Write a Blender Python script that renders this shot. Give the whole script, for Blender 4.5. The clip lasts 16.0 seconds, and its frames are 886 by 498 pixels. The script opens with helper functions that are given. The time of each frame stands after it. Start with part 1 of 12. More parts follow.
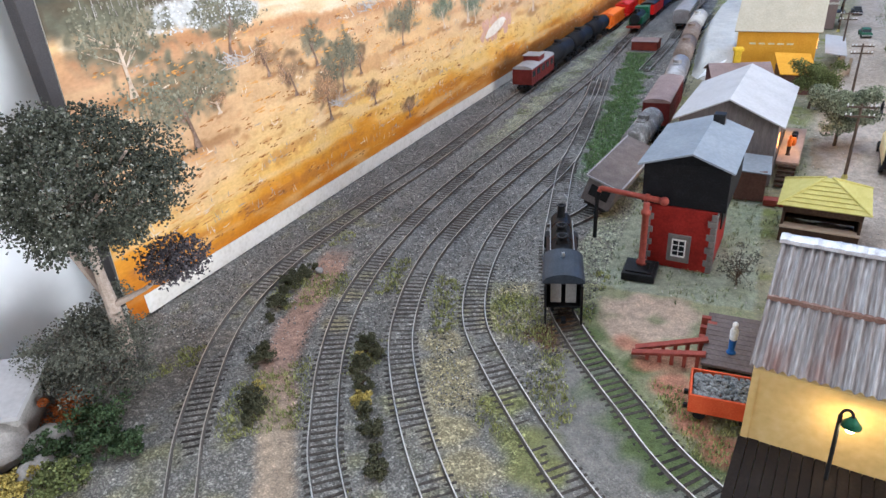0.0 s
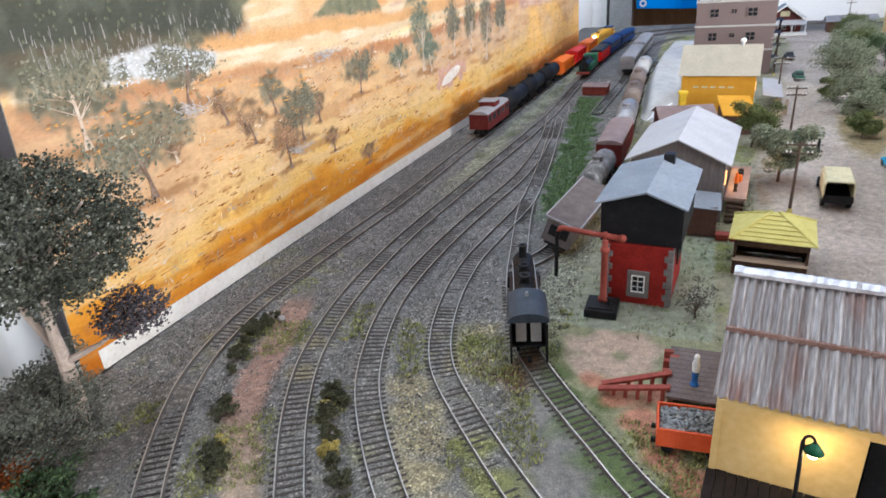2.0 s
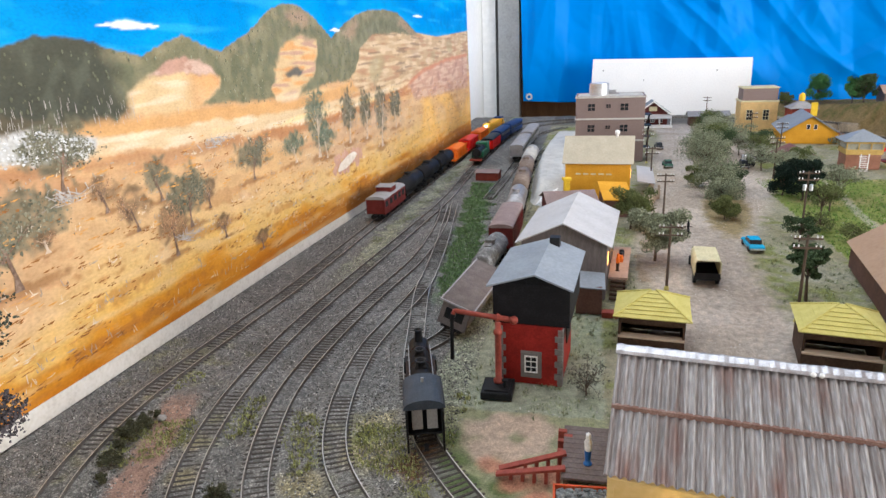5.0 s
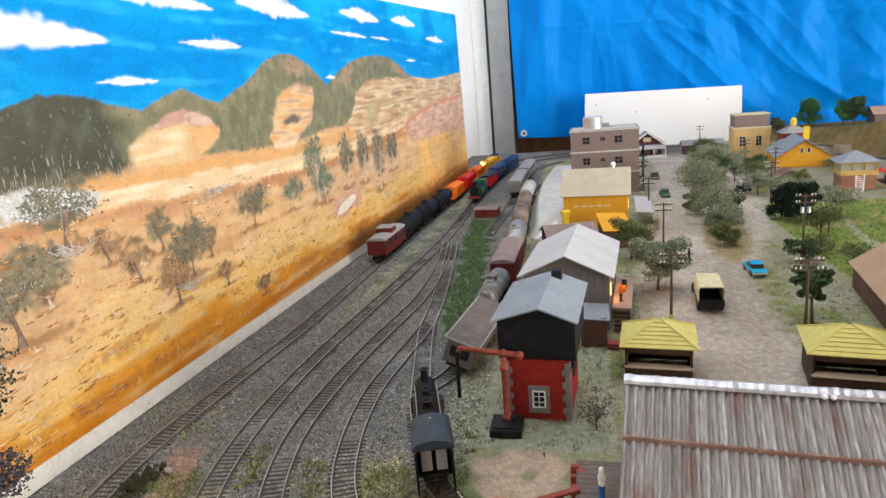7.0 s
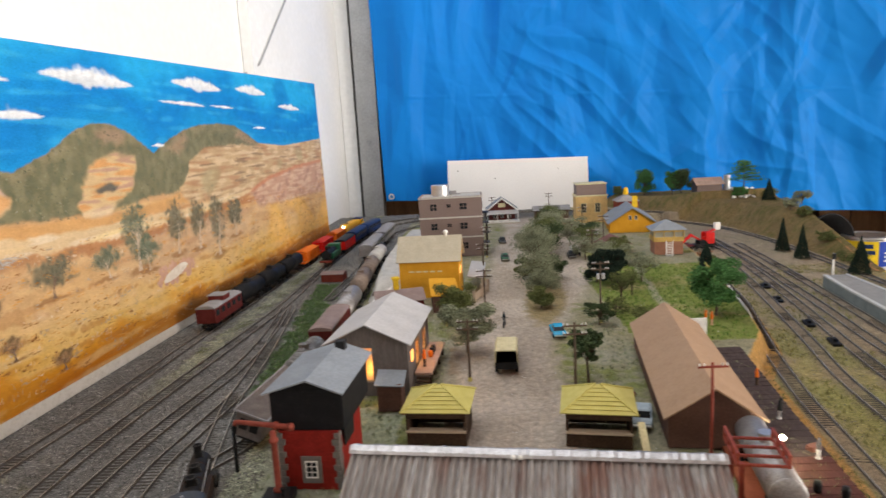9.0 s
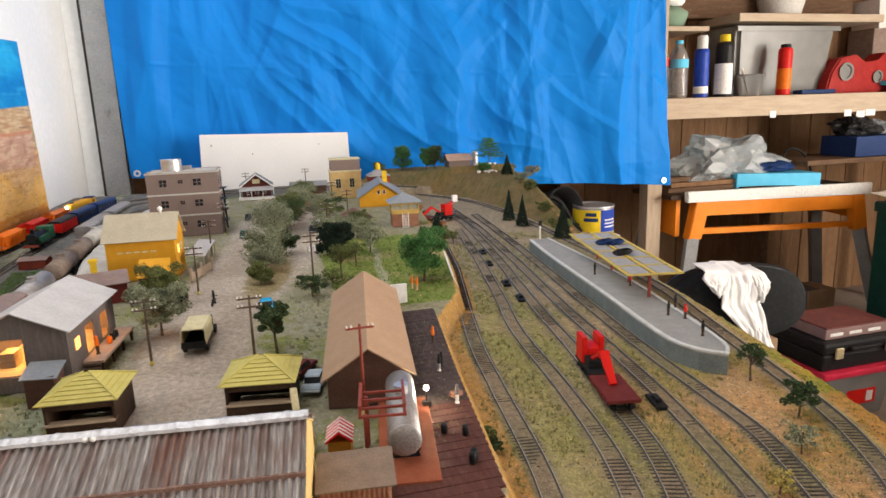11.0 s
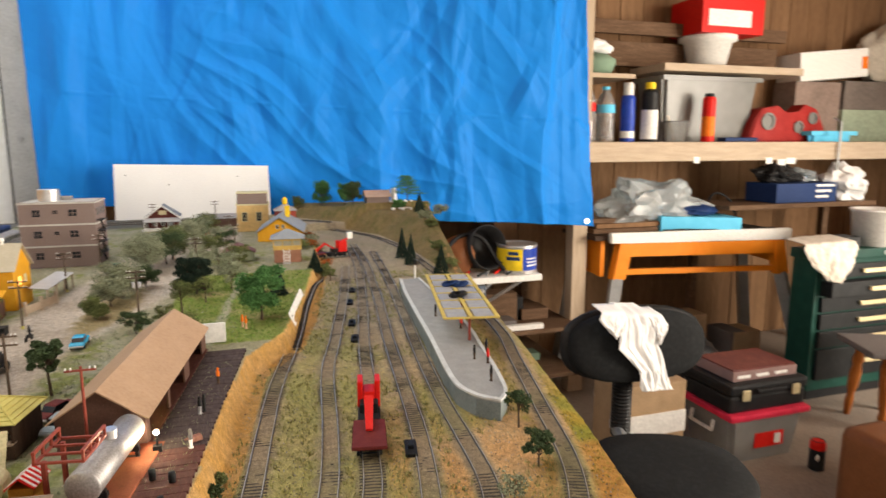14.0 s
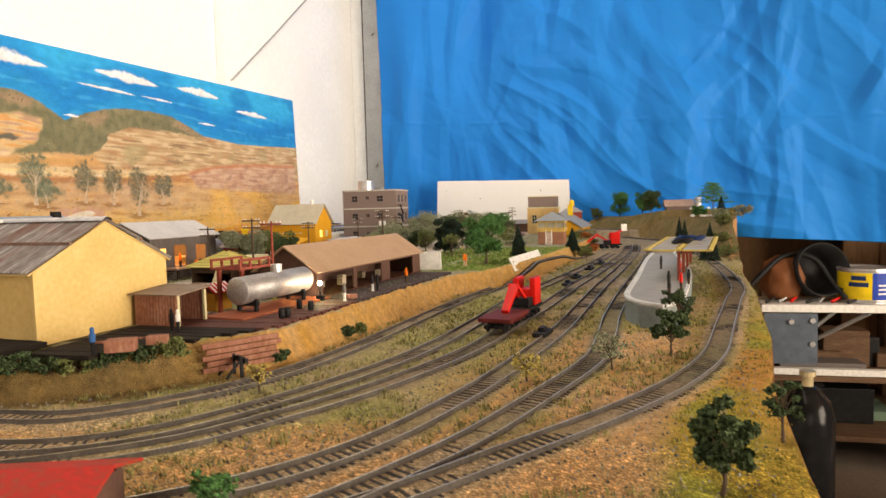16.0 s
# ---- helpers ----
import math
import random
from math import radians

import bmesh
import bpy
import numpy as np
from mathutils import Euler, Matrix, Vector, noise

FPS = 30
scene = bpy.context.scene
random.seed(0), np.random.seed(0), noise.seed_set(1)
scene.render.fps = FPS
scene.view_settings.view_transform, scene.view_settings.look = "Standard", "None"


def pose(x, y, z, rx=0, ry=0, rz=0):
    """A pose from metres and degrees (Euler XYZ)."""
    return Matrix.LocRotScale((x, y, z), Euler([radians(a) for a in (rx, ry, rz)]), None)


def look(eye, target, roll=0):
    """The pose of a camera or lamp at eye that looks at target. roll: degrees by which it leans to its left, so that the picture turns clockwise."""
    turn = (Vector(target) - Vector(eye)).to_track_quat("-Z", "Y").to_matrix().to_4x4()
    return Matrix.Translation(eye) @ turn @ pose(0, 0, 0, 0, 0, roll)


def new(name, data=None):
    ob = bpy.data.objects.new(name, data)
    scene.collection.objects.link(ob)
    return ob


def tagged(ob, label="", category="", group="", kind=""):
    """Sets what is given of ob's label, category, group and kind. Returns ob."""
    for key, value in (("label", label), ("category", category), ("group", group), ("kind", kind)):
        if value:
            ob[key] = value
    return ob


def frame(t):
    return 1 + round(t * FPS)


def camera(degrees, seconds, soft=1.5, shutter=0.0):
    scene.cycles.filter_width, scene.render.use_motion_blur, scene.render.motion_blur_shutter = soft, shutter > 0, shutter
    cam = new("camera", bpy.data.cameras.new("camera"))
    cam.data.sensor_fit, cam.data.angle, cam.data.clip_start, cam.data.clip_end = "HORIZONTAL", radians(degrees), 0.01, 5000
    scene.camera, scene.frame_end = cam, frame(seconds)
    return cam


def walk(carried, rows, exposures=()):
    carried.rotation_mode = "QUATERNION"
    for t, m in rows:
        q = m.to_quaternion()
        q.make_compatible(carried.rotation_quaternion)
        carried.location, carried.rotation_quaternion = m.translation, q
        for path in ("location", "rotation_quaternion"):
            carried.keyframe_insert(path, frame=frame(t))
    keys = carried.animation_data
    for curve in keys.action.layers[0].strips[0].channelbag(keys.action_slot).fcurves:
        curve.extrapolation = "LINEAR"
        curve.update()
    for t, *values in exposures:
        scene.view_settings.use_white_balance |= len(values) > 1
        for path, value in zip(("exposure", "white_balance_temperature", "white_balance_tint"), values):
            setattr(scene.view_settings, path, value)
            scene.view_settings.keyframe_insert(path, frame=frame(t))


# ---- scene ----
# ---- camera and its walk ----
cam = camera(70.03, 16.0, soft=1.5, shutter=0.35)
ROWS = [
    (0, (-0.1549, 0.0245, 0.2653), (-0.5593, 0.8086, -0.2056), -4.63),
    (0.5, (-0.1553, 0.0238, 0.2651), (-0.5676, 0.8087, -0.1976), -4.46),
    (1, (-0.1561, 0.0234, 0.2661), (-0.5723, 0.8055, -0.1978), -4.47),
    (1.5, (-0.1567, 0.0223, 0.2662), (-0.5565, 0.8183, -0.1884), -5.26),
    (2, (-0.1557, 0.0223, 0.2652), (-0.5124, 0.8603, -0.1478), -4.54),
    (2.5, (-0.1533, 0.0232, 0.2671), (-0.4748, 0.8947, -0.1031), -4.54),
    (3, (-0.1515, 0.0236, 0.2675), (-0.4403, 0.9150, -0.0820), -4.19),
    (3.5, (-0.1502, 0.0244, 0.2675), (-0.3904, 0.9402, -0.0543), -3.21),
    (4, (-0.1493, 0.0244, 0.2684), (-0.3723, 0.9489, -0.0406), -2.60),
    (6.5, (-0.1484, 0.0267, 0.2670), (-0.3536, 0.9657, -0.0089), -2.91),
    (7, (-0.1480, 0.0238, 0.2674), (-0.3696, 0.9682, 0.0242), -4.90),
    (7.5, (-0.1466, 0.0177, 0.2717), (-0.3482, 0.9706, 0.0452), -4.96),
    (8, (-0.1275, 0.0146, 0.2776), (-0.3056, 0.9741, 0.0593), -4.28),
    (8.5, (-0.0933, 0.0092, 0.2836), (-0.2341, 0.9818, 0.0985), -3.76),
    (9, (-0.0438, 0.0095, 0.2809), (-0.0955, 0.9943, 0.1148), -3.29),
    (9.5, (-0.0036, 0.0049, 0.2808), (-0.0057, 0.9900, 0.1086), -3.13),
    (10, (0.0371, 0.0023, 0.2722), (0.1535, 0.9782, 0.0879), -3.69),
    (10.2, (0.0492, -0.0014, 0.2684), (0.2205, 0.9659, 0.0815), -2.74),
    (12.5, (0.1374, -0.0063, 0.2662), (0.4404, 0.9102, 0.0051), -1.16),
    (13, (0.1708, -0.0271, 0.2726), (0.5107, 0.8815, 0.0296), -1.30),
    (13.5, (0.2168, -0.0492, 0.2694), (0.6074, 0.8513, 0.0781), -2.01),
    (14, (0.2867, -0.0709, 0.2752), (0.5926, 0.8671, 0.1124), -0.13),
    (14.5, (0.3458, -0.0758, 0.2130), (0.4877, 0.9043, 0.0737), 0.38),
    (15, (0.3983, -0.1064, 0.1701), (0.4805, 0.8793, 0.0233), -2.20),
    (15.5, (0.4372, -0.1137, 0.1303), (0.3180, 0.8745, 0.0332), -0.80),
    (16, (0.4835, -0.0982, 0.0961), (0.2594, 0.8741, 0.0303), -1.51),
]
walk(cam, [(t, look(eye, aim, roll)) for t, eye, aim, roll in ROWS],
     exposures=[(0.0, 0.30, 5500, 10), (2.0, 0.27, 5650, 10), (4.0, 0.22, 5950, 10), (7.0, 0.14, 6350, 9), (8.3, -0.04, 6700, 11), (9.3, -0.29, 6900, 12), (10.2, -0.20, 6900, 12), (12.3, 0.04, 7150, 11), (14.5, 0.06, 7400, 11), (15.3, 0.0, 7600, 12), (16.0, -0.12, 8200, 13)])

# ---- world and large lights ----
world = bpy.data.worlds.new("world")
scene.world = world
world.use_nodes = True
wt = world.node_tree
sky = wt.nodes.new("ShaderNodeTexSky")
sky.sky_type = "NISHITA"
sky.sun_disc = False
sky.sun_elevation, sky.sun_rotation = radians(50), radians(200)
wt.nodes["Background"].inputs["Strength"].default_value = 0.08
wt.links.new(sky.outputs["Color"], wt.nodes["Background"].inputs["Color"])


def area_lamp(name, m, sx, sy, watts, colour):
    data = bpy.data.lights.new(name, "AREA")
    data.shape, data.size, data.size_y, data.energy, data.color = "RECTANGLE", sx, sy, watts, colour
    ob = new(name, data)
    ob.matrix_world = m
    return ob


# daylight through openings assumed out of view: east roller door, roof light, and a doorway fill behind the camera
area_lamp("door_sky", look((4.3, -0.5, 0.35), (0.0, 1.0, 0.15), 0), 2.9, 2.0, 325, (1.0, 0.955, 0.89))
area_lamp("roof_light_sky", look((-0.05, 1.0, 1.53), (-0.05, 1.01, 0), 0), 1.0, 2.4, 20, (0.95, 0.98, 1.0))
area_lamp("doorway_fill", look((0.9, -2.95, 0.3), (0.4, 1.5, 0.1), 0), 1.4, 1.8, 8, (1.0, 0.98, 0.95))

# ---- helpers ----
RNG = random.Random(7)


def node_mat(name, base, dark=None, light=None, rough=0.8, metal=0.0, scale=200.0, fine=1500.0, bump=0.3, spread=0.5, random_tint=0.0,
             coat=0.0, stretch=(1, 1, 1), attribute=None, emit=0.0, bump_distance=0.0006):
    """A painted or natural surface: patches at one scale, grain at a finer one, and relief."""
    m = bpy.data.materials.new(name)
    m.use_nodes = True
    t = m.node_tree
    b = t.nodes["Principled BSDF"]
    base = tuple(base)
    dark = dark or tuple(c * 0.65 for c in base)
    light = light or tuple(min(1, c * 1.25 + 0.01) for c in base)
    co = t.nodes.new("ShaderNodeTexCoord")
    mp = t.nodes.new("ShaderNodeMapping")
    mp.inputs["Scale"].default_value = stretch
    t.links.new(co.outputs["Object"], mp.inputs["Vector"])
    n1, n2 = t.nodes.new("ShaderNodeTexNoise"), t.nodes.new("ShaderNodeTexNoise")
    n1.inputs["Scale"].default_value, n1.inputs["Detail"].default_value = scale, 4
    n2.inputs["Scale"].default_value, n2.inputs["Detail"].default_value = fine, 3
    for n in (n1, n2):
        t.links.new(mp.outputs["Vector"], n.inputs["Vector"])
    r = t.nodes.new("ShaderNodeValToRGB")
    e = r.color_ramp.elements
    e[0].position, e[1].position = 0.5 - spread / 2, 0.5 + spread / 2
    e[0].color, e[1].color = (*dark, 1), (*light, 1)
    mid = e.new(0.5)
    mid.color = (*base, 1)
    mx = t.nodes.new("ShaderNodeMath")
    mx.operation = "MULTIPLY_ADD"
    mx.inputs[1].default_value, mx.inputs[2].default_value = 0.5, 0.0
    t.links.new(n2.outputs["Fac"], mx.inputs[0])
    ad = t.nodes.new("ShaderNodeMath")
    ad.operation = "MULTIPLY_ADD"
    ad.inputs[1].default_value = 0.5
    t.links.new(n1.outputs["Fac"], ad.inputs[0])
    t.links.new(mx.outputs[0], ad.inputs[2])
    t.links.new(ad.outputs[0], r.inputs["Fac"])
    colour = r.outputs["Color"]
    if attribute:
        at = t.nodes.new("ShaderNodeAttribute")
        at.attribute_name = attribute
        mm = t.nodes.new("ShaderNodeMixRGB")
        mm.blend_type = "MULTIPLY"
        mm.inputs["Fac"].default_value = 1.0
        t.links.new(at.outputs["Color"], mm.inputs["Color1"])
        t.links.new(colour, mm.inputs["Color2"])
        colour = mm.outputs["Color"]
    if random_tint:
        oi = t.nodes.new("ShaderNodeNewGeometry")
        hs = t.nodes.new("ShaderNodeHueSaturation")
        mr = t.nodes.new("ShaderNodeMapRange")
        mr.inputs["To Min"].default_value, mr.inputs["To Max"].default_value = 1 - random_tint, 1 + random_tint
        t.links.new(oi.outputs["Random Per Island"], mr.inputs["Value"])
        t.links.new(mr.outputs["Result"], hs.inputs["Value"])
        t.links.new(colour, hs.inputs["Color"])
        colour = hs.outputs["Color"]
    t.links.new(colour, b.inputs["Base Color"])
    b.inputs["Roughness"].default_value, b.inputs["Metallic"].default_value = rough, metal
    b.inputs["Coat Weight"].default_value = coat
    b.inputs["Specular IOR Level"].default_value = 0.15
    if emit:
        t.links.new(colour, b.inputs["Emission Color"])
        b.inputs["Emission Strength"].default_value = emit
    if bump:
        bp = t.nodes.new("ShaderNodeBump")
        bp.inputs["Strength"].default_value, bp.inputs["Distance"].default_value = bump, bump_distance
        t.links.new(ad.outputs[0], bp.inputs["Height"])
        t.links.new(bp.outputs["Normal"], b.inputs["Normal"])
    return m


def glass_mat(name, tint=(0.9, 0.93, 0.95), rough=0.05):
    m = bpy.data.materials.new(name)
    m.use_nodes = True
    b = m.node_tree.nodes["Principled BSDF"]
    b.inputs["Base Color"].default_value = (*tint, 1)
    b.inputs["Roughness"].default_value = rough
    b.inputs["Transmission Weight"].default_value = 0.85
    b.inputs["IOR"].default_value = 1.45
    return m


def lamp_mat(name, colour, strength):
    m = bpy.data.materials.new(name)
    m.use_nodes = True
    b = m.node_tree.nodes["Principled BSDF"]
    b.inputs["Base Color"].default_value = (*colour, 1)
    b.inputs["Emission Color"].default_value = (*colour, 1)
    b.inputs["Emission Strength"].default_value = strength
    return m


def finish(name, bm, material, parent=None, label="", smooth=False):
    me = bpy.data.meshes.new(name)
    if len(bm.faces):
        bmesh.ops.recalc_face_normals(bm, faces=bm.faces)
    bm.to_mesh(me)
    bm.free()
    for m in material if isinstance(material, (list, tuple)) else [material]:
        me.materials.append(m)
    if smooth:
        me.polygons.foreach_set("use_smooth", [True] * len(me.polygons))
    ob = new(name, me)
    if parent is not None:
        ob.parent = parent
    if label:
        ob["label"] = label
    return ob


def part(name, bm, material, parent, label="", smooth=False):
    return finish(name, bm, material, parent, label, smooth)


def thing(name, label, category, group="", kind="", m=None):
    ob = tagged(new(name), label, category, group, kind)
    if m is not None:
        ob.matrix_world = m
    return ob


def solo(name, bm, material, label, category, group="", kind="", m=None, smooth=False):
    ob = tagged(finish(name, bm, material, None, "", smooth), label, category, group, kind)
    if m is not None:
        ob.matrix_world = m
    return ob


def box(bm, x0, x1, y0, y1, z0, z1, bevel=0.0, m=None):
    """A box between two corners, with edges rounded by bevel."""
    r = bmesh.ops.create_cube(bm, size=1.0)
    vs = r["verts"]
    mat = Matrix.Translation(((x0 + x1) / 2, (y0 + y1) / 2, (z0 + z1) / 2)) @ Matrix.Diagonal((abs(x1 - x0), abs(y1 - y0), abs(z1 - z0), 1))
    bmesh.ops.transform(bm, matrix=mat, verts=vs)
    if bevel:
        es = list({e for v in vs for e in v.link_edges})
        out = bmesh.ops.bevel(bm, geom=es, offset=bevel, segments=2, affect="EDGES", profile=0.6)
        vs = list({v for f in out["faces"] for v in f.verts} | {v for v in vs if v.is_valid})
    if m is not None:
        bmesh.ops.transform(bm, matrix=m, verts=vs)
    return vs


def tube(bm, a, b, r0, r1=None, seg=10, caps=True):
    """A round bar or cone between two points."""
    a, b = Vector(a), Vector(b)
    d = b - a
    r = bmesh.ops.create_cone(bm, cap_ends=caps, cap_tris=False, segments=seg, radius1=r0, radius2=r0 if r1 is None else r1, depth=d.length)
    m = Matrix.Translation((a + b) / 2) @ d.to_track_quat("Z", "Y").to_matrix().to_4x4()
    bmesh.ops.transform(bm, matrix=m, verts=r["verts"])
    return r["verts"]


def ball(bm, c, r, sub=2, squash=(1, 1, 1)):
    o = bmesh.ops.create_icosphere(bm, subdivisions=sub, radius=r)
    bmesh.ops.transform(bm, matrix=Matrix.Translation(c) @ Matrix.Diagonal((*squash, 1)), verts=o["verts"])
    return o["verts"]


def prism(bm, outline, axis, lo, hi):
    """An outline of (u, v) pushed out along an axis: 'x' takes (y, z), 'y' takes (x, z), 'z' takes (x, y)."""
    def at(u, v, w):
        return {"x": (w, u, v), "y": (u, w, v), "z": (u, v, w)}[axis]
    a = [bm.verts.new(at(u, v, lo)) for u, v in outline]
    b = [bm.verts.new(at(u, v, hi)) for u, v in outline]
    bm.faces.new(a)
    bm.faces.new(b[::-1])
    n = len(a)
    for i in range(n):
        bm.faces.new((a[i], a[(i + 1) % n], b[(i + 1) % n], b[i]))
    return a + b


def lathe(bm, profile, seg=20, c=(0, 0, 0)):
    """Turns (radius, height) pairs round an upright axis."""
    rings = []
    for r, z in profile:
        rings.append([bm.verts.new((c[0] + r * math.cos(2 * math.pi * k / seg), c[1] + r * math.sin(2 * math.pi * k / seg), c[2] + z)) for k in range(seg)])
    for p, q in zip(rings, rings[1:]):
        for k in range(seg):
            bm.faces.new((p[k], p[(k + 1) % seg], q[(k + 1) % seg], q[k]))
    for ring, flip in ((rings[0], True), (rings[-1], False)):
        if profile[0 if flip else -1][0] > 1e-5:
            bm.faces.new(ring[::-1] if flip else ring)


def spline(points, step):
    """Even points along a smooth line through the given ones."""
    p = [Vector((*q, 0)[:3]) for q in points]
    p = [2 * p[0] - p[1]] + p + [2 * p[-1] - p[-2]]
    dense = []
    for i in range(1, len(p) - 2):
        a, b, c, d = p[i - 1:i + 3]
        for k in range(24):
            s = k / 24
            dense.append(0.5 * (2 * b + (c - a) * s + (2 * a - 5 * b + 4 * c - d) * s * s + (3 * b - a - 3 * c + d) * s ** 3))
    dense.append(p[-2])
    out, left = [dense[0]], step
    for u, v in zip(dense, dense[1:]):
        length, done = (v - u).length, 0.0
        while length - done >= left:
            done += left
            out.append(u + (v - u) * (done / max(length, 1e-9)))
            left = step
        left -= length - done
    return out


def smoothstep(a, b, x):
    s = min(1.0, max(0.0, (x - a) / (b - a)))
    return s * s * (3 - 2 * s)

# ---- materials ----
M_WALL = node_mat("white_sheet_wall", (0.82, 0.83, 0.83), scale=3, fine=60, bump=0.05, rough=0.6, spread=0.9, dark=(0.74, 0.75, 0.75))
M_CONCRETE = node_mat("concrete_floor", (0.25, 0.205, 0.17), scale=4, fine=90, bump=0.2, spread=0.6)
M_PLYWOOD = node_mat("brown_shed_boards", (0.21, 0.115, 0.06), dark=(0.09, 0.048, 0.027), light=(0.34, 0.20, 0.11), scale=4, fine=40, stretch=(6, 6, 0.6), spread=0.7)
M_PINE = node_mat("rough_pine", (0.48, 0.38, 0.285), dark=(0.32, 0.24, 0.175), light=(0.62, 0.52, 0.41), scale=9, fine=90, stretch=(1, 8, 8), spread=0.7)
M_PINE_UP = node_mat("rough_pine_post", (0.47, 0.365, 0.265), dark=(0.31, 0.23, 0.16), light=(0.60, 0.49, 0.38), scale=9, fine=90, stretch=(8, 8, 1), spread=0.7)
M_STEEL = node_mat("galvanised_steel", (0.40, 0.41, 0.41), rough=0.5, metal=0.6, scale=12, fine=120, bump=0.05, spread=0.6)
M_DARK = node_mat("dark_shadow_gap", (0.05, 0.05, 0.05), scale=20)
M_GROUND = node_mat("scenic_ground", (1, 1, 1), dark=(0.55, 0.55, 0.55), light=(1.5, 1.45, 1.4), scale=160, fine=900, bump=0.9, bump_distance=0.0025,
                    spread=0.42, attribute="ground", rough=0.95)
M_EDGE = node_mat("board_edge_timber", (0.42, 0.22, 0.09), scale=12, fine=100, spread=0.6)
M_RAIL = node_mat("weathered_rail", (0.52, 0.49, 0.44), rough=0.30, metal=0.55, scale=60, fine=700, bump=0.1, dark=(0.13, 0.095, 0.07))
M_RAILSIDE = node_mat("rusty_rail_web", (0.105, 0.094, 0.083), dark=(0.055, 0.049, 0.043), light=(0.19, 0.172, 0.152), rough=0.6, metal=0.0, scale=80, fine=700)
M_SLEEPER = node_mat("dark_sleeper", (0.055, 0.047, 0.040), dark=(0.028, 0.025, 0.021), light=(0.12, 0.104, 0.088), scale=220, fine=1500, random_tint=0.4)
M_STONES = node_mat("ballast_stone", (0.20, 0.193, 0.180), dark=(0.085, 0.082, 0.077), light=(0.37, 0.358, 0.335), scale=120, random_tint=0.7)
M_STRAW = node_mat("straw_scatter", (0.36, 0.30, 0.19), scale=120, random_tint=0.45)


def gravel(m, scale, strength):
    """Breaks a ground colour into grains: each cell its own tone, with a dip between cells; the attribute's alpha says how stony it is."""
    t = m.node_tree
    b = t.nodes["Principled BSDF"]
    was = b.inputs["Base Color"].links[0].from_socket
    at = next(n for n in t.nodes if n.bl_idname == "ShaderNodeAttribute")
    co = t.nodes.new("ShaderNodeTexCoord")
    tone = None
    for size, power, low, high in ((scale, 2.4, 0.66, 1.75), (scale * 0.45, 7.0, 0.90, 1.7)):
        vo = t.nodes.new("ShaderNodeTexVoronoi")
        vo.inputs["Scale"].default_value = size
        t.links.new(co.outputs["Object"], vo.inputs["Vector"])
        sp = t.nodes.new("ShaderNodeSeparateColor")
        t.links.new(vo.outputs["Color"], sp.inputs["Color"])
        pw = t.nodes.new("ShaderNodeMath")
        pw.operation = "POWER"
        pw.inputs[1].default_value = power
        t.links.new(sp.outputs["Red"], pw.inputs[0])
        mr = t.nodes.new("ShaderNodeMapRange")
        mr.inputs["To Min"].default_value, mr.inputs["To Max"].default_value = low, high
        t.links.new(pw.outputs[0], mr.inputs["Value"])
        if tone is None:
            tone, grain = mr.outputs["Result"], vo
        else:
            av = t.nodes.new("ShaderNodeMath")
            av.operation = "MULTIPLY"
            t.links.new(tone, av.inputs[0])
            t.links.new(mr.outputs["Result"], av.inputs[1])
            tone = av.outputs[0]
    mx = t.nodes.new("ShaderNodeMix")
    mx.inputs[2].default_value = 1.0
    t.links.new(at.outputs["Alpha"], mx.inputs[0])
    t.links.new(tone, mx.inputs[3])
    hs = t.nodes.new("ShaderNodeHueSaturation")
    t.links.new(was, hs.inputs["Color"])
    t.links.new(mx.outputs[0], hs.inputs["Value"])
    t.links.new(hs.outputs["Color"], b.inputs["Base Color"])
    bp = t.nodes.new("ShaderNodeBump")
    bp.inputs["Strength"].default_value, bp.inputs["Distance"].default_value = strength, 0.0012
    bp.invert = True
    t.links.new(grain.outputs["Distance"], bp.inputs["Height"])
    t.links.new(b.inputs["Normal"].links[0].from_socket, bp.inputs["Normal"])
    t.links.new(bp.outputs["Normal"], b.inputs["Normal"])


gravel(M_GROUND, 1150, 0.6)

# ---- the layout's ground ----
TOWN_EDGE = [(-0.14, 0.262), (0.0, 0.250), (0.098, 0.256), (0.155, 0.285), (0.200, 0.330), (0.232, 0.375), (0.246, 0.48), (0.262, 0.60), (0.287, 0.77),
             (0.345, 0.87), (0.385, 1.03), (0.42, 1.22), (0.46, 1.45), (0.49, 1.7), (0.48, 1.95), (0.4, 2.2)]
BOARD_EDGE = [(-0.5, 0.50), (0.0, 0.555), (0.2, 0.578), (0.36, 0.604), (0.512, 0.642), (0.65, 0.668), (0.805, 0.700), (0.878, 0.711), (1.087, 0.743), (1.224, 0.775), (1.36, 0.797), (1.5, 0.825), (1.7, 0.855), (1.9, 0.90), (2.1, 0.95), (2.3, 0.99), (2.6, 1.03)]
HILL_FOOT = [(1.0, 0.80), (1.25, 0.775), (1.45, 0.770), (1.75, 0.772), (2.04, 0.745), (2.2, 0.66), (2.3, 0.575), (2.5, 0.45)]


def table_at(rows, y):
    for (a, p), (b, q) in zip(rows, rows[1:]):
        if y <= b:
            return p + (q - p) * max(0.0, (y - a) / (b - a))
    return rows[-1][1]


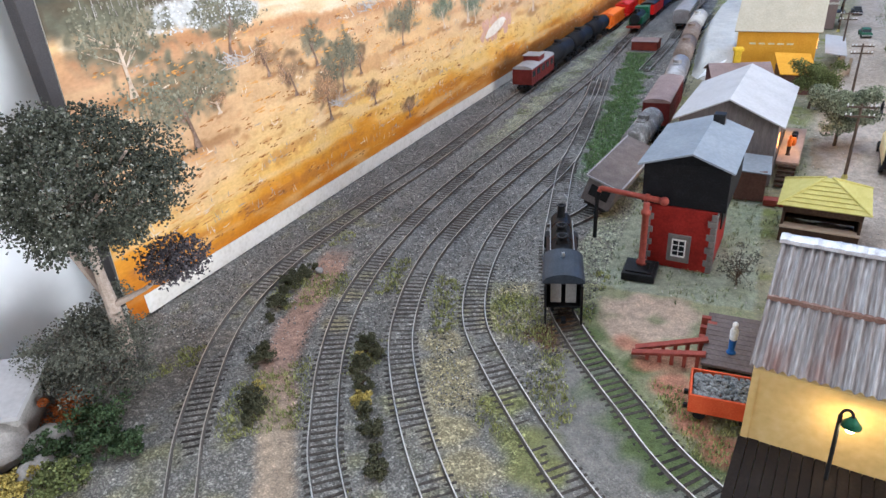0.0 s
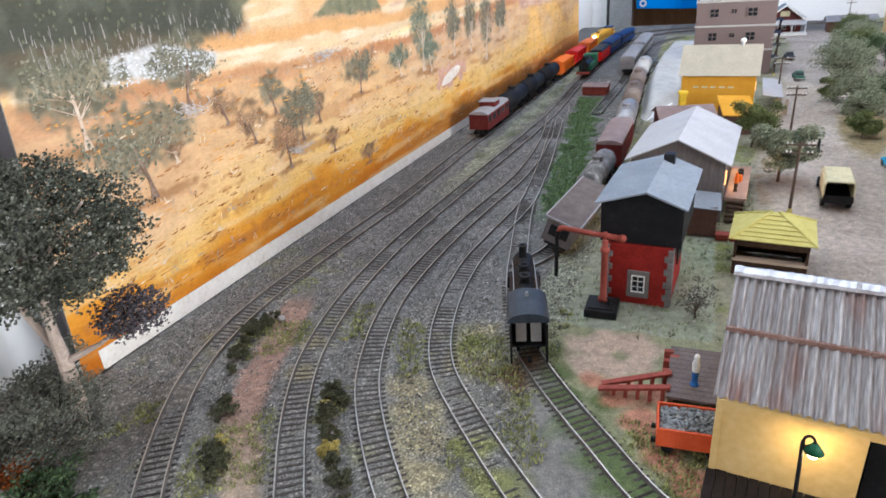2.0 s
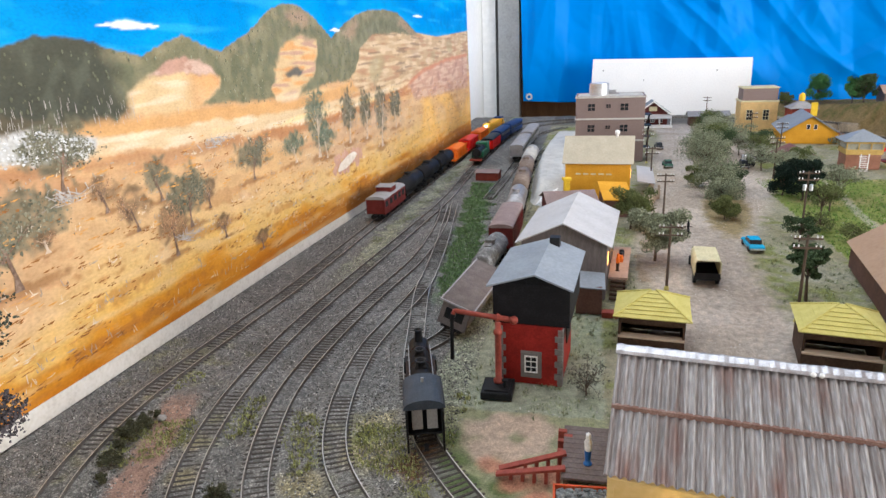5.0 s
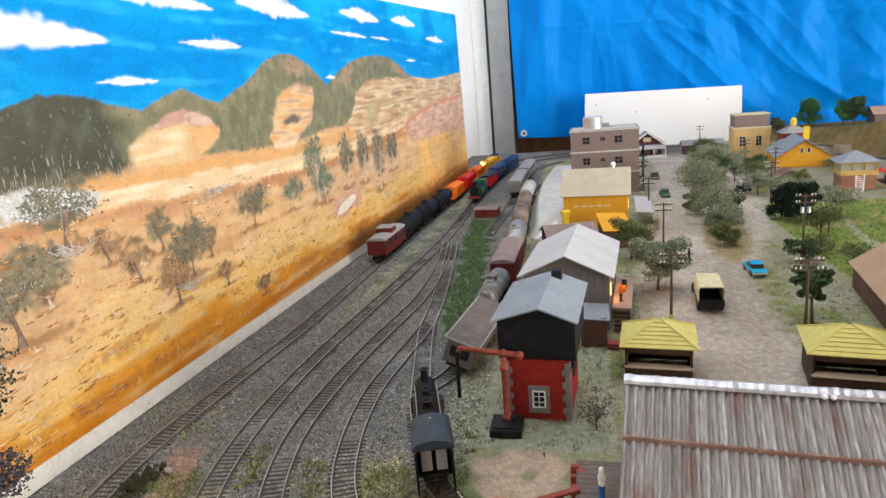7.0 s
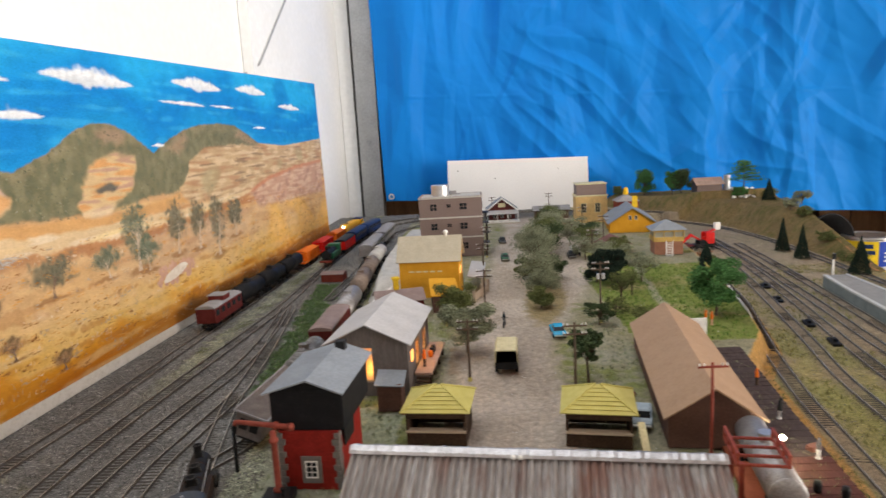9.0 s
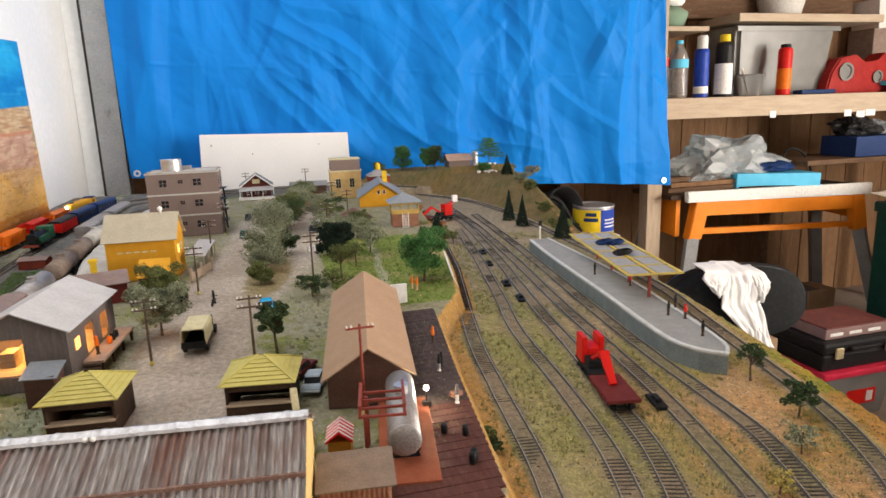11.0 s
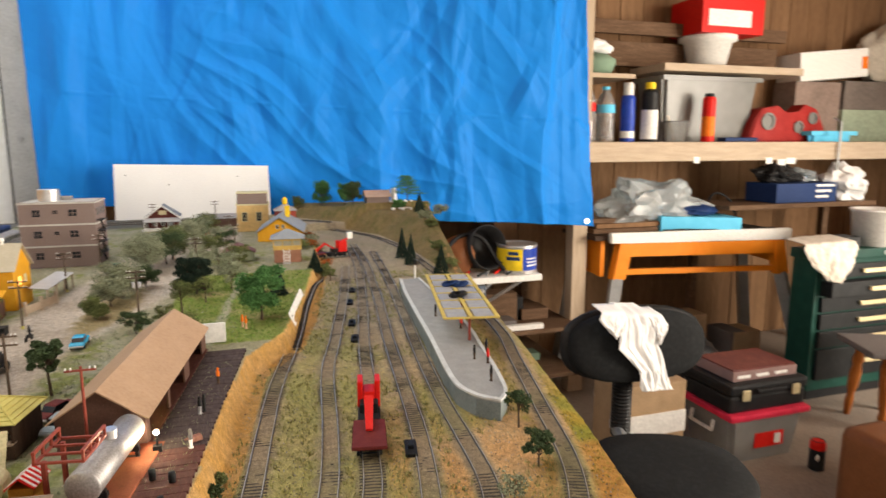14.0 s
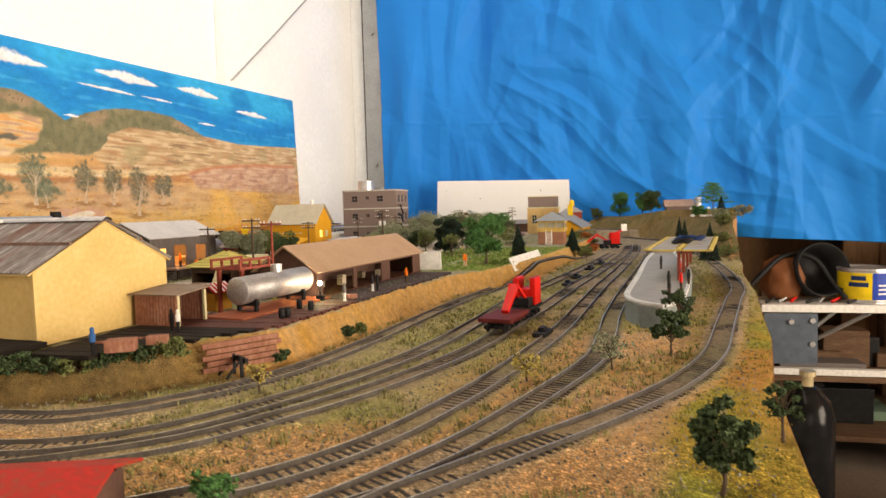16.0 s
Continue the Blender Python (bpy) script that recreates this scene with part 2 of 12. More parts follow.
def town_side(x, y):
    """How far (x, y) lies inside the raised town; below zero it is in the yard."""
    best, sign = 9.0, 1.0
    for (ax, ay), (bx, by) in zip(TOWN_EDGE, TOWN_EDGE[1:]):
        dx, dy = bx - ax, by - ay
        s = min(1.0, max(0.0, ((x - ax) * dx + (y - ay) * dy) / (dx * dx + dy * dy)))
        qx, qy = ax + s * dx - x, ay + s * dy - y
        d = math.hypot(qx, qy)
        if d < best:
            best, sign = d, 1.0 if dx * (y - ay) - dy * (x - ax) > 0 else -1.0
    return best * sign


def hill(x, y):
    out = x - table_at(HILL_FOOT, y)
    wide = min(0.085, 0.9 * max(0.02, table_at(BOARD_EDGE, y) - table_at(HILL_FOOT, y)))
    return 0.070 * smoothstep(-0.15 * wide, wide, out) * smoothstep(1.25, 1.85, y) * (1 - 0.4 * smoothstep(2.15, 2.4, y))


def ground_z(x, y):
    low = -0.028 * smoothstep(-0.15, 0.12, x)
    if y > 2.15:
        low *= 1 - smoothstep(2.15, 2.4, y)
    t = smoothstep(-0.012, 0.003, town_side(x, y)) if y < 2.2 and x > -0.2 else 1.0
    return low * (1 - t) + hill(x, y)


TRACKS = {
    "outer": [(-0.20, 0.002), (-0.30, 0.055), (-0.399, 0.170), (-0.437, 0.219), (-0.479, 0.293), (-0.498, 0.36), (-0.503, 0.44), (-0.496, 0.56), (-0.487, 0.70), (-0.480, 1.07),
              (-0.466, 1.5), (-0.452, 1.95), (-0.42, 2.18), (-0.32, 2.36), (-0.1, 2.43), (0.15, 2.43), (0.38, 2.37), (0.57, 2.24), (0.70, 2.03), (0.745, 1.75), (0.735, 1.42),
              (0.715, 1.1), (0.688, 0.86), (0.654, 0.723), (0.613, 0.561), (0.581, 0.437), (0.545, 0.353), (0.505, 0.288), (0.45, 0.215), (0.38, 0.13), (0.27, 0.04), (0.1, -0.02), (-0.06, -0.03), (-0.20, 0.002)],
    "second": [(0.05, 0.02), (-0.10, 0.035), (-0.22, 0.10), (-0.324, 0.200), (-0.360, 0.248), (-0.393, 0.307), (-0.416, 0.37), (-0.431, 0.46), (-0.434, 0.58), (-0.425, 0.74), (-0.410, 0.962),
               (-0.401, 1.16), (-0.405, 1.4), (-0.402, 1.7), (-0.385, 2.0), (-0.34, 2.2), (-0.2, 2.34), (0.0, 2.37)],
    "third": [(0.05, 0.075), (-0.08, 0.085), (-0.18, 0.14), (-0.271, 0.221), (-0.335, 0.302), (-0.366, 0.365), (-0.386, 0.45), (-0.388, 0.55), (-0.380, 0.66), (-0.366, 0.80), (-0.372, 0.96), (-0.394, 1.12)],
    "fourth": [(0.04, 0.135), (-0.06, 0.15), (-0.13, 0.19), (-0.207, 0.249), (-0.281, 0.328), (-0.316, 0.378), (-0.336, 0.445), (-0.345, 0.53), (-0.340, 0.61), (-0.334, 0.71), (-0.348, 0.86), (-0.364, 0.98), (-0.38, 1.1)],
    "loco_road": [(0.03, 0.195), (-0.05, 0.21), (-0.148, 0.273), (-0.194, 0.321), (-0.239, 0.376), (-0.265, 0.42), (-0.292, 0.50), (-0.308, 0.57), (-0.33, 0.68), (-0.335, 0.74)],
    "house_siding": [(-0.300, 0.53), (-0.277, 0.58), (-0.264, 0.68), (-0.256, 0.85), (-0.258, 1.0), (-0.266, 1.2), (-0.275, 1.5), (-0.255, 1.8)],
    "middle_road": [(-0.325, 1.15), (-0.315, 1.4), (-0.312, 1.7), (-0.30, 2.0), (-0.22, 2.2)],
    "yard_one": [(0.108, 0.214), (0.178, 0.228), (0.240, 0.300), (0.276, 0.410), (0.302, 0.588), (0.322, 0.72), (0.368, 0.935), (0.43, 1.25), (0.49, 1.5)],
    "yard_two": [(0.03, 0.195), (0.11, 0.178), (0.176, 0.172), (0.239, 0.203), (0.287, 0.275), (0.325, 0.36), (0.35, 0.45), (0.369, 0.573), (0.391, 0.752), (0.425, 0.905), (0.49, 1.22), (0.54, 1.5)],
    "yard_three": [(0.04, 0.135), (0.15, 0.128), (0.253, 0.182), (0.303, 0.244), (0.345, 0.32), (0.385, 0.43), (0.405, 0.54), (0.43, 0.66), (0.46, 0.85), (0.515, 1.15), (0.57, 1.5), (0.60, 1.8)],
    "yard_four": [(0.05, 0.075), (0.19, 0.078), (0.29, 0.12), (0.36, 0.19), (0.405, 0.30), (0.438, 0.433), (0.458, 0.539), (0.474, 0.656), (0.503, 0.874), (0.545, 1.145), (0.595, 1.528), (0.62, 1.85)],
    "platform_road": [(0.05, 0.02), (0.22, 0.03), (0.34, 0.10), (0.41, 0.2), (0.455, 0.31), (0.488, 0.412), (0.500, 0.513), (0.508, 0.607), (0.53, 0.784), (0.565, 1.021), (0.61, 1.346), (0.65, 1.7)],
}
SLEEPER_STEP = 0.0054
LINES = {name: spline(points, SLEEPER_STEP) for name, points in TRACKS.items()}
CELL = 0.05
NEAR = {}
for line in LINES.values():
    for p in line[::2]:
        NEAR.setdefault((int(p.x // CELL), int(p.y // CELL)), []).append(p)


def track_gap(x, y):
    """The distance to the nearest track's middle."""
    i, j, best = int(x // CELL), int(y // CELL), 0.09
    for a in (i - 1, i, i + 1):
        for b in (j - 1, j, j + 1):
            for p in NEAR.get((a, b), ()):
                d = math.hypot(p.x - x, p.y - y)
                best = d if d < best else best
    return best


def mix3(a, b, t):
    return tuple(p + (q - p) * t for p, q in zip(a, b))


C_CINDER, C_GREY, C_ROAD, C_GRASS, C_STRAW, C_PINK, C_SAND, C_RUST, C_LAWN, C_FRINGE, C_OCHRE = (
    (0.135, 0.131, 0.122), (0.27, 0.262, 0.244), (0.52, 0.455, 0.385), (0.21, 0.23, 0.08), (0.44, 0.37, 0.19), (0.54, 0.33, 0.25),
    (0.52, 0.33, 0.16), (0.30, 0.11, 0.06), (0.15, 0.25, 0.055), (0.43, 0.30, 0.05), (0.50, 0.27, 0.055))


PATH = [(0.10, -0.29), (0.198, -0.358), (0.237, -0.388), (0.278, -0.420), (0.319, -0.439), (0.373, -0.454), (0.418, -0.468), (0.45, -0.474)]
# straw, grass, oil and plaster patches round the locomotive and the dock: place, reach and colour
PATCHES = [((0.36, 0.31, 0.17), 0.75, ((-0.300, 0.420, 0.018), (-0.290, 0.385, 0.020), (-0.312, 0.317, 0.018), (-0.327, 0.343, 0.016), (-0.298, 0.296, 0.018), (-0.263, 0.246, 0.018), (-0.424, 0.372, 0.010), (-0.408, 0.335, 0.011), (-0.285, 0.265, 0.016))),
           ((0.23, 0.24, 0.075), 0.8, ((-0.298, 0.405, 0.012), (-0.262, 0.300, 0.014), (-0.240, 0.270, 0.018), (-0.225, 0.255, 0.016))),
           ((0.105, 0.145, 0.050), 0.9, ((-0.238, 0.412, 0.013), (-0.231, 0.386, 0.014), (-0.222, 0.360, 0.014), (-0.208, 0.336, 0.018), (-0.190, 0.312, 0.018), (-0.176, 0.296, 0.018), (-0.161, 0.283, 0.018), (-0.148, 0.292, 0.014), (-0.196, 0.362, 0.011))),
           ((0.52, 0.39, 0.30), 0.9, ((-0.222, 0.426, 0.014), (-0.205, 0.432, 0.016), (-0.186, 0.434, 0.016), (-0.214, 0.400, 0.014), (-0.196, 0.402, 0.016), (-0.180, 0.408, 0.014), (-0.176, 0.436, 0.012))),
           ((0.50, 0.22, 0.145), 0.85, ((-0.186, 0.376, 0.016), (-0.172, 0.350, 0.014), (-0.158, 0.334, 0.016), (-0.156, 0.322, 0.014), (-0.142, 0.308, 0.013), (-0.170, 0.380, 0.012), (-0.204, 0.384, 0.010))),
           ((0.13, 0.065, 0.030), 0.9, ((-0.268, 0.374, 0.013), (-0.258, 0.372, 0.013), (-0.252, 0.392, 0.012)))]


def near_patches(c, x, y, n1, n2):
    if y > 0.47:
        return c
    for tone, full, spots in PATCHES:
        most = 0.0
        for cx, cy, r in spots:
            d = math.hypot(x - cx, y - cy) / r
            if d < 1.9:
                most = max(most, smoothstep(1.35, 0.55, d + 1.3 * (n2 - 0.5) + 0.5 * (n1 - 0.5)))
        c = mix3(c, tone, most * full)
    return c


def stoniness(x, y):
    """How much a spot is broken into grains: full on ballast, little on road, paths and grass."""
    if x < -0.24 or y < 0.24:
        g = 1.0 - 0.6 * smoothstep(0.020, 0.008, abs(x - table_at(PATH, y))) * (1 if y < 0.45 else 0)
        return g if y < 2.2 else 0.5
    if y > 1.25 and x > table_at(HILL_FOOT, y):
        return 0.2
    return 0.16 if town_side(x, y) > -0.02 else 0.14 + 0.28 * smoothstep(0.04, 0.08, table_at(BOARD_EDGE, y) - x)


def ground_colour(x, y, z):
    n1 = noise.noise((x * 22, y * 22, 1.0)) * 0.5 + 0.5
    n2 = noise.noise((x * 60, y * 60, 7.0)) * 0.5 + 0.5
    n3 = noise.noise((x * 9, y * 9, 3.0)) * 0.5 + 0.5
    gap, side = track_gap(x, y), town_side(x, y)
    edge = table_at(BOARD_EDGE, y)
    if x < (-0.27 if y > 0.45 else 0.012 + table_at([(0.20, -0.05), (0.273, -0.148), (0.321, -0.194), (0.376, -0.239), (0.42, -0.265), (0.45, -0.278)], y)):
        c = mix3(C_CINDER, C_GREY, n1 * 0.9)
        c = mix3(c, (0.27, 0.258, 0.225), smoothstep(0.56, 0.33, y) * (0.15 + 0.65 * n3))
        c = mix3(c, (0.26, 0.25, 0.10), smoothstep(0.56, 0.72, n3 * 0.5 + n2 * 0.5) * smoothstep(0.62, 0.45, y) * 0.5)
        # pinkish path between the two outer roads, and the weedy strip by the backdrop
        path = abs(x - table_at(PATH, y))
        c = mix3(c, mix3((0.40, 0.25, 0.185), (0.45, 0.35, 0.25), smoothstep(0.30, 0.22, y)), smoothstep(0.018, 0.010, path + 0.010 * (n2 - 0.5)) * smoothstep(0.45, 0.41, y) * 0.9)
        weed = abs(x + 0.443 - 0.012 * (y - 1.0))
        c = mix3(c, mix3((0.38, 0.39, 0.27), (0.17, 0.19, 0.09), smoothstep(0.45, 0.65, n1)), smoothstep(0.022, 0.006, weed + 0.03 * (n2 - 0.5)) * smoothstep(0.66, 0.85, y) * 0.85)
        green = smoothstep(0.028, 0.014, abs(x - (-0.302 - 0.10 * (y - 0.75))) + 0.022 * (n2 - 0.5) + 0.016 * (n1 - 0.5))
        c = mix3(c, mix3((0.085, 0.145, 0.07), (0.17, 0.22, 0.125), n2), green * smoothstep(0.66, 0.72, y + 0.05 * n2) * smoothstep(1.32, 1.2, y))
        c = near_patches(c, x, y, n1, n2)
        if x < -0.47 and y < 0.30:
            c = mix3(c, (0.23, 0.205, 0.17), 0.6)
        return c
    if side > 0.003 and not (y < 0.245):
        left, right = -0.075 + 0.075 * smoothstep(0.8, 1.5, y) + 0.06 * smoothstep(1.5, 2.0, y), 0.045 + 0.15 * smoothstep(0.75, 1.4, y) + 0.09 * smoothstep(1.4, 2.0, y)
        on = smoothstep(left - 0.025, left + 0.01, x + 0.02 * (n2 - 0.5)) * smoothstep(right + 0.025, right - 0.01, x + 0.02 * (n2 - 0.5))
        c = mix3((0.26, 0.24, 0.14), (0.34, 0.33, 0.25), n1)
        c = mix3(c, C_GRASS, smoothstep(0.5, 0.68, n3 * 0.6 + n2 * 0.4))
        if x < -0.13 and y < 0.66:
            c = mix3(c, (0.34, 0.37, 0.28), 0.7)
            if y < 0.45:
                c = mix3(c, (0.28, 0.27, 0.13), 0.6)
                c = near_patches(c, x, y, n1, n2)
        if x > 0.17 and 0.84 < y < 1.35:
            c = mix3(c, mix3((0.19, 0.24, 0.05), (0.38, 0.33, 0.15), smoothstep(0.50, 0.72, n1 * 0.5 + n3 * 0.5)), 0.9)
            c = mix3(c, (0.45, 0.42, 0.36), smoothstep(0.010, 0.004, abs(x - 0.255 - 0.1 * (y - 1.0) - 0.02 * (n3 - 0.5))) * 0.6)
        if abs(x + 0.055) < 0.03 and abs(y - 0.80) < 0.05:
            c = mix3(c, (0.30, 0.17, 0.06), 0.7)
        c = mix3(c, mix3(C_ROAD, (0.41, 0.345, 0.28), smoothstep(0.3, 0.7, n3 * 0.6 + n1 * 0.4)), on)
        island = math.hypot((x - (0.075 + 0.12 * (y - 1.1))) / 0.04, (y - 1.10) / 0.17)
        c = mix3(c, (0.30, 0.24, 0.13), smoothstep(1.1, 0.7, island + 0.4 * (n2 - 0.5)))
        if y > 2.05:
            c = mix3(c, C_CINDER, smoothstep(2.2, 2.32, y))
        return c
    if side > -0.026 and x > 0.05 and y < 2.1:
        return mix3(mix3(C_OCHRE, C_SAND, n2), (0.15, 0.115, 0.05), smoothstep(0.36, 0.29, y + 0.03 * (n1 - 0.5)) * 0.8)
    out = x - table_at(HILL_FOOT, y)
    if y > 1.3 and out > -0.005:
        c = mix3((0.20, 0.14, 0.065), (0.26, 0.19, 0.085), n1)
        return mix3(c, (0.15, 0.135, 0.05), smoothstep(0.45, 0.7, n2 * 0.5 + n3 * 0.5))
    c = mix3((0.42, 0.31, 0.18), (0.57, 0.41, 0.225), n1)
    c = mix3(c, (0.34, 0.32, 0.10), smoothstep(0.46, 0.6, n3) * 0.85)
    c = mix3(c, mix3((0.29, 0.255, 0.20), (0.42, 0.35, 0.255), n2), smoothstep(0.62, 1.05, y + 0.25 * (n3 - 0.5)) * 0.85)
    c = mix3(c, mix3((0.36, 0.335, 0.13), (0.25, 0.25, 0.095), n2), smoothstep(0.50, 0.42, x) * smoothstep(0.17, 0.3, y) * smoothstep(0.28, 0.5, n3 * 0.6 + n1 * 0.4) * smoothstep(0.006, 0.013, gap) * (1 - 0.45 * smoothstep(0.9, 1.2, y)) * 0.72)
    c = mix3(c, mix3((0.34, 0.25, 0.155), (0.235, 0.19, 0.14), smoothstep(0.20, 0.34, y)), smoothstep(0.021, 0.008, gap + 0.012 * (n2 - 0.5)) * (0.5 + 0.4 * n1))
    # ochre ridges between the roads near the curve, and the straw-coloured rim
    c = mix3(c, mix3((0.60, 0.29, 0.10), (0.52, 0.31, 0.14), n2), smoothstep(0.012, 0.019, gap + 0.006 * (n2 - 0.5)) * smoothstep(0.66, 0.42, y) * smoothstep(0.36, 0.44, x + 0.35 * smoothstep(0.28, 0.15, y) + 0.04 * (n1 - 0.5)) * (0.45 + 0.5 * n1))
    rim = edge - x
    c = mix3(c, mix3(mix3(C_FRINGE, (0.31, 0.29, 0.05), smoothstep(0.35, 0.6, n1)), (0.50, 0.23, 0.07), smoothstep(0.55, 0.7, n3) * 0.8), smoothstep(0.075, 0.05, rim + 0.02 * (n2 - 0.5)) * smoothstep(0.015, 0.024, gap) * (1 - 0.6 * smoothstep(0.5, 0.7, y)))
    return c


def build_ground():
    nx, ny = 420, 980
    x0, y0, y1 = -0.66, -0.5, 2.56
    verts, cols, faces = [], [], []
    for j in range(ny + 1):
        y = y0 + (y1 - y0) * (j / ny)
        xe = table_at(BOARD_EDGE, y)
        for i in range(nx + 1):
            x = x0 + (xe - x0) * i / nx
            z = ground_z(x, y)
            c = ground_colour(x, y, z)
            gap = track_gap(x, y)
            rough = noise.noise((x * 70, y * 70, 0.0)) * 0.0016 + noise.noise((x * 240, y * 240, 5.0)) * 0.0009
            z += rough * (0.35 + smoothstep(0.012, 0.03, gap)) - 0.0012 + 0.0013 * smoothstep(0.019, 0.013, gap)
            verts.append((x, y, z))
            cols += [*c, stoniness(x, y)]
    w = nx + 1
    for j in range(ny):
        for i in range(nx):
            a = j * w + i
            faces.append((a, a + 1, a + w + 1, a + w))
    me = bpy.data.meshes.new("ground")
    me.from_pydata(verts, [], faces)
    at = me.color_attributes.new("ground", "FLOAT_COLOR", "POINT")
    at.data.foreach_set("color", cols)
    me.polygons.foreach_set("use_smooth", [True] * len(faces))
    me.materials.append(M_GROUND)
    return tagged(new("ground", me), "sculpted scenic ground of cinders, dirt road, straw and grass on the layout", "ground", kind="structure")


build_ground()

# the board under the scenery: a skirt along the open edge, and legs
bm = bmesh.new()
rim = [(table_at(BOARD_EDGE, y), y) for y in [(-0.5 + 3.06 * k / 60) for k in range(61)]]
for k, ((ax, ay), (bx, by)) in enumerate(zip(rim, rim[1:])):
    za, zb = ground_z(ax - 0.001, ay) - 0.003, ground_z(bx - 0.001, by) - 0.003
    q = [bm.verts.new(p) for p in ((ax + 0.001, ay, za), (bx + 0.001, by, zb), (bx + 0.001, by, -0.12), (ax + 0.001, ay, -0.12),
                                   (ax - 0.016, ay, za), (bx - 0.016, by, zb), (bx - 0.016, by, -0.12), (ax - 0.016, ay, -0.12))]
    for f in ((0, 1, 2, 3), (5, 4, 7, 6), (4, 5, 1, 0), (3, 2, 6, 7)):
        bm.faces.new([q[i] for i in f])
solo("board_edge", bm, M_EDGE, "ochre painted timber fascia along the rim of the layout board", "fascia", kind="structure")
bm = bmesh.new()
prism(bm, [(-0.66, -0.5), *[(x - 0.017, y) for x, y in rim], (-0.66, 2.56)], "z", -0.075, -0.06)
solo("baseboard", bm, M_PINE, "plywood baseboard carrying the model railway", "board", kind="structure")
for lx, ly in ((-0.55, -0.4), (0.40, -0.4), (-0.55, 1.2), (0.66, 0.95), (-0.55, 2.45), (0.9, 2.4)):
    bm = bmesh.new()
    box(bm, lx - 0.035, lx + 0.035, ly - 0.035, ly + 0.035, -0.95, -0.076, 0.003)
    solo("board_leg", bm, M_PINE_UP, "square pine leg under the layout board", "leg", "legs of the layout board")

# ---- the shed round the layout ----
bm = bmesh.new()
box(bm, -3.2, 6.2, -3.1, 4.2, -1.0, -0.95)
solo("floor", bm, M_CONCRETE, "worn dusty concrete shed floor", "floor", kind="structure")
bm = bmesh.new()
box(bm, -0.72, -0.67, -3.1, 3.55, -0.95, 1.6)
solo("wall_west", bm, M_WALL, "white sheet-metal shed wall", "wall", kind="structure")
bm = bmesh.new()
box(bm, -0.72, 5.45, 3.5, 3.55, -0.95, 1.6)
solo("wall_north", bm, M_PLYWOOD, "brown timber-lined shed wall behind the shelves", "wall", kind="structure")
bm = bmesh.new()
box(bm, 5.4, 5.45, 1.05, 3.5, -0.95, 1.6)
box(bm, 4.4, 5.45, 1.0, 1.05, -0.95, 1.6)
box(bm, 4.4, 4.45, -3.1, -2.05, -0.95, 1.6)
box(bm, 4.4, 4.45, -2.05, 1.0, 1.40, 1.6)
solo("wall_east", bm, M_PLYWOOD, "brown timber-lined side wall round an open roller door", "wall", kind="structure")
bm = bmesh.new()
box(bm, -0.72, -0.45, -3.15, -3.1, -0.95, 1.6)
box(bm, 1.65, 4.45, -3.15, -3.1, -0.95, 1.6)
box(bm, -0.45, 1.65, -3.15, -3.1, 1.25, 1.6)
solo("wall_south", bm, M_PLYWOOD, "brown boarded shed wall round an assumed doorway, out of view", "wall", kind="structure")
bm = bmesh.new()
box(bm, -0.72, -0.6, -3.1, 3.55, 1.58, 1.62)
box(bm, 0.5, 4.45, -3.1, 1.0, 1.58, 1.62)
box(bm, 0.5, 5.45, 1.0, 3.55, 1.58, 1.62)
box(bm, -0.6, 0.5, -3.1, -0.25, 1.58, 1.62)
box(bm, -0.6, 0.5, 2.25, 3.55, 1.58, 1.62)
solo("ceiling", bm, M_PLYWOOD, "brown boarded shed ceiling with an assumed roof light, out of view", "ceiling", kind="structure")

# white lining behind the painted backdrop, up to the steel column
for dims in ((-0.64, -0.615, -0.5, 1.7), (-0.613, -0.588, 1.66, 2.78), (-0.587, -0.530, 2.755, 2.78)):
    bm = bmesh.new()
    box(bm, *dims, -0.04, 1.4)
    solo("lining_panel", bm, M_WALL, "white sheet lining panel lapped on the shed wall", "wall panel", kind="structure")
bm = bmesh.new()
wire = [(-0.6125, 1.60, 0.44), (-0.6125, 1.655, 0.48), (-0.585, 1.70, 0.51), (-0.585, 1.99, 0.72), (-0.585, 2.30, 0.95), (-0.585, 2.7, 1.25)]
for a, b in zip(wire, wire[1:]):
    tube(bm, a, b, 0.0030, seg=6)
solo("wall_cable", bm, M_STEEL, "thin grey cable running up the white wall", "cable")
col = thing("steel_column", "galvanised steel channel column in the shed corner", "column", kind="structure")
bm = bmesh.new()
box(bm, -0.515, -0.43, 2.715, 2.72, -0.95, 1.58, 0.001)
box(bm, -0.515, -0.510, 2.72, 2.79, -0.95, 1.58)
box(bm, -0.435, -0.430, 2.72, 2.79, -0.95, 1.58)
part("channel", bm, M_STEEL, col)
bm = bmesh.new()
for z in (0.30, 0.9, -0.2):
    tube(bm, (-0.473, 2.716, z), (-0.473, 2.706, z), 0.010, seg=8)
part("bolt", bm, M_STEEL, col)
# dark strip added beside the channel to stand for the gap's shade
bm = bmesh.new()
box(bm, -0.529, -0.516, 2.74, 2.76, -0.95, 1.58)
part("gap_shade", bm, M_DARK, col)
bm = bmesh.new()
box(bm, -0.425, -0.395, 2.75, 2.80, 0.35, 0.50, 0.004)
solo("wall_block", bm, M_PLYWOOD, "small brown timber block beside the steel column", "block")

# ---- track ----
SLEEPER_ME = bpy.data.meshes.new("sleeper")
bm = bmesh.new()
box(bm, -0.0009, 0.0009, -0.0122, 0.0122, -0.0006, 0.0010)
bm.to_mesh(SLEEPER_ME)
bm.free()
SLEEPER_ME.materials.append(M_SLEEPER)


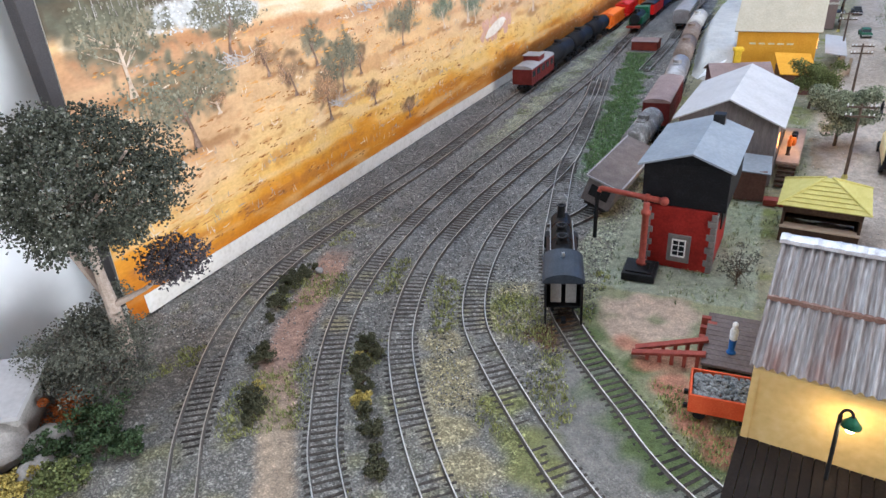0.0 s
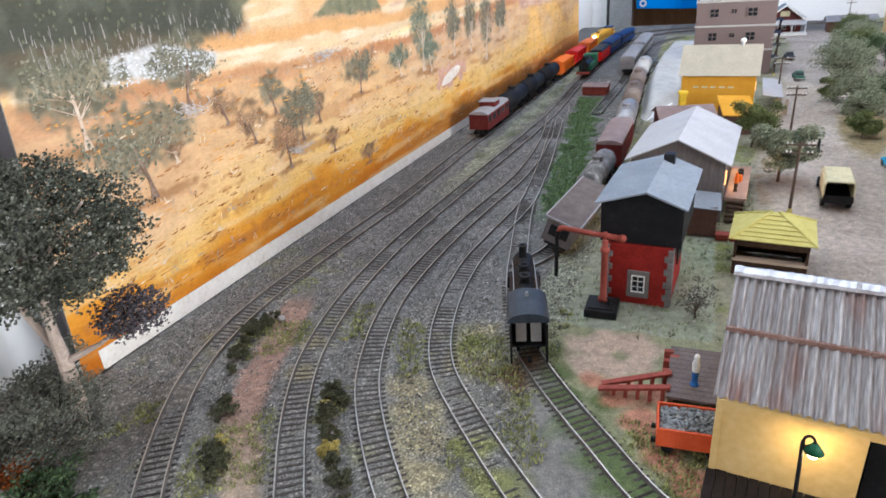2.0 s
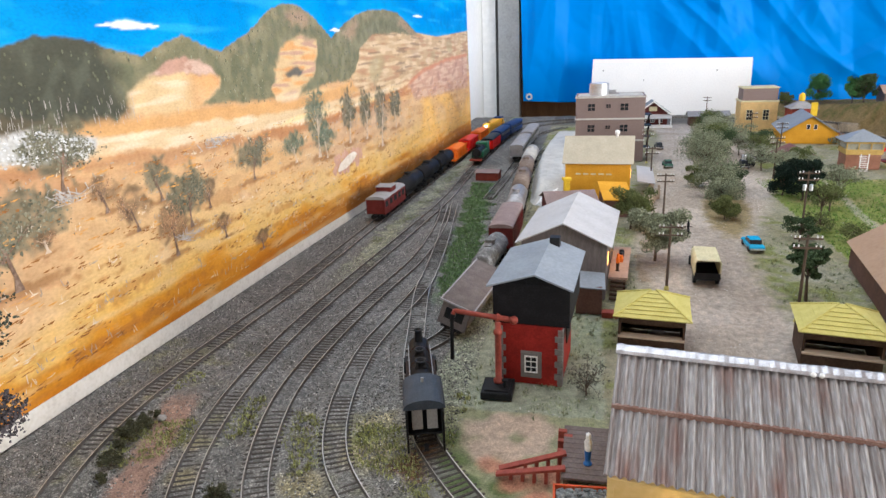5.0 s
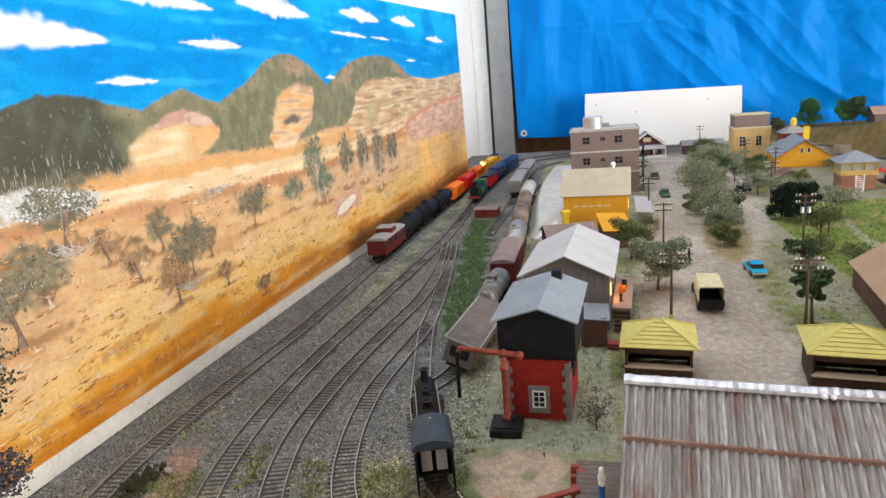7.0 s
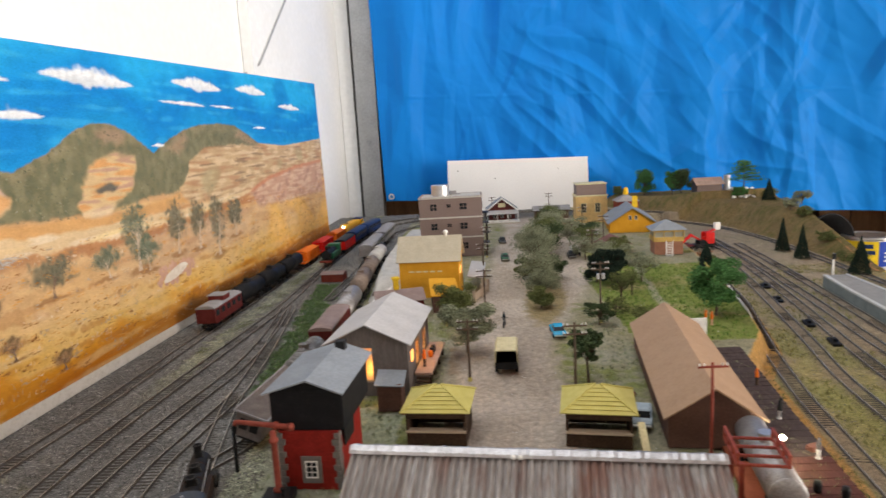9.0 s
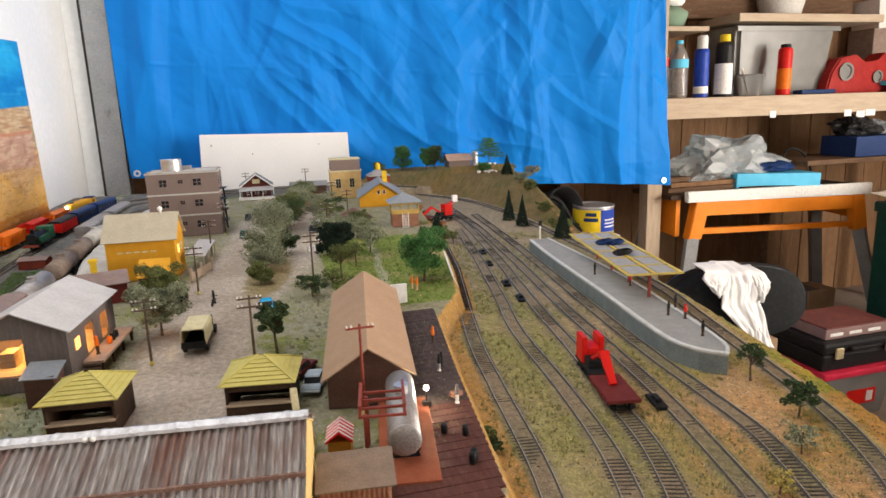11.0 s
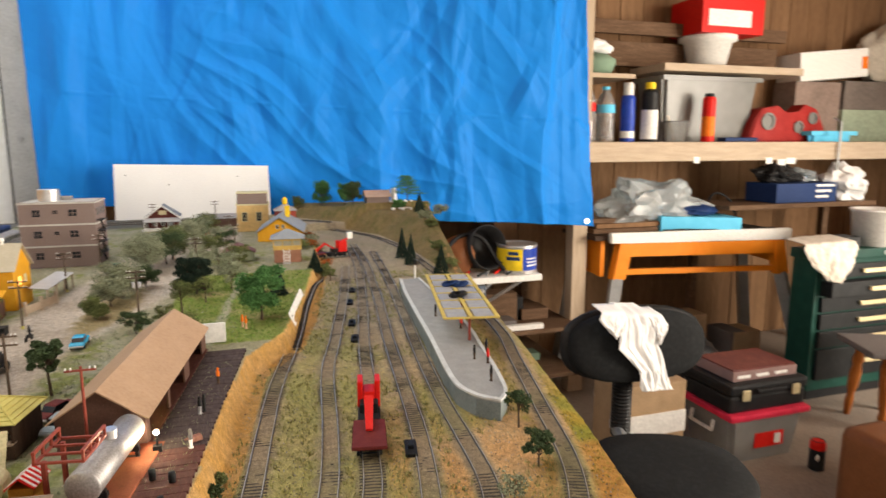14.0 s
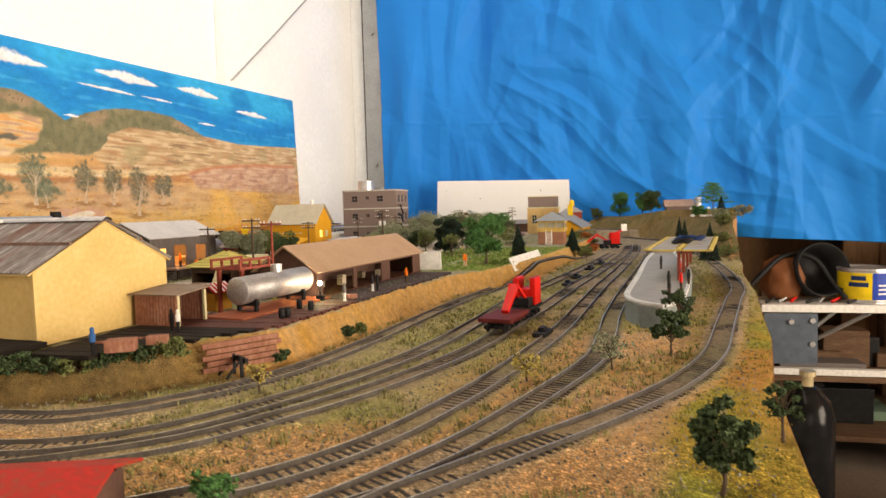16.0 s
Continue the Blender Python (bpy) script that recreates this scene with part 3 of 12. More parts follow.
def build_track(name, line, singles):
    road = thing("track", "weathered model railway track with dark sleepers and steel rails", "track", "railway tracks", "structure")
    pts = []
    for i, p in enumerate(line):
        d = (line[min(i + 1, len(line) - 1)] - line[max(i - 1, 0)]).normalized()
        z = ground_z(p.x, p.y) + 0.0016
        pts.append((p, d, z))
    for s in (-1, 1):
        bm = bmesh.new()
        ring = None
        for p, d, z in pts:
            nrm = Vector((-d.y, d.x, 0))
            c = p + nrm * s * 0.0083
            now = [bm.verts.new((*(c + nrm * o).xy, z + h)) for o, h in ((-0.0009, -0.0015), (0.0009, -0.0015), (0.0004, -0.0006), (0.00038, 0.0015), (-0.00038, 0.0015), (-0.0004, -0.0006))]
            if ring:
                for k in range(6):
                    f = bm.faces.new((ring[k], ring[(k + 1) % 6], now[(k + 1) % 6], now[k]))
                    f.material_index = 0 if k == 3 else 1
            ring = now
        part("rail", bm, [M_RAIL, M_RAILSIDE], road)
    verts, faces = [], []
    for i, (p, d, z) in enumerate(pts):
        buried = noise.noise((p.x * 14, p.y * 14, 2.0))
        turn = math.atan2(d.y, d.x) + RNG.uniform(-0.04, 0.04)
        drop = (0.0021 + 0.0016 * max(0.0, buried + 0.30)) if p.x > 0.1 and p.y > 0.22 else 0.0021 + 0.0012 * max(0.0, buried + 0.15)
        m = Matrix.Translation((p.x, p.y, z - drop)) @ Matrix.Rotation(turn, 4, "Z")
        if singles[0] < p.y < singles[1]:
            ob = new("sleeper", SLEEPER_ME)
            ob.matrix_basis = m
            ob.parent = road
        else:
            k = len(verts)
            verts += [tuple(m @ Vector((sx * 0.0009, sy * 0.0122, sz))) for sz in (-0.0006, 0.0010) for sx, sy in ((-1, -1), (1, -1), (1, 1), (-1, 1))]
            faces += [(k + 4, k + 5, k + 6, k + 7), (k, k + 1, k + 5, k + 4), (k + 1, k + 2, k + 6, k + 5), (k + 2, k + 3, k + 7, k + 6), (k + 3, k, k + 4, k + 7)]
    if verts:
        me = bpy.data.meshes.new("sleepers")
        me.from_pydata(verts, [], faces)
        me.materials.append(M_SLEEPER)
        ob = new("sleepers", me)
        ob.parent = road
        ob["kind"] = "stuff"


for name, line in LINES.items():
    build_track(name, line, (0.15, 0.62) if name in ("second", "third", "fourth", "yard_three", "yard_four") else (0.3, 0.5))

# ---- painted backdrop ----
BACK = Matrix.Translation((-0.562, 0.28, 0.0)) @ Matrix.Rotation(-math.atan2(0.065, 1.77), 4, "Z")


def paint(name, base, light=None, dark=None, scale=40, fine=300, spread=0.6, stretch=(1, 1, 1), tint=0.0):
    return node_mat(name, base, dark=dark, light=light, scale=scale, fine=fine, spread=spread, rough=0.55, bump=0.15, stretch=stretch, random_tint=tint)


def picture_mat():
    """Brushed paint over the colours laid on the board."""
    return node_mat("painted_picture", (1, 1, 1), dark=(0.72, 0.69, 0.66), light=(1.28, 1.27, 1.26), scale=60, fine=420, spread=0.6, rough=0.5, bump=0.2, stretch=(1, 0.6, 1.1), attribute="paint", bump_distance=0.0008)


P_CREAM = paint("painted_cream", (0.66, 0.58, 0.48), light=(0.78, 0.74, 0.68), dark=(0.44, 0.33, 0.24), scale=70)
P_WHITE = paint("painted_white", (0.56, 0.56, 0.55), light=(0.72, 0.72, 0.71), dark=(0.30, 0.31, 0.32), scale=90, tint=0.2)
P_PINK = paint("painted_pink_rock", (0.54, 0.32, 0.23), light=(0.66, 0.45, 0.35), dark=(0.42, 0.22, 0.15), scale=60)
P_LEAF = paint("painted_grey_leaf", (0.18, 0.17, 0.115), light=(0.28, 0.265, 0.19), dark=(0.09, 0.09, 0.062), scale=150, tint=0.4)
P_LEAF_TEAL = paint("painted_teal_leaf", (0.18, 0.21, 0.145), light=(0.28, 0.31, 0.22), dark=(0.07, 0.10, 0.07), scale=150, tint=0.4)
P_LEAF_RED = paint("painted_red_leaf", (0.42, 0.24, 0.13), light=(0.54, 0.38, 0.25), dark=(0.24, 0.13, 0.07), scale=150, tint=0.4)
P_TRUNK = paint("painted_pale_trunk", (0.52, 0.40, 0.29), light=(0.68, 0.57, 0.45), dark=(0.28, 0.19, 0.13), scale=120)
P_BARK = paint("painted_dark_trunk", (0.20, 0.13, 0.09), light=(0.40, 0.30, 0.24), dark=(0.08, 0.05, 0.04), scale=120)
P_STROKE = paint("painted_brown_stroke", (0.30, 0.13, 0.04), light=(0.42, 0.20, 0.06), dark=(0.15, 0.06, 0.02), scale=120)
P_BARE = paint("bare_white_strip", (0.74, 0.70, 0.62), light=(0.84, 0.81, 0.75), dark=(0.52, 0.48, 0.40), scale=70)

P_GREYWOOD = paint("painted_grey_sticks", (0.42, 0.38, 0.34), light=(0.60, 0.56, 0.52), dark=(0.22, 0.19, 0.17), scale=150)
backdrop = thing("painted_backdrop", "hand-painted desert landscape board with blue sky, hills and gum trees", "backdrop painting", m=BACK)


def flat(bm, pts, layer):
    """A painted patch: outline of (y, z) in the room, laid on the board."""
    vs = [bm.verts.new((0.00005 * layer + 0.0004, y - 0.28, z)) for y, z in pts]
    return bm.faces.new(vs)


def rough_line(pts, step=0.006, amp=0.002, seed=0.0):
    out = []
    for (a, b), (c, d) in zip(pts, pts[1:]):
        n = max(1, int(math.hypot(c - a, d - b) / step))
        for k in range(n):
            s = k / n
            y, z = a + (c - a) * s, b + (d - b) * s
            out.append((y, z + amp * noise.noise((y * 90, z * 90, seed))))
    out.append(pts[-1])
    return out


def blot(bm, y, z, r, layer, n=7, tall=1.0):
    k0 = RNG.random() * 6
    flat(bm, [(y + r * RNG.uniform(0.6, 1.2) * math.cos(k0 + 6.283 * k / n), z + tall * r * RNG.uniform(0.6, 1.2) * math.sin(k0 + 6.283 * k / n)) for k in range(n)], layer)


bm = bmesh.new()
prism(bm, [(0.0, 0.0), (1.685, 0.0), (1.655, 0.475), (0.022, 0.402)], "x", -0.006, 0.0)
part("board", bm, P_BARE, backdrop)
SKYLINE = [(0.302, 0.275), (0.36, 0.278), (0.413, 0.280), (0.444, 0.289), (0.482, 0.289), (0.524, 0.279), (0.559, 0.272), (0.585, 0.282), (0.623, 0.291), (0.663, 0.279), (0.683, 0.274), (0.742, 0.293),
           (0.805, 0.324), (0.835, 0.331), (0.861, 0.333), (0.89, 0.330), (0.926, 0.319), (0.983, 0.290), (1.038, 0.312), (1.09, 0.327), (1.148, 0.337), (1.23, 0.341), (1.305, 0.339), (1.37, 0.322), (1.429, 0.303), (1.594, 0.296), (1.75, 0.303), (1.940, 0.314)]
LOW = [(0.302, 0.232), (0.40, 0.236), (0.453, 0.226), (0.513, 0.220), (0.533, 0.234), (0.60, 0.226), (0.656, 0.222), (0.776, 0.215), (0.855, 0.214), (0.951, 0.224), (1.04, 0.226), (1.07, 0.238), (1.10, 0.275), (1.16, 0.296), (1.30, 0.302), (1.40, 0.296), (1.43, 0.300)]
PAINTED_TREES = ((0.442, 0.169, 0.223, 0.056, P_LEAF, P_BARK), (0.482, 0.143, 0.176, 0.026, P_LEAF_RED, P_BARK), (0.514, 0.117, 0.155, 0.036, P_LEAF_RED, P_BARK), (0.552, 0.137, 0.177, 0.034, P_LEAF, P_BARK),
            (0.561, 0.078, 0.135, 0.040, P_LEAF_RED, P_BARK), (0.590, 0.100, 0.157, 0.056, P_LEAF, P_BARK), (0.720, 0.124, 0.172, 0.060, P_LEAF, P_BARK), (0.905, 0.120, 0.214, 0.055, P_LEAF_TEAL, P_TRUNK), (0.93, 0.115, 0.165, 0.06, P_LEAF_TEAL, P_TRUNK),
            (1.023, 0.124, 0.206, 0.05, P_LEAF, P_TRUNK), (1.175, 0.095, 0.205, 0.05, P_LEAF, P_TRUNK), (1.10, 0.12, 0.20, 0.05, P_LEAF, P_TRUNK), (1.26, 0.12, 0.19, 0.06, P_LEAF, P_TRUNK), (0.83, 0.125, 0.165, 0.05, P_LEAF_TEAL, P_TRUNK), (0.384, 0.108, 0.180, 0.090, P_LEAF, P_BARK),
            (0.340, 0.161, 0.226, 0.078, P_LEAF, P_TRUNK), (0.646, 0.072, 0.100, 0.03, P_LEAF_RED, P_BARK), (0.625, 0.112, 0.139, 0.018, P_LEAF_RED, P_BARK), (0.720, 0.035, 0.061, 0.03, P_LEAF_RED, P_BARK), (0.415, 0.128, 0.146, 0.02, P_LEAF_RED, P_TRUNK))


def lay_paint():
    """The painting itself: soft washes of colour over a fine grid on the board's face."""
    nu, nv = 900, 250
    u, v = np.meshgrid(np.linspace(0, 1, nu + 1), np.linspace(0, 1, nv + 1))
    y, z = (0.28 + 1.685 * u) * (1 - v) + (0.302 + 1.633 * u) * v, (0.402 + 0.073 * u) * v
    y, z = y.ravel(), z.ravel()

    def field(fy, fz, seed):
        return np.array([noise.noise((a * fy, b * fz, seed)) for a, b in zip(y, z)])

    n1, n2, n3, n4 = field(9, 18, 1.0), field(34, 60, 2.0), field(120, 130, 3.0), field(7, 95, 4.0)
    n5, n6 = field(16, 150, 6.0), field(70, 48, 9.0)
    wy, wz = y + 0.012 * n2 + 0.004 * n3, z + 0.0035 * n2 + 0.0025 * n3
    col = np.zeros((len(y), 3))

    def ramp(x, stops):
        return np.stack([np.interp(x, [p for p, c in stops], [c[k] for p, c in stops]) for k in range(3)], 1)

    def step(a, b, x):
        q = np.clip((x - a) / (b - a), 0, 1)
        return q * q * (3 - 2 * q)

    def mix(mask, colour):
        nonlocal col
        c = np.asarray(colour, float)
        col = col + (c - col) * np.clip(mask, 0, 1)[:, None]

    def inside(points, soft):
        """A soft mask of an outline, its edge broken by the brush."""
        p = np.array(points)
        hit, dist = np.zeros(len(y), bool), np.full(len(y), 9.0)
        for a, b in zip(p, np.roll(p, -1, 0)):
            e = b - a
            q = np.clip(((wy - a[0]) * e[0] + (wz - a[1]) * e[1]) / (e @ e), 0, 1)
            dist = np.minimum(dist, np.hypot(wy - a[0] - q * e[0], wz - a[1] - q * e[1]))
            if a[1] != b[1]:
                hit ^= ((a[1] > wz) != (b[1] > wz)) & (wy < (b[0] - a[0]) * (wz - a[1]) / (b[1] - a[1]) + a[0])
        return step(-soft, soft, np.where(hit, dist, -dist) + 0.5 * soft * n3)

    # the plain, from burnt orange at the foot through gold to peach and brown under the river
    col = ramp(z + 0.030 * n1 + 0.010 * n2 + 0.012 * n4, [(0.0, (0.44, 0.13, 0.008)), (0.018, (0.52, 0.18, 0.012)), (0.045, (0.62, 0.27, 0.025)), (0.062, (0.70, 0.43, 0.12)), (0.085, (0.66, 0.44, 0.18)),
                                                        (0.11, (0.62, 0.40, 0.185)), (0.135, (0.55, 0.33, 0.15)), (0.155, (0.57, 0.37, 0.19)), (0.175, (0.44, 0.20, 0.085)), (0.20, (0.54, 0.31, 0.15)), (0.26, (0.50, 0.33, 0.17)), (0.31, (0.42, 0.29, 0.17))])
    mix(0.55 * step(0.10, 0.45, n4 + 0.3 * n2), (0.70, 0.47, 0.22))
    mix(0.50 * step(0.18, 0.50, -n4 + 0.4 * n3) * step(0.19, 0.16, z), (0.38, 0.15, 0.04))
    mix(0.45 * step(0.20, 0.5, n1 + 0.3 * n2) * step(0.06, 0.10, z) * step(0.19, 0.15, z), (0.74, 0.55, 0.36))
    mix(0.55 * step(1.15, 1.5, y) * step(0.035, 0.08, z) * step(0.19, 0.15, z) * step(-0.3, 0.3, n1), (0.80, 0.46, 0.075))
    mix(0.7 * step(0.75, 1.05, y) * step(0.058, 0.034, z + 0.012 * n2 + 0.010 * n4) * step(0.008, 0.02, z), (0.40, 0.165, 0.04))
    mix(0.55 * step(0.75, 0.95, y) * step(1.5, 1.3, y) * step(0.095, 0.12, z + 0.012 * n2) * step(0.18, 0.16, z), (0.48, 0.33, 0.22))
    # far slopes with their strata
    far = step(1.00, 1.10, y) * step(0.196, 0.206, wz)
    mix(far, (0.46, 0.32, 0.18))
    mix(far * step(-0.05, 0.30, n5 + 0.5 * n2), (0.58, 0.43, 0.27))
    mix(far * 0.8 * step(0.16, 0.36, -n5 + 0.4 * n1), (0.40, 0.22, 0.12))
    mix(far * 0.7 * step(0.30, 0.45, field(11, 160, 12.0) + 0.2 * n3), (0.20, 0.13, 0.08))
    mix(far * 0.6 * step(0.25, 0.5, n1), (0.34, 0.29, 0.16))
    # hills
    sky_line = np.interp(y, [p for p, q in SKYLINE], [q for p, q in SKYLINE]) + 0.0022 * n3
    low = np.interp(wy, [p for p, q in LOW], [q for p, q in LOW])
    hills = step(-0.003, 0.003, wz - low) * step(1.445, 1.425, wy)
    mix(hills, (0.175, 0.165, 0.095))
    mix(hills * 0.6 * step(-0.1, 0.4, n6 + 0.5 * n2), (0.225, 0.21, 0.125))
    mix(hills * 0.65 * step(0.0, 0.45, -n6 + 0.5 * n1), (0.13, 0.135, 0.08))
    mix(hills * 0.75 * step(0.55, 0.47, y) * step(0.262, 0.240, wz), (0.105, 0.095, 0.07))
    mix(hills * 0.55 * step(0.022, 0.004, sky_line - z) * step(-0.2, 0.3, n2), (0.30, 0.25, 0.15))
    # cliffs and bare faces in the hills
    tan, rose, peach, umber, cream = (0.58, 0.41, 0.22), (0.44, 0.26, 0.19), (0.60, 0.30, 0.11), (0.15, 0.10, 0.06), (0.66, 0.53, 0.36)
    m = inside([(0.527, 0.221), (0.530, 0.236), (0.545, 0.247), (0.564, 0.254), (0.617, 0.258), (0.675, 0.247), (0.673, 0.236), (0.640, 0.222), (0.60, 0.214)], 0.004)
    mix(m, tan)
    mix(m * 0.8 * step(0.0, 0.3, n5), cream)
    mix(m * 0.8 * step(0.60, 0.66, y + 0.02 * n2), peach)
    m = inside([(0.566, 0.254), (0.590, 0.266), (0.621, 0.271), (0.651, 0.264), (0.672, 0.248), (0.642, 0.253), (0.617, 0.257), (0.591, 0.253)], 0.002)
    mix(m, rose)
    mix(m * 0.7 * step(0.0, 0.35, n5 + n3 * 0.4), (0.58, 0.42, 0.33))
    mix(m * 0.6 * step(0.25, 0.45, -n5), umber)
    m = inside([(0.881, 0.293), (0.832, 0.281), (0.805, 0.258), (0.786, 0.224), (0.807, 0.209), (0.852, 0.208), (0.868, 0.222), (0.910, 0.239), (0.928, 0.261), (0.924, 0.284)], 0.005)
    mix(m, tan)
    mix(m * 0.9 * step(0.05, 0.35, n5 + 0.3 * n2), peach)
    mix(m * 0.9 * step(0.10, 0.38, -n5), rose)
    mix(m * 0.7 * step(0.225, 0.212, z), cream)
    mix(inside([(0.832, 0.246), (0.855, 0.252), (0.882, 0.247), (0.870, 0.240), (0.834, 0.240)], 0.003), (0.12, 0.11, 0.09))
    mix(0.8 * inside([(0.841, 0.318), (0.866, 0.327), (0.898, 0.324), (0.912, 0.316), (0.901, 0.306), (0.85, 0.308)], 0.010), (0.36, 0.24, 0.16))
    mix(0.8 * inside([(1.03, 0.300), (1.09, 0.322), (1.10, 0.310), (1.06, 0.285)], 0.010), (0.36, 0.25, 0.16))
    mix(0.8 * inside([(1.33, 0.332), (1.40, 0.310), (1.44, 0.298), (1.38, 0.300), (1.31, 0.318)], 0.006), (0.38, 0.26, 0.17))
    m = inside([(1.35, 0.200), (1.469, 0.221), (1.676, 0.238), (1.93, 0.247), (1.931, 0.158), (1.587, 0.160), (1.400, 0.164)], 0.006)
    mix(m * 0.9, (0.47, 0.28, 0.20))
    mix(m * 0.7 * step(-0.1, 0.3, n5 + 0.6 * n1), (0.60, 0.42, 0.30))
    mix(m * 0.6 * step(0.15, 0.4, -n2), (0.33, 0.17, 0.13))
    edge = inside([(1.35, 0.203), (1.469, 0.226), (1.676, 0.243), (1.93, 0.252), (1.93, 0.243), (1.676, 0.235), (1.469, 0.217), (1.37, 0.198)], 0.003)
    mix(edge * 0.85, (0.50, 0.20, 0.11))
    # orange bank and the pale river bed
    mix(0.85 * inside([(0.302, 0.232), (0.40, 0.228), (0.52, 0.217), (0.60, 0.218), (0.72, 0.214), (0.90, 0.209), (1.05, 0.222), (1.08, 0.203), (0.88, 0.195), (0.677, 0.198), (0.483, 0.206), (0.302, 0.219)], 0.004), (0.56, 0.31, 0.12))
    m = inside([(0.302, 0.221), (0.396, 0.218), (0.483, 0.207), (0.677, 0.201), (0.878, 0.195), (1.103, 0.197), (1.377, 0.206), (1.34, 0.196), (1.098, 0.182), (0.872, 0.175), (0.672, 0.181), (0.480, 0.193), (0.390, 0.199), (0.302, 0.203)], 0.0025)
    mix(m, (0.60, 0.44, 0.26))
    mix(m * 0.7 * step(0.0, 0.35, n5), (0.70, 0.58, 0.42))
    mix(m * 0.6 * step(0.1, 0.4, n4) * step(0.62, 0.75, y), (0.72, 0.55, 0.24))
    m = inside([(0.302, 0.199), (0.480, 0.190), (0.672, 0.178), (0.872, 0.172), (1.098, 0.178), (1.34, 0.192), (1.30, 0.184), (1.05, 0.168), (0.80, 0.164), (0.60, 0.172), (0.44, 0.184), (0.302, 0.190)], 0.004)
    mix(m * 0.75, (0.36, 0.16, 0.07))
    # dark timber on the near slope, a bare pinkish foreground below it
    m = step(0.545, 0.505, wy) * step(0.215, 0.224, wz + 0.35 * np.clip(0.42 - y, 0, 1) * 0.2)
    mix(m * 0.92, (0.060, 0.062, 0.046))
    mix(m * 0.5 * step(0.1, 0.4, n6), (0.105, 0.112, 0.08))
    mix(0.5 * step(0.48, 0.36, y) * step(0.05, 0.10, z) * step(0.20, 0.17, z), (0.46, 0.27, 0.16))
    mix(0.45 * step(0.85, 0.6, y) * step(0.09, 0.13, z) * step(0.20, 0.17, z), (0.50, 0.33, 0.18))
    m = inside([(0.372, 0.218), (0.41, 0.2215), (0.45, 0.219), (0.484, 0.206), (0.482, 0.196), (0.44, 0.194), (0.40, 0.198), (0.372, 0.205)], 0.003)
    mix(m, (0.50, 0.49, 0.46))
    mix(m * 0.8 * step(0.05, 0.35, n3), (0.66, 0.66, 0.65))
    mix(m * 0.7 * step(0.10, 0.40, -n3), (0.30, 0.29, 0.27))
    # sky and clouds
    sky = step(-0.0012, 0.0012, z - sky_line)
    blue = ramp(z - sky_line + 0.03 * n1 + 0.012 * n4, [(0.0, (0.006, 0.26, 0.60)), (0.04, (0.003, 0.20, 0.56)), (0.075, (0.004, 0.25, 0.62)), (0.12, (0.012, 0.36, 0.72))])
    col = col + (blue - col) * sky[:, None]
    mix(sky * 0.35 * step(0.1, 0.5, n4 + 0.4 * n2), (0.05, 0.46, 0.78))
    mix(sky * 0.55 * step(0.0, 0.45, -n1) * step(1.1, 1.5, y), (0.002, 0.16, 0.48))
    for cy, cz, w, h in ((0.453, 0.333, 0.085, 0.017), (0.602, 0.375, 0.105, 0.013), (0.851, 0.388, 0.100, 0.018), (1.10, 0.371, 0.09, 0.005), (1.166, 0.405, 0.100, 0.017), (1.422, 0.414, 0.090, 0.015), (1.677, 0.391, 0.085, 0.011),
                         (0.694, 0.337, 0.060, 0.009), (0.550, 0.298, 0.045, 0.005), (1.26, 0.373, 0.06, 0.004), (1.0, 0.301, 0.025, 0.004), (1.45, 0.336, 0.04, 0.004)):
        q = (y - cy + 0.012 * n2) / w
        body = np.clip(1 - np.abs(q), 0, 1) ** 0.7
        tall = np.where(z > cz, h * 0.95, h * 0.5) * body * (1 + 0.45 * n2 + 0.35 * n3) + 1e-5
        m = step(1.25, 0.55, np.abs(z - cz) / tall) * step(1.05, 0.8, np.abs(q))
        shade = step(0.55, -0.4, (z - cz) / h + 0.5 * n3)
        mix(m * 0.92, (0.84, 0.85, 0.86))
        mix(m * shade * 0.6, (0.50, 0.55, 0.62))
    # soft masses of the trees' crowns, and their cast of dry grass
    for ty, tz, top, width, leaf, bark in PAINTED_TREES:
        tall = top - tz
        q = np.hypot((wy - ty) / (width * 0.56), (wz - tz - tall * 0.66) / (tall * 0.38))
        tone = (0.23, 0.15, 0.085) if leaf is P_LEAF_RED else ((0.14, 0.17, 0.115) if leaf is P_LEAF_TEAL else (0.155, 0.15, 0.10))
        mix(0.80 * step(1.25, 0.70, q + 0.6 * n3 + 0.35 * n2), tone)
        mix(0.6 * step(1.05, 0.60, q + 0.5 * n3) * step(0.05, 0.35, -n3 - 0.3 * n2), [0.5 * p for p in tone])
        q = np.hypot((wy - ty) / (width * 0.6), (wz - tz) / (tall * 0.07))
        mix(0.7 * step(1.2, 0.6, q + 0.3 * n3), (0.27, 0.13, 0.05))
    me = bpy.data.meshes.new("picture")
    w = nu + 1
    me.from_pydata([(0.0003, a - 0.28, b) for a, b in zip(y.tolist(), z.tolist())], [], [(j * w + i, j * w + i + 1, (j + 1) * w + i + 1, (j + 1) * w + i) for j in range(nv) for i in range(nu)])
    at = me.color_attributes.new("paint", "FLOAT_COLOR", "POINT")
    at.data.foreach_set("color", np.concatenate([np.clip(col, 0, 1), np.ones((len(y), 1))], 1).astype(np.float32).ravel())
    me.materials.append(picture_mat())
    ob = new("picture", me)
    ob.parent = backdrop
    ob["label"] = "brushed desert scene with blue sky and clouds"


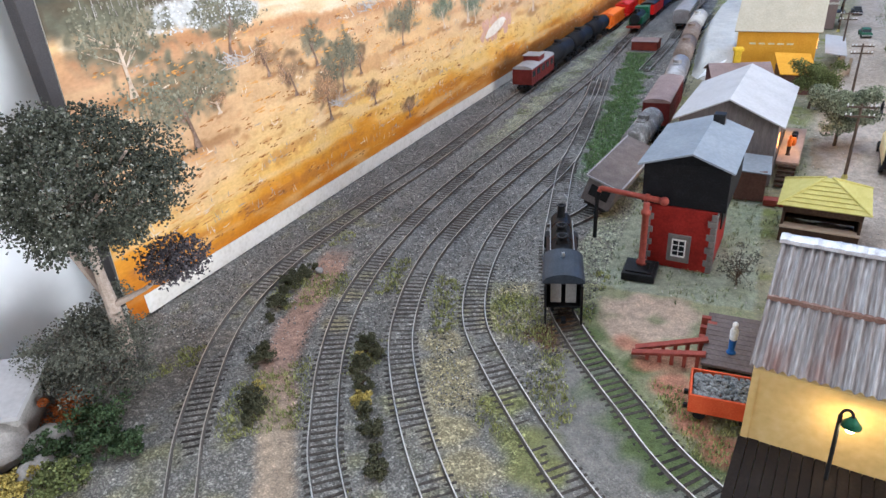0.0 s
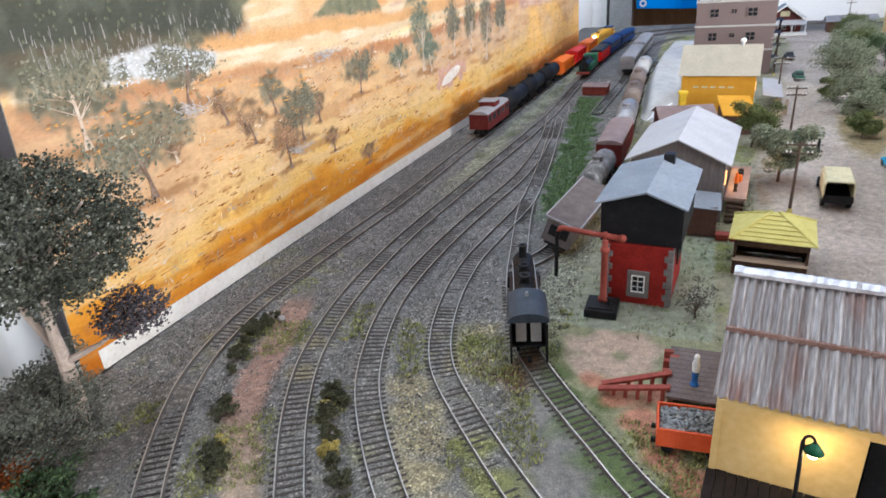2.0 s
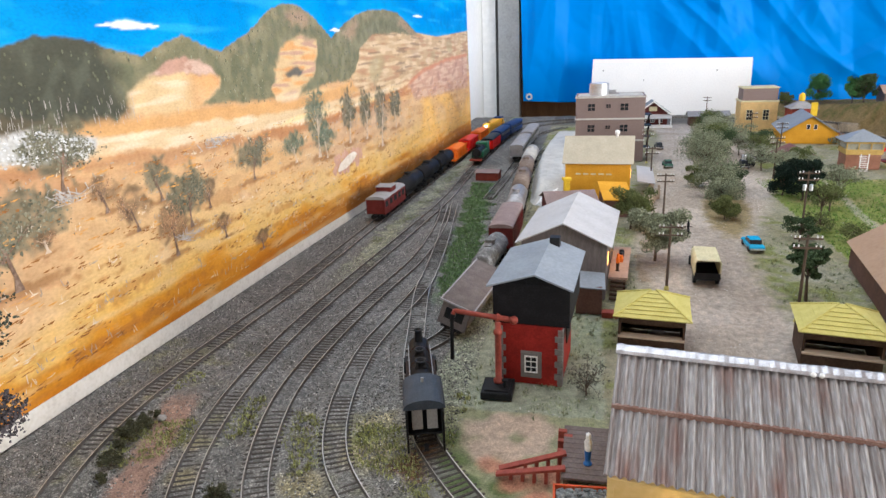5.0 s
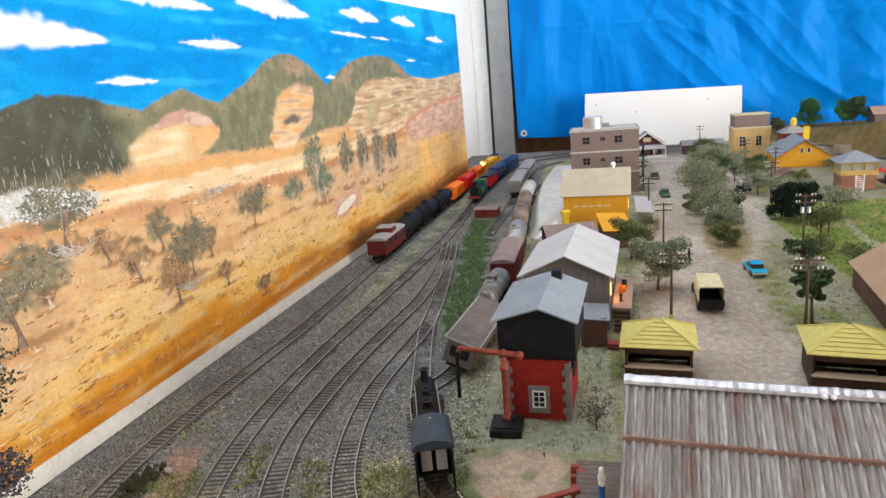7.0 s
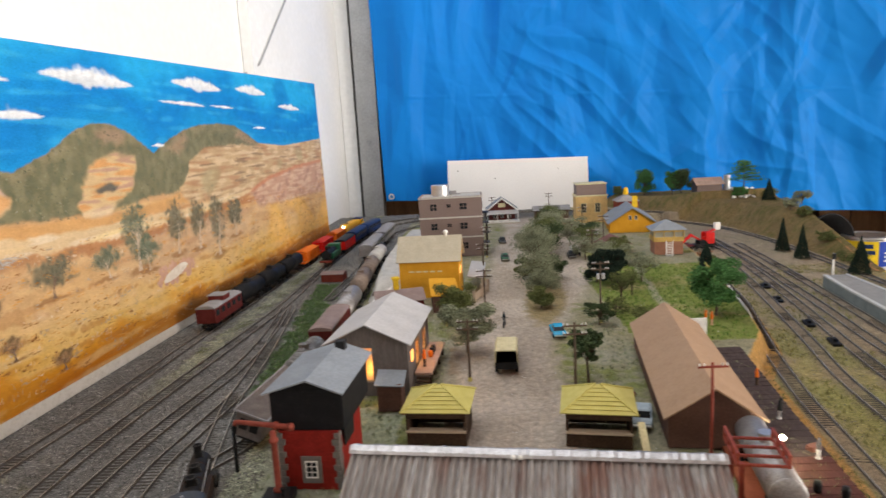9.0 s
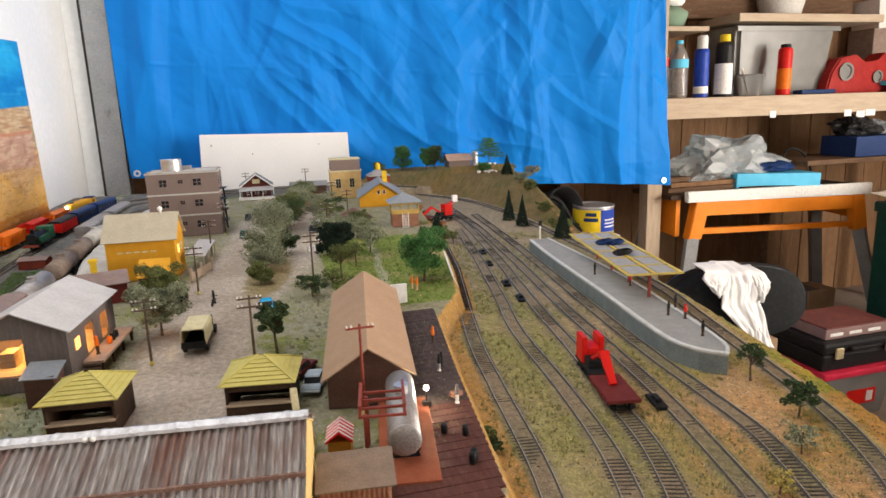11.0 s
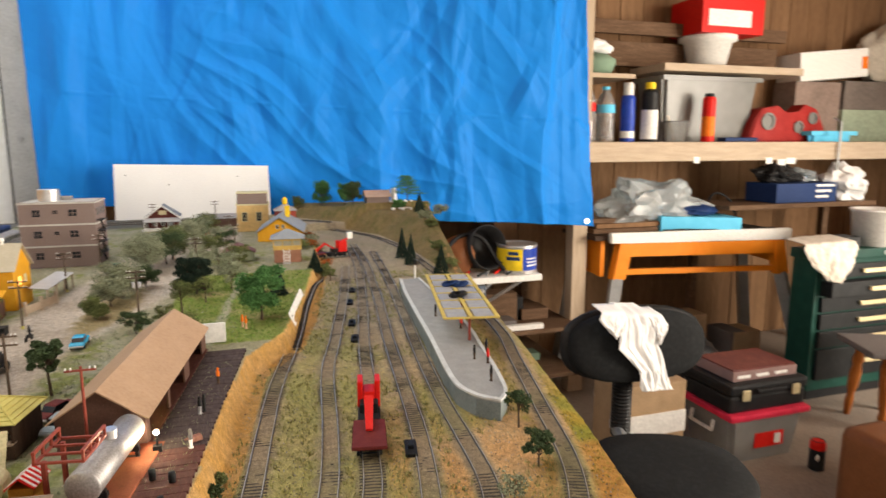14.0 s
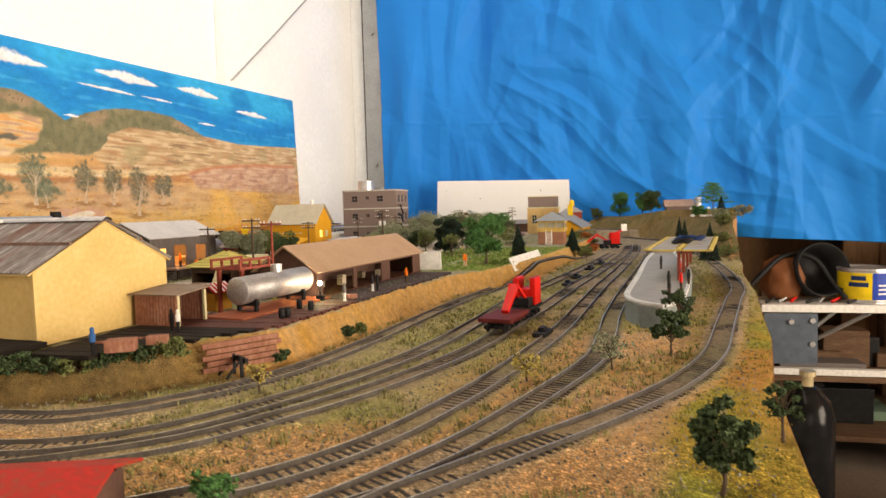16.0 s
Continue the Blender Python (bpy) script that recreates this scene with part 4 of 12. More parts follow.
lay_paint()
bm = bmesh.new()
for k in range(420):
    y = RNG.uniform(0.374, 0.482)
    blot(bm, y, RNG.uniform(0.197, 0.220 - max(0, y - 0.43) * 0.25), RNG.uniform(0.0006, 0.0017), 6 + k % 3, 6, 0.7)
part("white_stones", bm, P_WHITE, backdrop, "patch of white painted boulders")
bm = bmesh.new()
flat(bm, [(0.2966, 0.0), (1.963, 0.0), (1.962, 0.011), (0.2966, 0.017)], 6)
part("bare_strip", bm, P_BARE, backdrop, "unpainted white strip along the foot")
P_ORANGE = paint("painted_orange_slope", (0.60, 0.30, 0.08), light=(0.70, 0.42, 0.18), dark=(0.48, 0.20, 0.05), scale=60, stretch=(1, 0.3, 1.6))
P_DRY = paint("painted_pale_grass", (0.66, 0.54, 0.38), light=(0.80, 0.70, 0.56), dark=(0.48, 0.36, 0.22), scale=120)
P_SAGEBRUSH = paint("painted_grey_brush", (0.36, 0.31, 0.24), light=(0.50, 0.44, 0.36), dark=(0.20, 0.17, 0.12), scale=120)
for tone, count, label, size in ((P_STROKE, 460, "dark brown painted shadows and tufts", 0.75), (P_ORANGE, 420, "orange painted brush strokes on the plain", 1.1), (P_DRY, 210, "pale dabs of painted dry grass", 0.8), (P_SAGEBRUSH, 260, "grey dabs of painted brushwood", 0.8)):
    bm = bmesh.new()
    for k in range(count):
        y, z = RNG.uniform(0.31, 1.9), 0.025 + 0.165 * RNG.random() ** 1.1
        near = (1.5 - z * 4.5) * size
        for j in range(RNG.randint(2, 6)):
            a, e = y + RNG.gauss(0, 0.007 * near), z + RNG.gauss(0, 0.0016 * near)
            if e < 0.022 or a < 0.304 or a > 1.92:
                continue
            if tone in (P_STROKE, P_ORANGE) or RNG.random() < 0.4:
                w = RNG.uniform(0.003, 0.012) * near
                flat(bm, [(a, e), (a + w * 0.5, e + RNG.uniform(0.0003, 0.0010)), (a + w, e + RNG.uniform(0, 0.0015)), (a + w * 0.5, e - RNG.uniform(0.0003, 0.0008))], 6 + j)
            else:
                h = RNG.uniform(0.002, 0.007) * near
                lean = RNG.uniform(-0.5, 0.5) * h
                flat(bm, [(a - 0.0005, e), (a + 0.0005, e), (a + lean + 0.0002, e + h), (a + lean - 0.0002, e + h)], 6 + j)
    part("brush_strokes", bm, tone, backdrop, label)
bm = bmesh.new()
for k in range(170):
    y = RNG.uniform(0.31, 0.53) if k % 4 else RNG.uniform(0.53, 1.42)
    z = 0.214 + abs(RNG.gauss(0, 0.012)) + 0.03 * max(0, 0.40 - y)
    if z < table_at(SKYLINE, y) - 0.01:
        h = RNG.uniform(0.003, 0.010) * (1.0 if y < 0.62 else 0.5)
        lean = RNG.uniform(-0.15, 0.15) * h
        flat(bm, [(y, z), (y + 0.0005, z), (y + 0.0004 + lean, z + h), (y + 0.0001 + lean, z + h)], 13)
P_SHADE = paint("painted_hill_shade", (0.125, 0.13, 0.082), scale=120, tint=0.2)
P_SUNNY = paint("painted_hill_sunlit", (0.215, 0.215, 0.135), scale=120, tint=0.2)
for tone, count, label in ((P_SHADE, 900, "dark dabs of painted hill scrub"), (P_SUNNY, 700, "pale dabs of painted hill scrub")):
    dabs = bmesh.new()
    for k in range(count):
        y = RNG.uniform(0.31, 1.42)
        lo, hi = table_at(LOW, y), table_at(SKYLINE, y)
        z = RNG.uniform(lo - 0.004, hi - 0.002)
        if (tone is P_SUNNY and y < 0.54) or (0.785 < y < 0.93 and 0.20 < z < 0.292) or (0.53 < y < 0.68 and z < 0.268) or (y > 1.07 and z < 0.30):
            continue
        blot(dabs, y, z, RNG.uniform(0.0005, 0.0015), 9 + k % 5, 6, 1.5)
    part("hill_dabs", dabs, tone, backdrop, label)
part("pale_trunks", bm, P_GREYWOOD, backdrop, "rows of tiny pale painted trunks")


def painted_tree(y, z, top, width, leaf, bark, lean=0.0, blots=120, bare=0.35):
    """A gum tree of the painting: forked trunk, and a crown of dabs in several clumps."""
    h = top - z
    bm = bmesh.new()
    tw = max(0.0018, h * 0.035)
    cy = y + lean * h
    flat(bm, [(y - tw * 1.8, z), (y + tw * 1.8, z), (y + tw * 0.7, z + h * 0.15), (cy + tw * 0.5, z + h * 0.6), (cy - tw * 0.5, z + h * 0.6), (y - tw * 0.7, z + h * 0.15)], 12)
    tips = []
    for k in range(9):
        a = RNG.uniform(-1, 1) * width * 0.46
        b0 = z + h * RNG.uniform(0.3, 0.55)
        e = (cy + a, z + h * RNG.uniform(0.50, 0.84))
        flat(bm, [(cy - tw * 0.35, b0), (cy + tw * 0.35, b0), (e[0] + tw * 0.12, e[1]), (e[0] - tw * 0.12, e[1])], 9)
        tips.append(e)
    ob = part("painted_trunk", bm, bark, backdrop)
    bm = bmesh.new()
    for k in range(blots):
        ty, tz = RNG.choice(tips)
        y1, z1 = ty + RNG.gauss(0, width * 0.16), tz + RNG.gauss(0, h * 0.13)
        if z1 > z + h * bare and y1 > 0.308:
            blot(bm, y1, min(z1, top), RNG.uniform(0.008, 0.024) * min(h, width), 10 + (k % 7), 6, RNG.uniform(0.5, 1.3))
    part("painted_crown", bm, leaf, backdrop)


for row in PAINTED_TREES:
    painted_tree(*row, lean=RNG.uniform(-0.15, 0.15), blots=700 if row[2] - row[1] > 0.04 else 260)
bm = bmesh.new()
for k in range(60):
    a = RNG.uniform(0, 6.28)
    s = RNG.random() ** 0.5
    blot(bm, 1.006 + 0.07 * s * math.cos(a), 0.098 + 0.016 * s * math.sin(a), 0.006, 9 + k % 4)
part("painted_rock_rim", bm, P_PINK, backdrop)
bm = bmesh.new()
ring = [6.283 * k / 26 for k in range(26)]
flat(bm, [(1.003 + (0.040 + 0.006 * noise.noise((k, 0.5, 1.0))) * math.cos(a), 0.097 + 0.011 * math.cos(a) * 0.7 + (0.009 + 0.002 * noise.noise((k, 2.5, 1.0))) * math.sin(a)) for k, a in enumerate(ring)], 14)
part("painted_rock", bm, P_CREAM, backdrop, "pale painted boulder")
bm = bmesh.new()
for cy, cz in ((0.655, 0.178), (0.443, 0.165), (0.585, 0.092)):
    for k in range(46):
        a, l = RNG.uniform(0, 6.28), RNG.uniform(0.006, 0.02)
        y, z = cy + RNG.gauss(0, 0.012), cz + RNG.gauss(0, 0.003)
        flat(bm, [(y, z), (y + l * math.cos(a), z + 0.5 * l * abs(math.sin(a))), (y + l * math.cos(a) + 0.001, z + 0.5 * l * abs(math.sin(a)) + 0.0006), (y + 0.0006, z + 0.0006)], 14 + k % 3)
part("painted_brushwood", bm, P_GREYWOOD, backdrop)
# dark upright batten at the board's near end
bm = bmesh.new()
box(bm, -0.574, -0.5625, 0.281, 0.2945, -0.01, 0.46, 0.001)
solo("edge_batten", bm, node_mat("dark_batten", (0.06, 0.055, 0.055), scale=30), "dark stained upright batten at the end of the painted board", "batten")

# ---- blue tarpaulin and white card at the far end ----
M_TARP = node_mat("blue_tarpaulin", (0.0025, 0.200, 0.64), light=(0.004, 0.235, 0.71), dark=(0.002, 0.165, 0.56), scale=5, fine=900, bump=0.08, rough=0.5, spread=0.9)
M_TARP.node_tree.nodes["Principled BSDF"].inputs["Specular IOR Level"].default_value = 0.07
M_EYELET = node_mat("eyelet_metal", (0.8, 0.8, 0.78), rough=0.35, metal=0.7, scale=100)


def tarp_point(u, v):
    """u runs along the width, v up from the hem: the place on the hanging sheet with its broad folds."""
    x = -0.405 + 2.25 * u
    y = 2.665 - 0.185 * u
    lo = 0.052 - 0.152 * u + 0.006 * math.sin(u * 9)
    hi = 1.25
    x -= 0.030 * v * (1 - u) + 0.075 * v * u
    z = lo + (hi - lo) * v
    if u > 0.93:
        z -= (u - 0.93) / 0.07 * 0.28 * smoothstep(0.4, 1.0, v)
    px, pz = 2.25 * u, z
    wx, wz = 0.12 * noise.noise((px * 2.1, pz * 2.1, 1.0)), 0.12 * noise.noise((px * 2.1, pz * 2.1, 6.0))
    px, pz = px + wx, pz + wz

    def ridge(a, b, seed, sharp=1.4):
        return (1 - min(1.0, 2.2 * abs(noise.noise((a, b, seed))))) ** sharp

    hang = ridge(px * 3.0, pz * 0.5, 11.0) + 0.22 * ridge(px * 8.0, pz * 1.2, 13.0)
    s, t = 0.70 * px + 0.72 * pz, 0.72 * px - 0.70 * pz
    sweep = ridge(s * 4.0, t * 1.1, 21.0) + 0.55 * ridge(s * 9.0, t * 2.2, 23.0)
    cross = ridge(t * 3.6, s * 1.6, 31.0)
    left, right = smoothstep(0.30, 0.18, u), smoothstep(0.66, 0.80, u)
    mid = 1 - left - right
    d = 0.030 * (left * hang * 0.55 + right * (hang + 0.35 * cross) + mid * (0.55 * sweep + 0.35 * cross + 0.35 * hang * smoothstep(0.15, 0.5, v)) * smoothstep(1.25, 0.6, v))
    d += 0.026 * noise.noise((px * 5.2, pz * 0.9 + px * 0.8, 17.0)) + 0.046 * noise.noise((px * 2.4, pz * 1.4, 4.0)) + 0.006 * mid * noise.noise((px * 8, pz * 8, 9.0))
    d += (0.006 + 0.004 * mid) * abs(noise.noise((px * 7 + pz * 3, pz * 6, 3.0))) + (0.002 + 0.001 * mid) * abs(noise.noise((px * 17, pz * 15 + px * 5, 5.0)))
    return Vector((x - 0.08 * d, y - d, z))


def tarp_creases(p):
    """Sharp folds pressed into the sheet: short straight ridges and valleys, tangled in the middle, hanging at the sides."""
    rng = random.Random(23)
    d = np.zeros(len(p))
    for k in range(84):
        zone = rng.random()
        if zone < 0.10:
            cx, lean, length = rng.uniform(-0.38, 0.05), rng.gauss(88, 6), rng.uniform(0.14, 0.40)
        elif zone < 0.70:
            cx, lean, length = rng.uniform(0.02, 1.12), rng.choice((-48, -58, 66, 48, -74, 84, 92, 80)) + rng.gauss(0, 9), rng.uniform(0.07, 0.26)
        else:
            cx, lean, length = rng.uniform(1.0, 1.78), rng.choice((86, 94, -52, -46, 70)) + rng.gauss(0, 7), rng.uniform(0.10, 0.34)
        cz = rng.uniform(0.0, 0.95)
        ca, sa = math.cos(radians(lean)), math.sin(radians(lean))
        dx, dz = p[:, 0] - cx, p[:, 2] - cz
        along, off = dx * ca + dz * sa, -dx * sa + dz * ca
        off = off + rng.uniform(-0.45, 0.45) * along * along
        wide = rng.uniform(0.014, 0.060)
        rise = rng.choice((1, 1, -0.8)) * wide * rng.uniform(0.20, 0.44)
        d += rise * np.clip(1 - (along / length) ** 2, 0, 1) * np.clip(1 - np.abs(off) / np.where(off > 0, wide, wide * 2.2), 0, 1)
    fold = p[:, 2] - (0.455 - 0.045 * p[:, 0])
    d += 0.0022 * np.clip(1 - np.abs(fold) / 0.010, 0, 1) * np.clip(0.4 + np.sin(p[:, 0] * 21) + np.sin(p[:, 0] * 47 + 1), 0, 1)
    return d


tarp = thing("tarpaulin", "creased blue plastic tarpaulin hung as a curtain", "tarpaulin")
me = bpy.data.meshes.new("sheet")
NU, NV = 560, 310
sheet = np.array([tuple(tarp_point(i / NU, j / NV)) for j in range(NV + 1) for i in range(NU + 1)])
sheet[:, 1] -= tarp_creases(sheet)
me.from_pydata(sheet.tolist(), [],
               [(j * (NU + 1) + i, j * (NU + 1) + i + 1, (j + 1) * (NU + 1) + i + 1, (j + 1) * (NU + 1) + i) for j in range(NV) for i in range(NU)])
me.polygons.foreach_set("use_smooth", [True] * len(me.polygons))
me.materials.append(M_TARP)
ob = new("sheet", me)
ob.parent = tarp
md = ob.modifiers.new("thickness", "SOLIDIFY")
md.thickness = 0.0012
for u in (0.011, 0.985):
    bm = bmesh.new()
    p = tarp_point(u, 0.016)
    r = bmesh.ops.create_circle(bm, segments=20, radius=0.013, cap_ends=False)
    inner = bmesh.ops.create_circle(bm, segments=20, radius=0.006, cap_ends=False)
    bmesh.ops.bridge_loops(bm, edges=list({e for v in bm.verts for e in v.link_edges}))
    bmesh.ops.transform(bm, matrix=Matrix.Translation(p + Vector((0, -0.006, 0))) @ Matrix.Rotation(radians(90), 4, "X"), verts=bm.verts)
    part("eyelet", bm, M_EYELET, tarp, "white metal eyelet")
bm = bmesh.new()
box(bm, -0.142, 0.410, -0.004, 0.004, -0.003, 0.0, 0)
bm.free()
bm = bmesh.new()
prism(bm, [(-0.146, -0.003), (0.414, -0.003), (0.410, 0.195), (-0.138, 0.207)], "y", 2.530, 2.538)
card = thing("white_card", "plain white foam card standing before the tarpaulin", "card")
part("panel", bm, node_mat("white_card", (0.78, 0.78, 0.78), scale=6, fine=200, bump=0.05, rough=0.7, light=(0.84, 0.84, 0.84), dark=(0.70, 0.70, 0.71)), card)
for px, pz in ((0.045, 0.128), (0.295, 0.155), (-0.10, 0.165)):
    bm = bmesh.new()
    tube(bm, (px, 2.5297, pz), (px, 2.527, pz), 0.0022, 0.0016, 10)
    part("pin", bm, M_DARK, card, "small dark pin head")

# ---- town: materials ----
def plain(name, c, rough=0.7, metal=0.0, scale=90, bump=0.2, **kw):
    return node_mat(name, c, rough=rough, metal=metal, scale=scale, fine=scale * 8, bump=bump, **kw)


M_REDWALL = plain("red_painted_stone", (0.25, 0.018, 0.013), dark=(0.15, 0.012, 0.009), light=(0.33, 0.03, 0.022), rough=0.6)
M_STONE = plain("grey_stone", (0.17, 0.155, 0.145), scale=220)
M_BLACK = plain("black_painted_tank", (0.010, 0.010, 0.012), rough=0.6)
M_SLATE = plain("blue_grey_roof", (0.24, 0.265, 0.295), dark=(0.19, 0.21, 0.235), light=(0.30, 0.33, 0.36), scale=45)
M_WHITE = plain("white_paint", (0.78, 0.77, 0.74), rough=0.5)
M_GLASS = plain("dark_window_glass", (0.02, 0.022, 0.025), rough=0.12)
M_CRANE = plain("red_brown_iron", (0.26, 0.055, 0.038), dark=(0.15, 0.035, 0.026), light=(0.36, 0.10, 0.07), rough=0.5, scale=200)
M_YELLOW = plain("cream_yellow_wall", (0.62, 0.44, 0.175), dark=(0.52, 0.36, 0.13), light=(0.69, 0.52, 0.25), scale=30)
M_GOLD = plain("deep_yellow_wall", (0.66, 0.32, 0.025), dark=(0.54, 0.25, 0.02), light=(0.74, 0.40, 0.05), scale=60)
M_LEMON = plain("lemon_yellow_shingle", (0.52, 0.46, 0.14), dark=(0.42, 0.36, 0.10), light=(0.60, 0.54, 0.21), rough=0.65, scale=120)
M_PLANK = plain("dark_brown_plank", (0.055, 0.033, 0.022), dark=(0.032, 0.02, 0.014), light=(0.10, 0.062, 0.043), scale=60, stretch=(1, 6, 1))
M_DECK = plain("maroon_deck_plank", (0.095, 0.036, 0.028), dark=(0.055, 0.022, 0.017), light=(0.15, 0.065, 0.05), scale=60, stretch=(4, 1, 1), random_tint=0.2)
M_DOCKWOOD = plain("worn_dock_plank", (0.135, 0.105, 0.095), dark=(0.09, 0.068, 0.06), light=(0.19, 0.155, 0.14), scale=80, random_tint=0.2)
M_PIER = plain("purple_brown_plank", (0.062, 0.044, 0.042), dark=(0.035, 0.025, 0.024), light=(0.11, 0.085, 0.08), rough=0.85, scale=60, stretch=(4, 1, 1), random_tint=0.25)
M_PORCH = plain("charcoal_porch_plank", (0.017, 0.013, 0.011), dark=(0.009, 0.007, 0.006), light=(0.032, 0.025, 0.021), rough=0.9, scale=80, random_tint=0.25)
M_GREYWOOD = plain("weathered_grey_timber", (0.15, 0.13, 0.125), dark=(0.10, 0.085, 0.08), light=(0.21, 0.19, 0.18), scale=60, stretch=(5, 5, 0.7))
M_GREYROOF = plain("pale_grey_roof", (0.46, 0.45, 0.45), dark=(0.38, 0.37, 0.37), light=(0.53, 0.52, 0.52), scale=40)
M_TANROOF = plain("tan_card_roof", (0.36, 0.235, 0.15), dark=(0.30, 0.19, 0.12), light=(0.41, 0.275, 0.18), scale=30, bump=0.05)
M_BEIGE = plain("beige_roof", (0.45, 0.40, 0.30), dark=(0.37, 0.33, 0.25), light=(0.52, 0.47, 0.37), scale=50)
M_BROWNWALL = plain("brown_shed_wall", (0.115, 0.062, 0.048), dark=(0.08, 0.042, 0.034), light=(0.16, 0.09, 0.07), scale=60)
M_BRICK = plain("grey_brown_brick", (0.21, 0.155, 0.14), dark=(0.16, 0.115, 0.105), light=(0.27, 0.21, 0.19), scale=400)
M_SILVER = plain("silver_metal", (0.62, 0.62, 0.63), rough=0.35, metal=0.8, scale=80, bump=0.05)
M_TANK = plain("dull_silver_tank", (0.34, 0.33, 0.33), dark=(0.20, 0.185, 0.18), light=(0.48, 0.47, 0.47), rough=0.5, metal=0.6, scale=70, bump=0.05)
M_RUSTY = plain("rusty_corrugated_iron", (0.30, 0.13, 0.085), dark=(0.17, 0.07, 0.05), light=(0.46, 0.25, 0.19), scale=60, stretch=(1, 1, 0.4))
M_ORANGE = plain("orange_plastic", (0.80, 0.17, 0.015), dark=(0.68, 0.13, 0.01), light=(0.88, 0.24, 0.03), rough=0.45, scale=60)
M_REDPL = plain("red_plastic", (0.62, 0.015, 0.012), dark=(0.5, 0.01, 0.01), light=(0.7, 0.03, 0.02), rough=0.4, scale=60)
M_GREEN = plain("dark_green_paint", (0.02, 0.10, 0.05), rough=0.45)
M_NAVY = plain("navy_blue", (0.012, 0.035, 0.12), rough=0.5)
M_YLOCO = plain("loco_yellow", (0.80, 0.42, 0.035), dark=(0.70, 0.35, 0.025), light=(0.86, 0.50, 0.07), rough=0.4, scale=60)
M_MAROON = plain("maroon_wagon", (0.13, 0.022, 0.02), dark=(0.085, 0.014, 0.013), light=(0.18, 0.04, 0.035), rough=0.55)
M_TIMBER = plain("pole_timber", (0.10, 0.07, 0.05), scale=150)
M_IRON = plain("black_iron", (0.013, 0.013, 0.014), rough=0.5)
M_CYAN = plain("cyan_car_paint", (0.02, 0.36, 0.60), rough=0.25, coat=0.5)
M_COAL = plain("coal_grey_rock", (0.20, 0.205, 0.20), dark=(0.09, 0.09, 0.095), light=(0.40, 0.41, 0.41), scale=200, random_tint=0.4)
M_CANVAS = plain("cream_canvas", (0.60, 0.54, 0.33), scale=60)
M_SKIN = plain("tan_paint", (0.55, 0.33, 0.22))
M_DENIM = plain("blue_paint", (0.03, 0.12, 0.34))
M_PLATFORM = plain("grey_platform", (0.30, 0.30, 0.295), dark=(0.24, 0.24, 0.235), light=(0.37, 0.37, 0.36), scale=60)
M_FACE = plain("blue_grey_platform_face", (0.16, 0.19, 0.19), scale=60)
BULB_WARM = lamp_mat("warm_bulb", (1.0, 0.62, 0.22), 60)
BULB_WHITE = lamp_mat("white_bulb", (1.0, 0.93, 0.75), 160)
GLOW = lamp_mat("lit_window", (1.0, 0.45, 0.12), 2.6)


def bulb_light(name, place, watts, colour, r=0.003):
    data = bpy.data.lights.new(name, "POINT")
    data.energy, data.color, data.shadow_soft_size = watts, colour, r
    ob = new(name, data)
    ob.location = place
    return ob


def frame_xy(x, y, ax, ay, z=0.0):
    """A pose at (x, y) whose x axis points along (ax, ay)."""
    return Matrix.Translation((x, y, z)) @ Matrix.Rotation(math.atan2(ay, ax), 4, "Z")


def slab(bm, pts, thick):
    """A sheet of given thickness over a polygon in space."""
    p = [Vector(q) for q in pts]
    n = (p[1] - p[0]).cross(p[2] - p[0]).normalized()
    if n.z < 0:
        n = -n
    top = [bm.verts.new(q) for q in p]
    bot = [bm.verts.new(q - n * thick) for q in p]
    bm.faces.new(top)
    bm.faces.new(bot[::-1])
    k = len(p)
    for i in range(k):
        bm.faces.new((top[i], bot[i], bot[(i + 1) % k], top[(i + 1) % k]))


def gable_roof(parent, x0, x1, y0, y1, eave, ridge, mat, over=0.004, thick=0.0014, along="y", label=""):
    """Two roof slopes over a box, ridge along x or y."""
    for s in (0, 1):
        bm = bmesh.new()
        if along == "y":
            mid, e = (x0 + x1) / 2, (x0 - over, x1 + over)[s]
            slab(bm, [(mid, y0 - over, ridge), (mid, y1 + over, ridge), (e, y1 + over, eave), (e, y0 - over, eave)], thick)
        else:
            mid, e = (y0 + y1) / 2, (y0 - over, y1 + over)[s]
            slab(bm, [(x0 - over, mid, ridge), (x1 + over, mid, ridge), (x1 + over, e, eave), (x0 - over, e, eave)], thick)
        part("roof", bm, mat, parent, label)


def gable_walls(parent, x0, x1, y0, y1, eave, ridge, mat, along="y", label=""):
    bm = bmesh.new()
    if along == "y":
        prism(bm, [(x0, 0), (x1, 0), (x1, eave), ((x0 + x1) / 2, ridge), (x0, eave)], "y", y0, y1)
    else:
        prism(bm, [(y0, 0), (y1, 0), (y1, eave), ((y0 + y1) / 2, ridge), (y0, eave)], "x", x0, x1)
    return part("wall", bm, mat, parent, label)


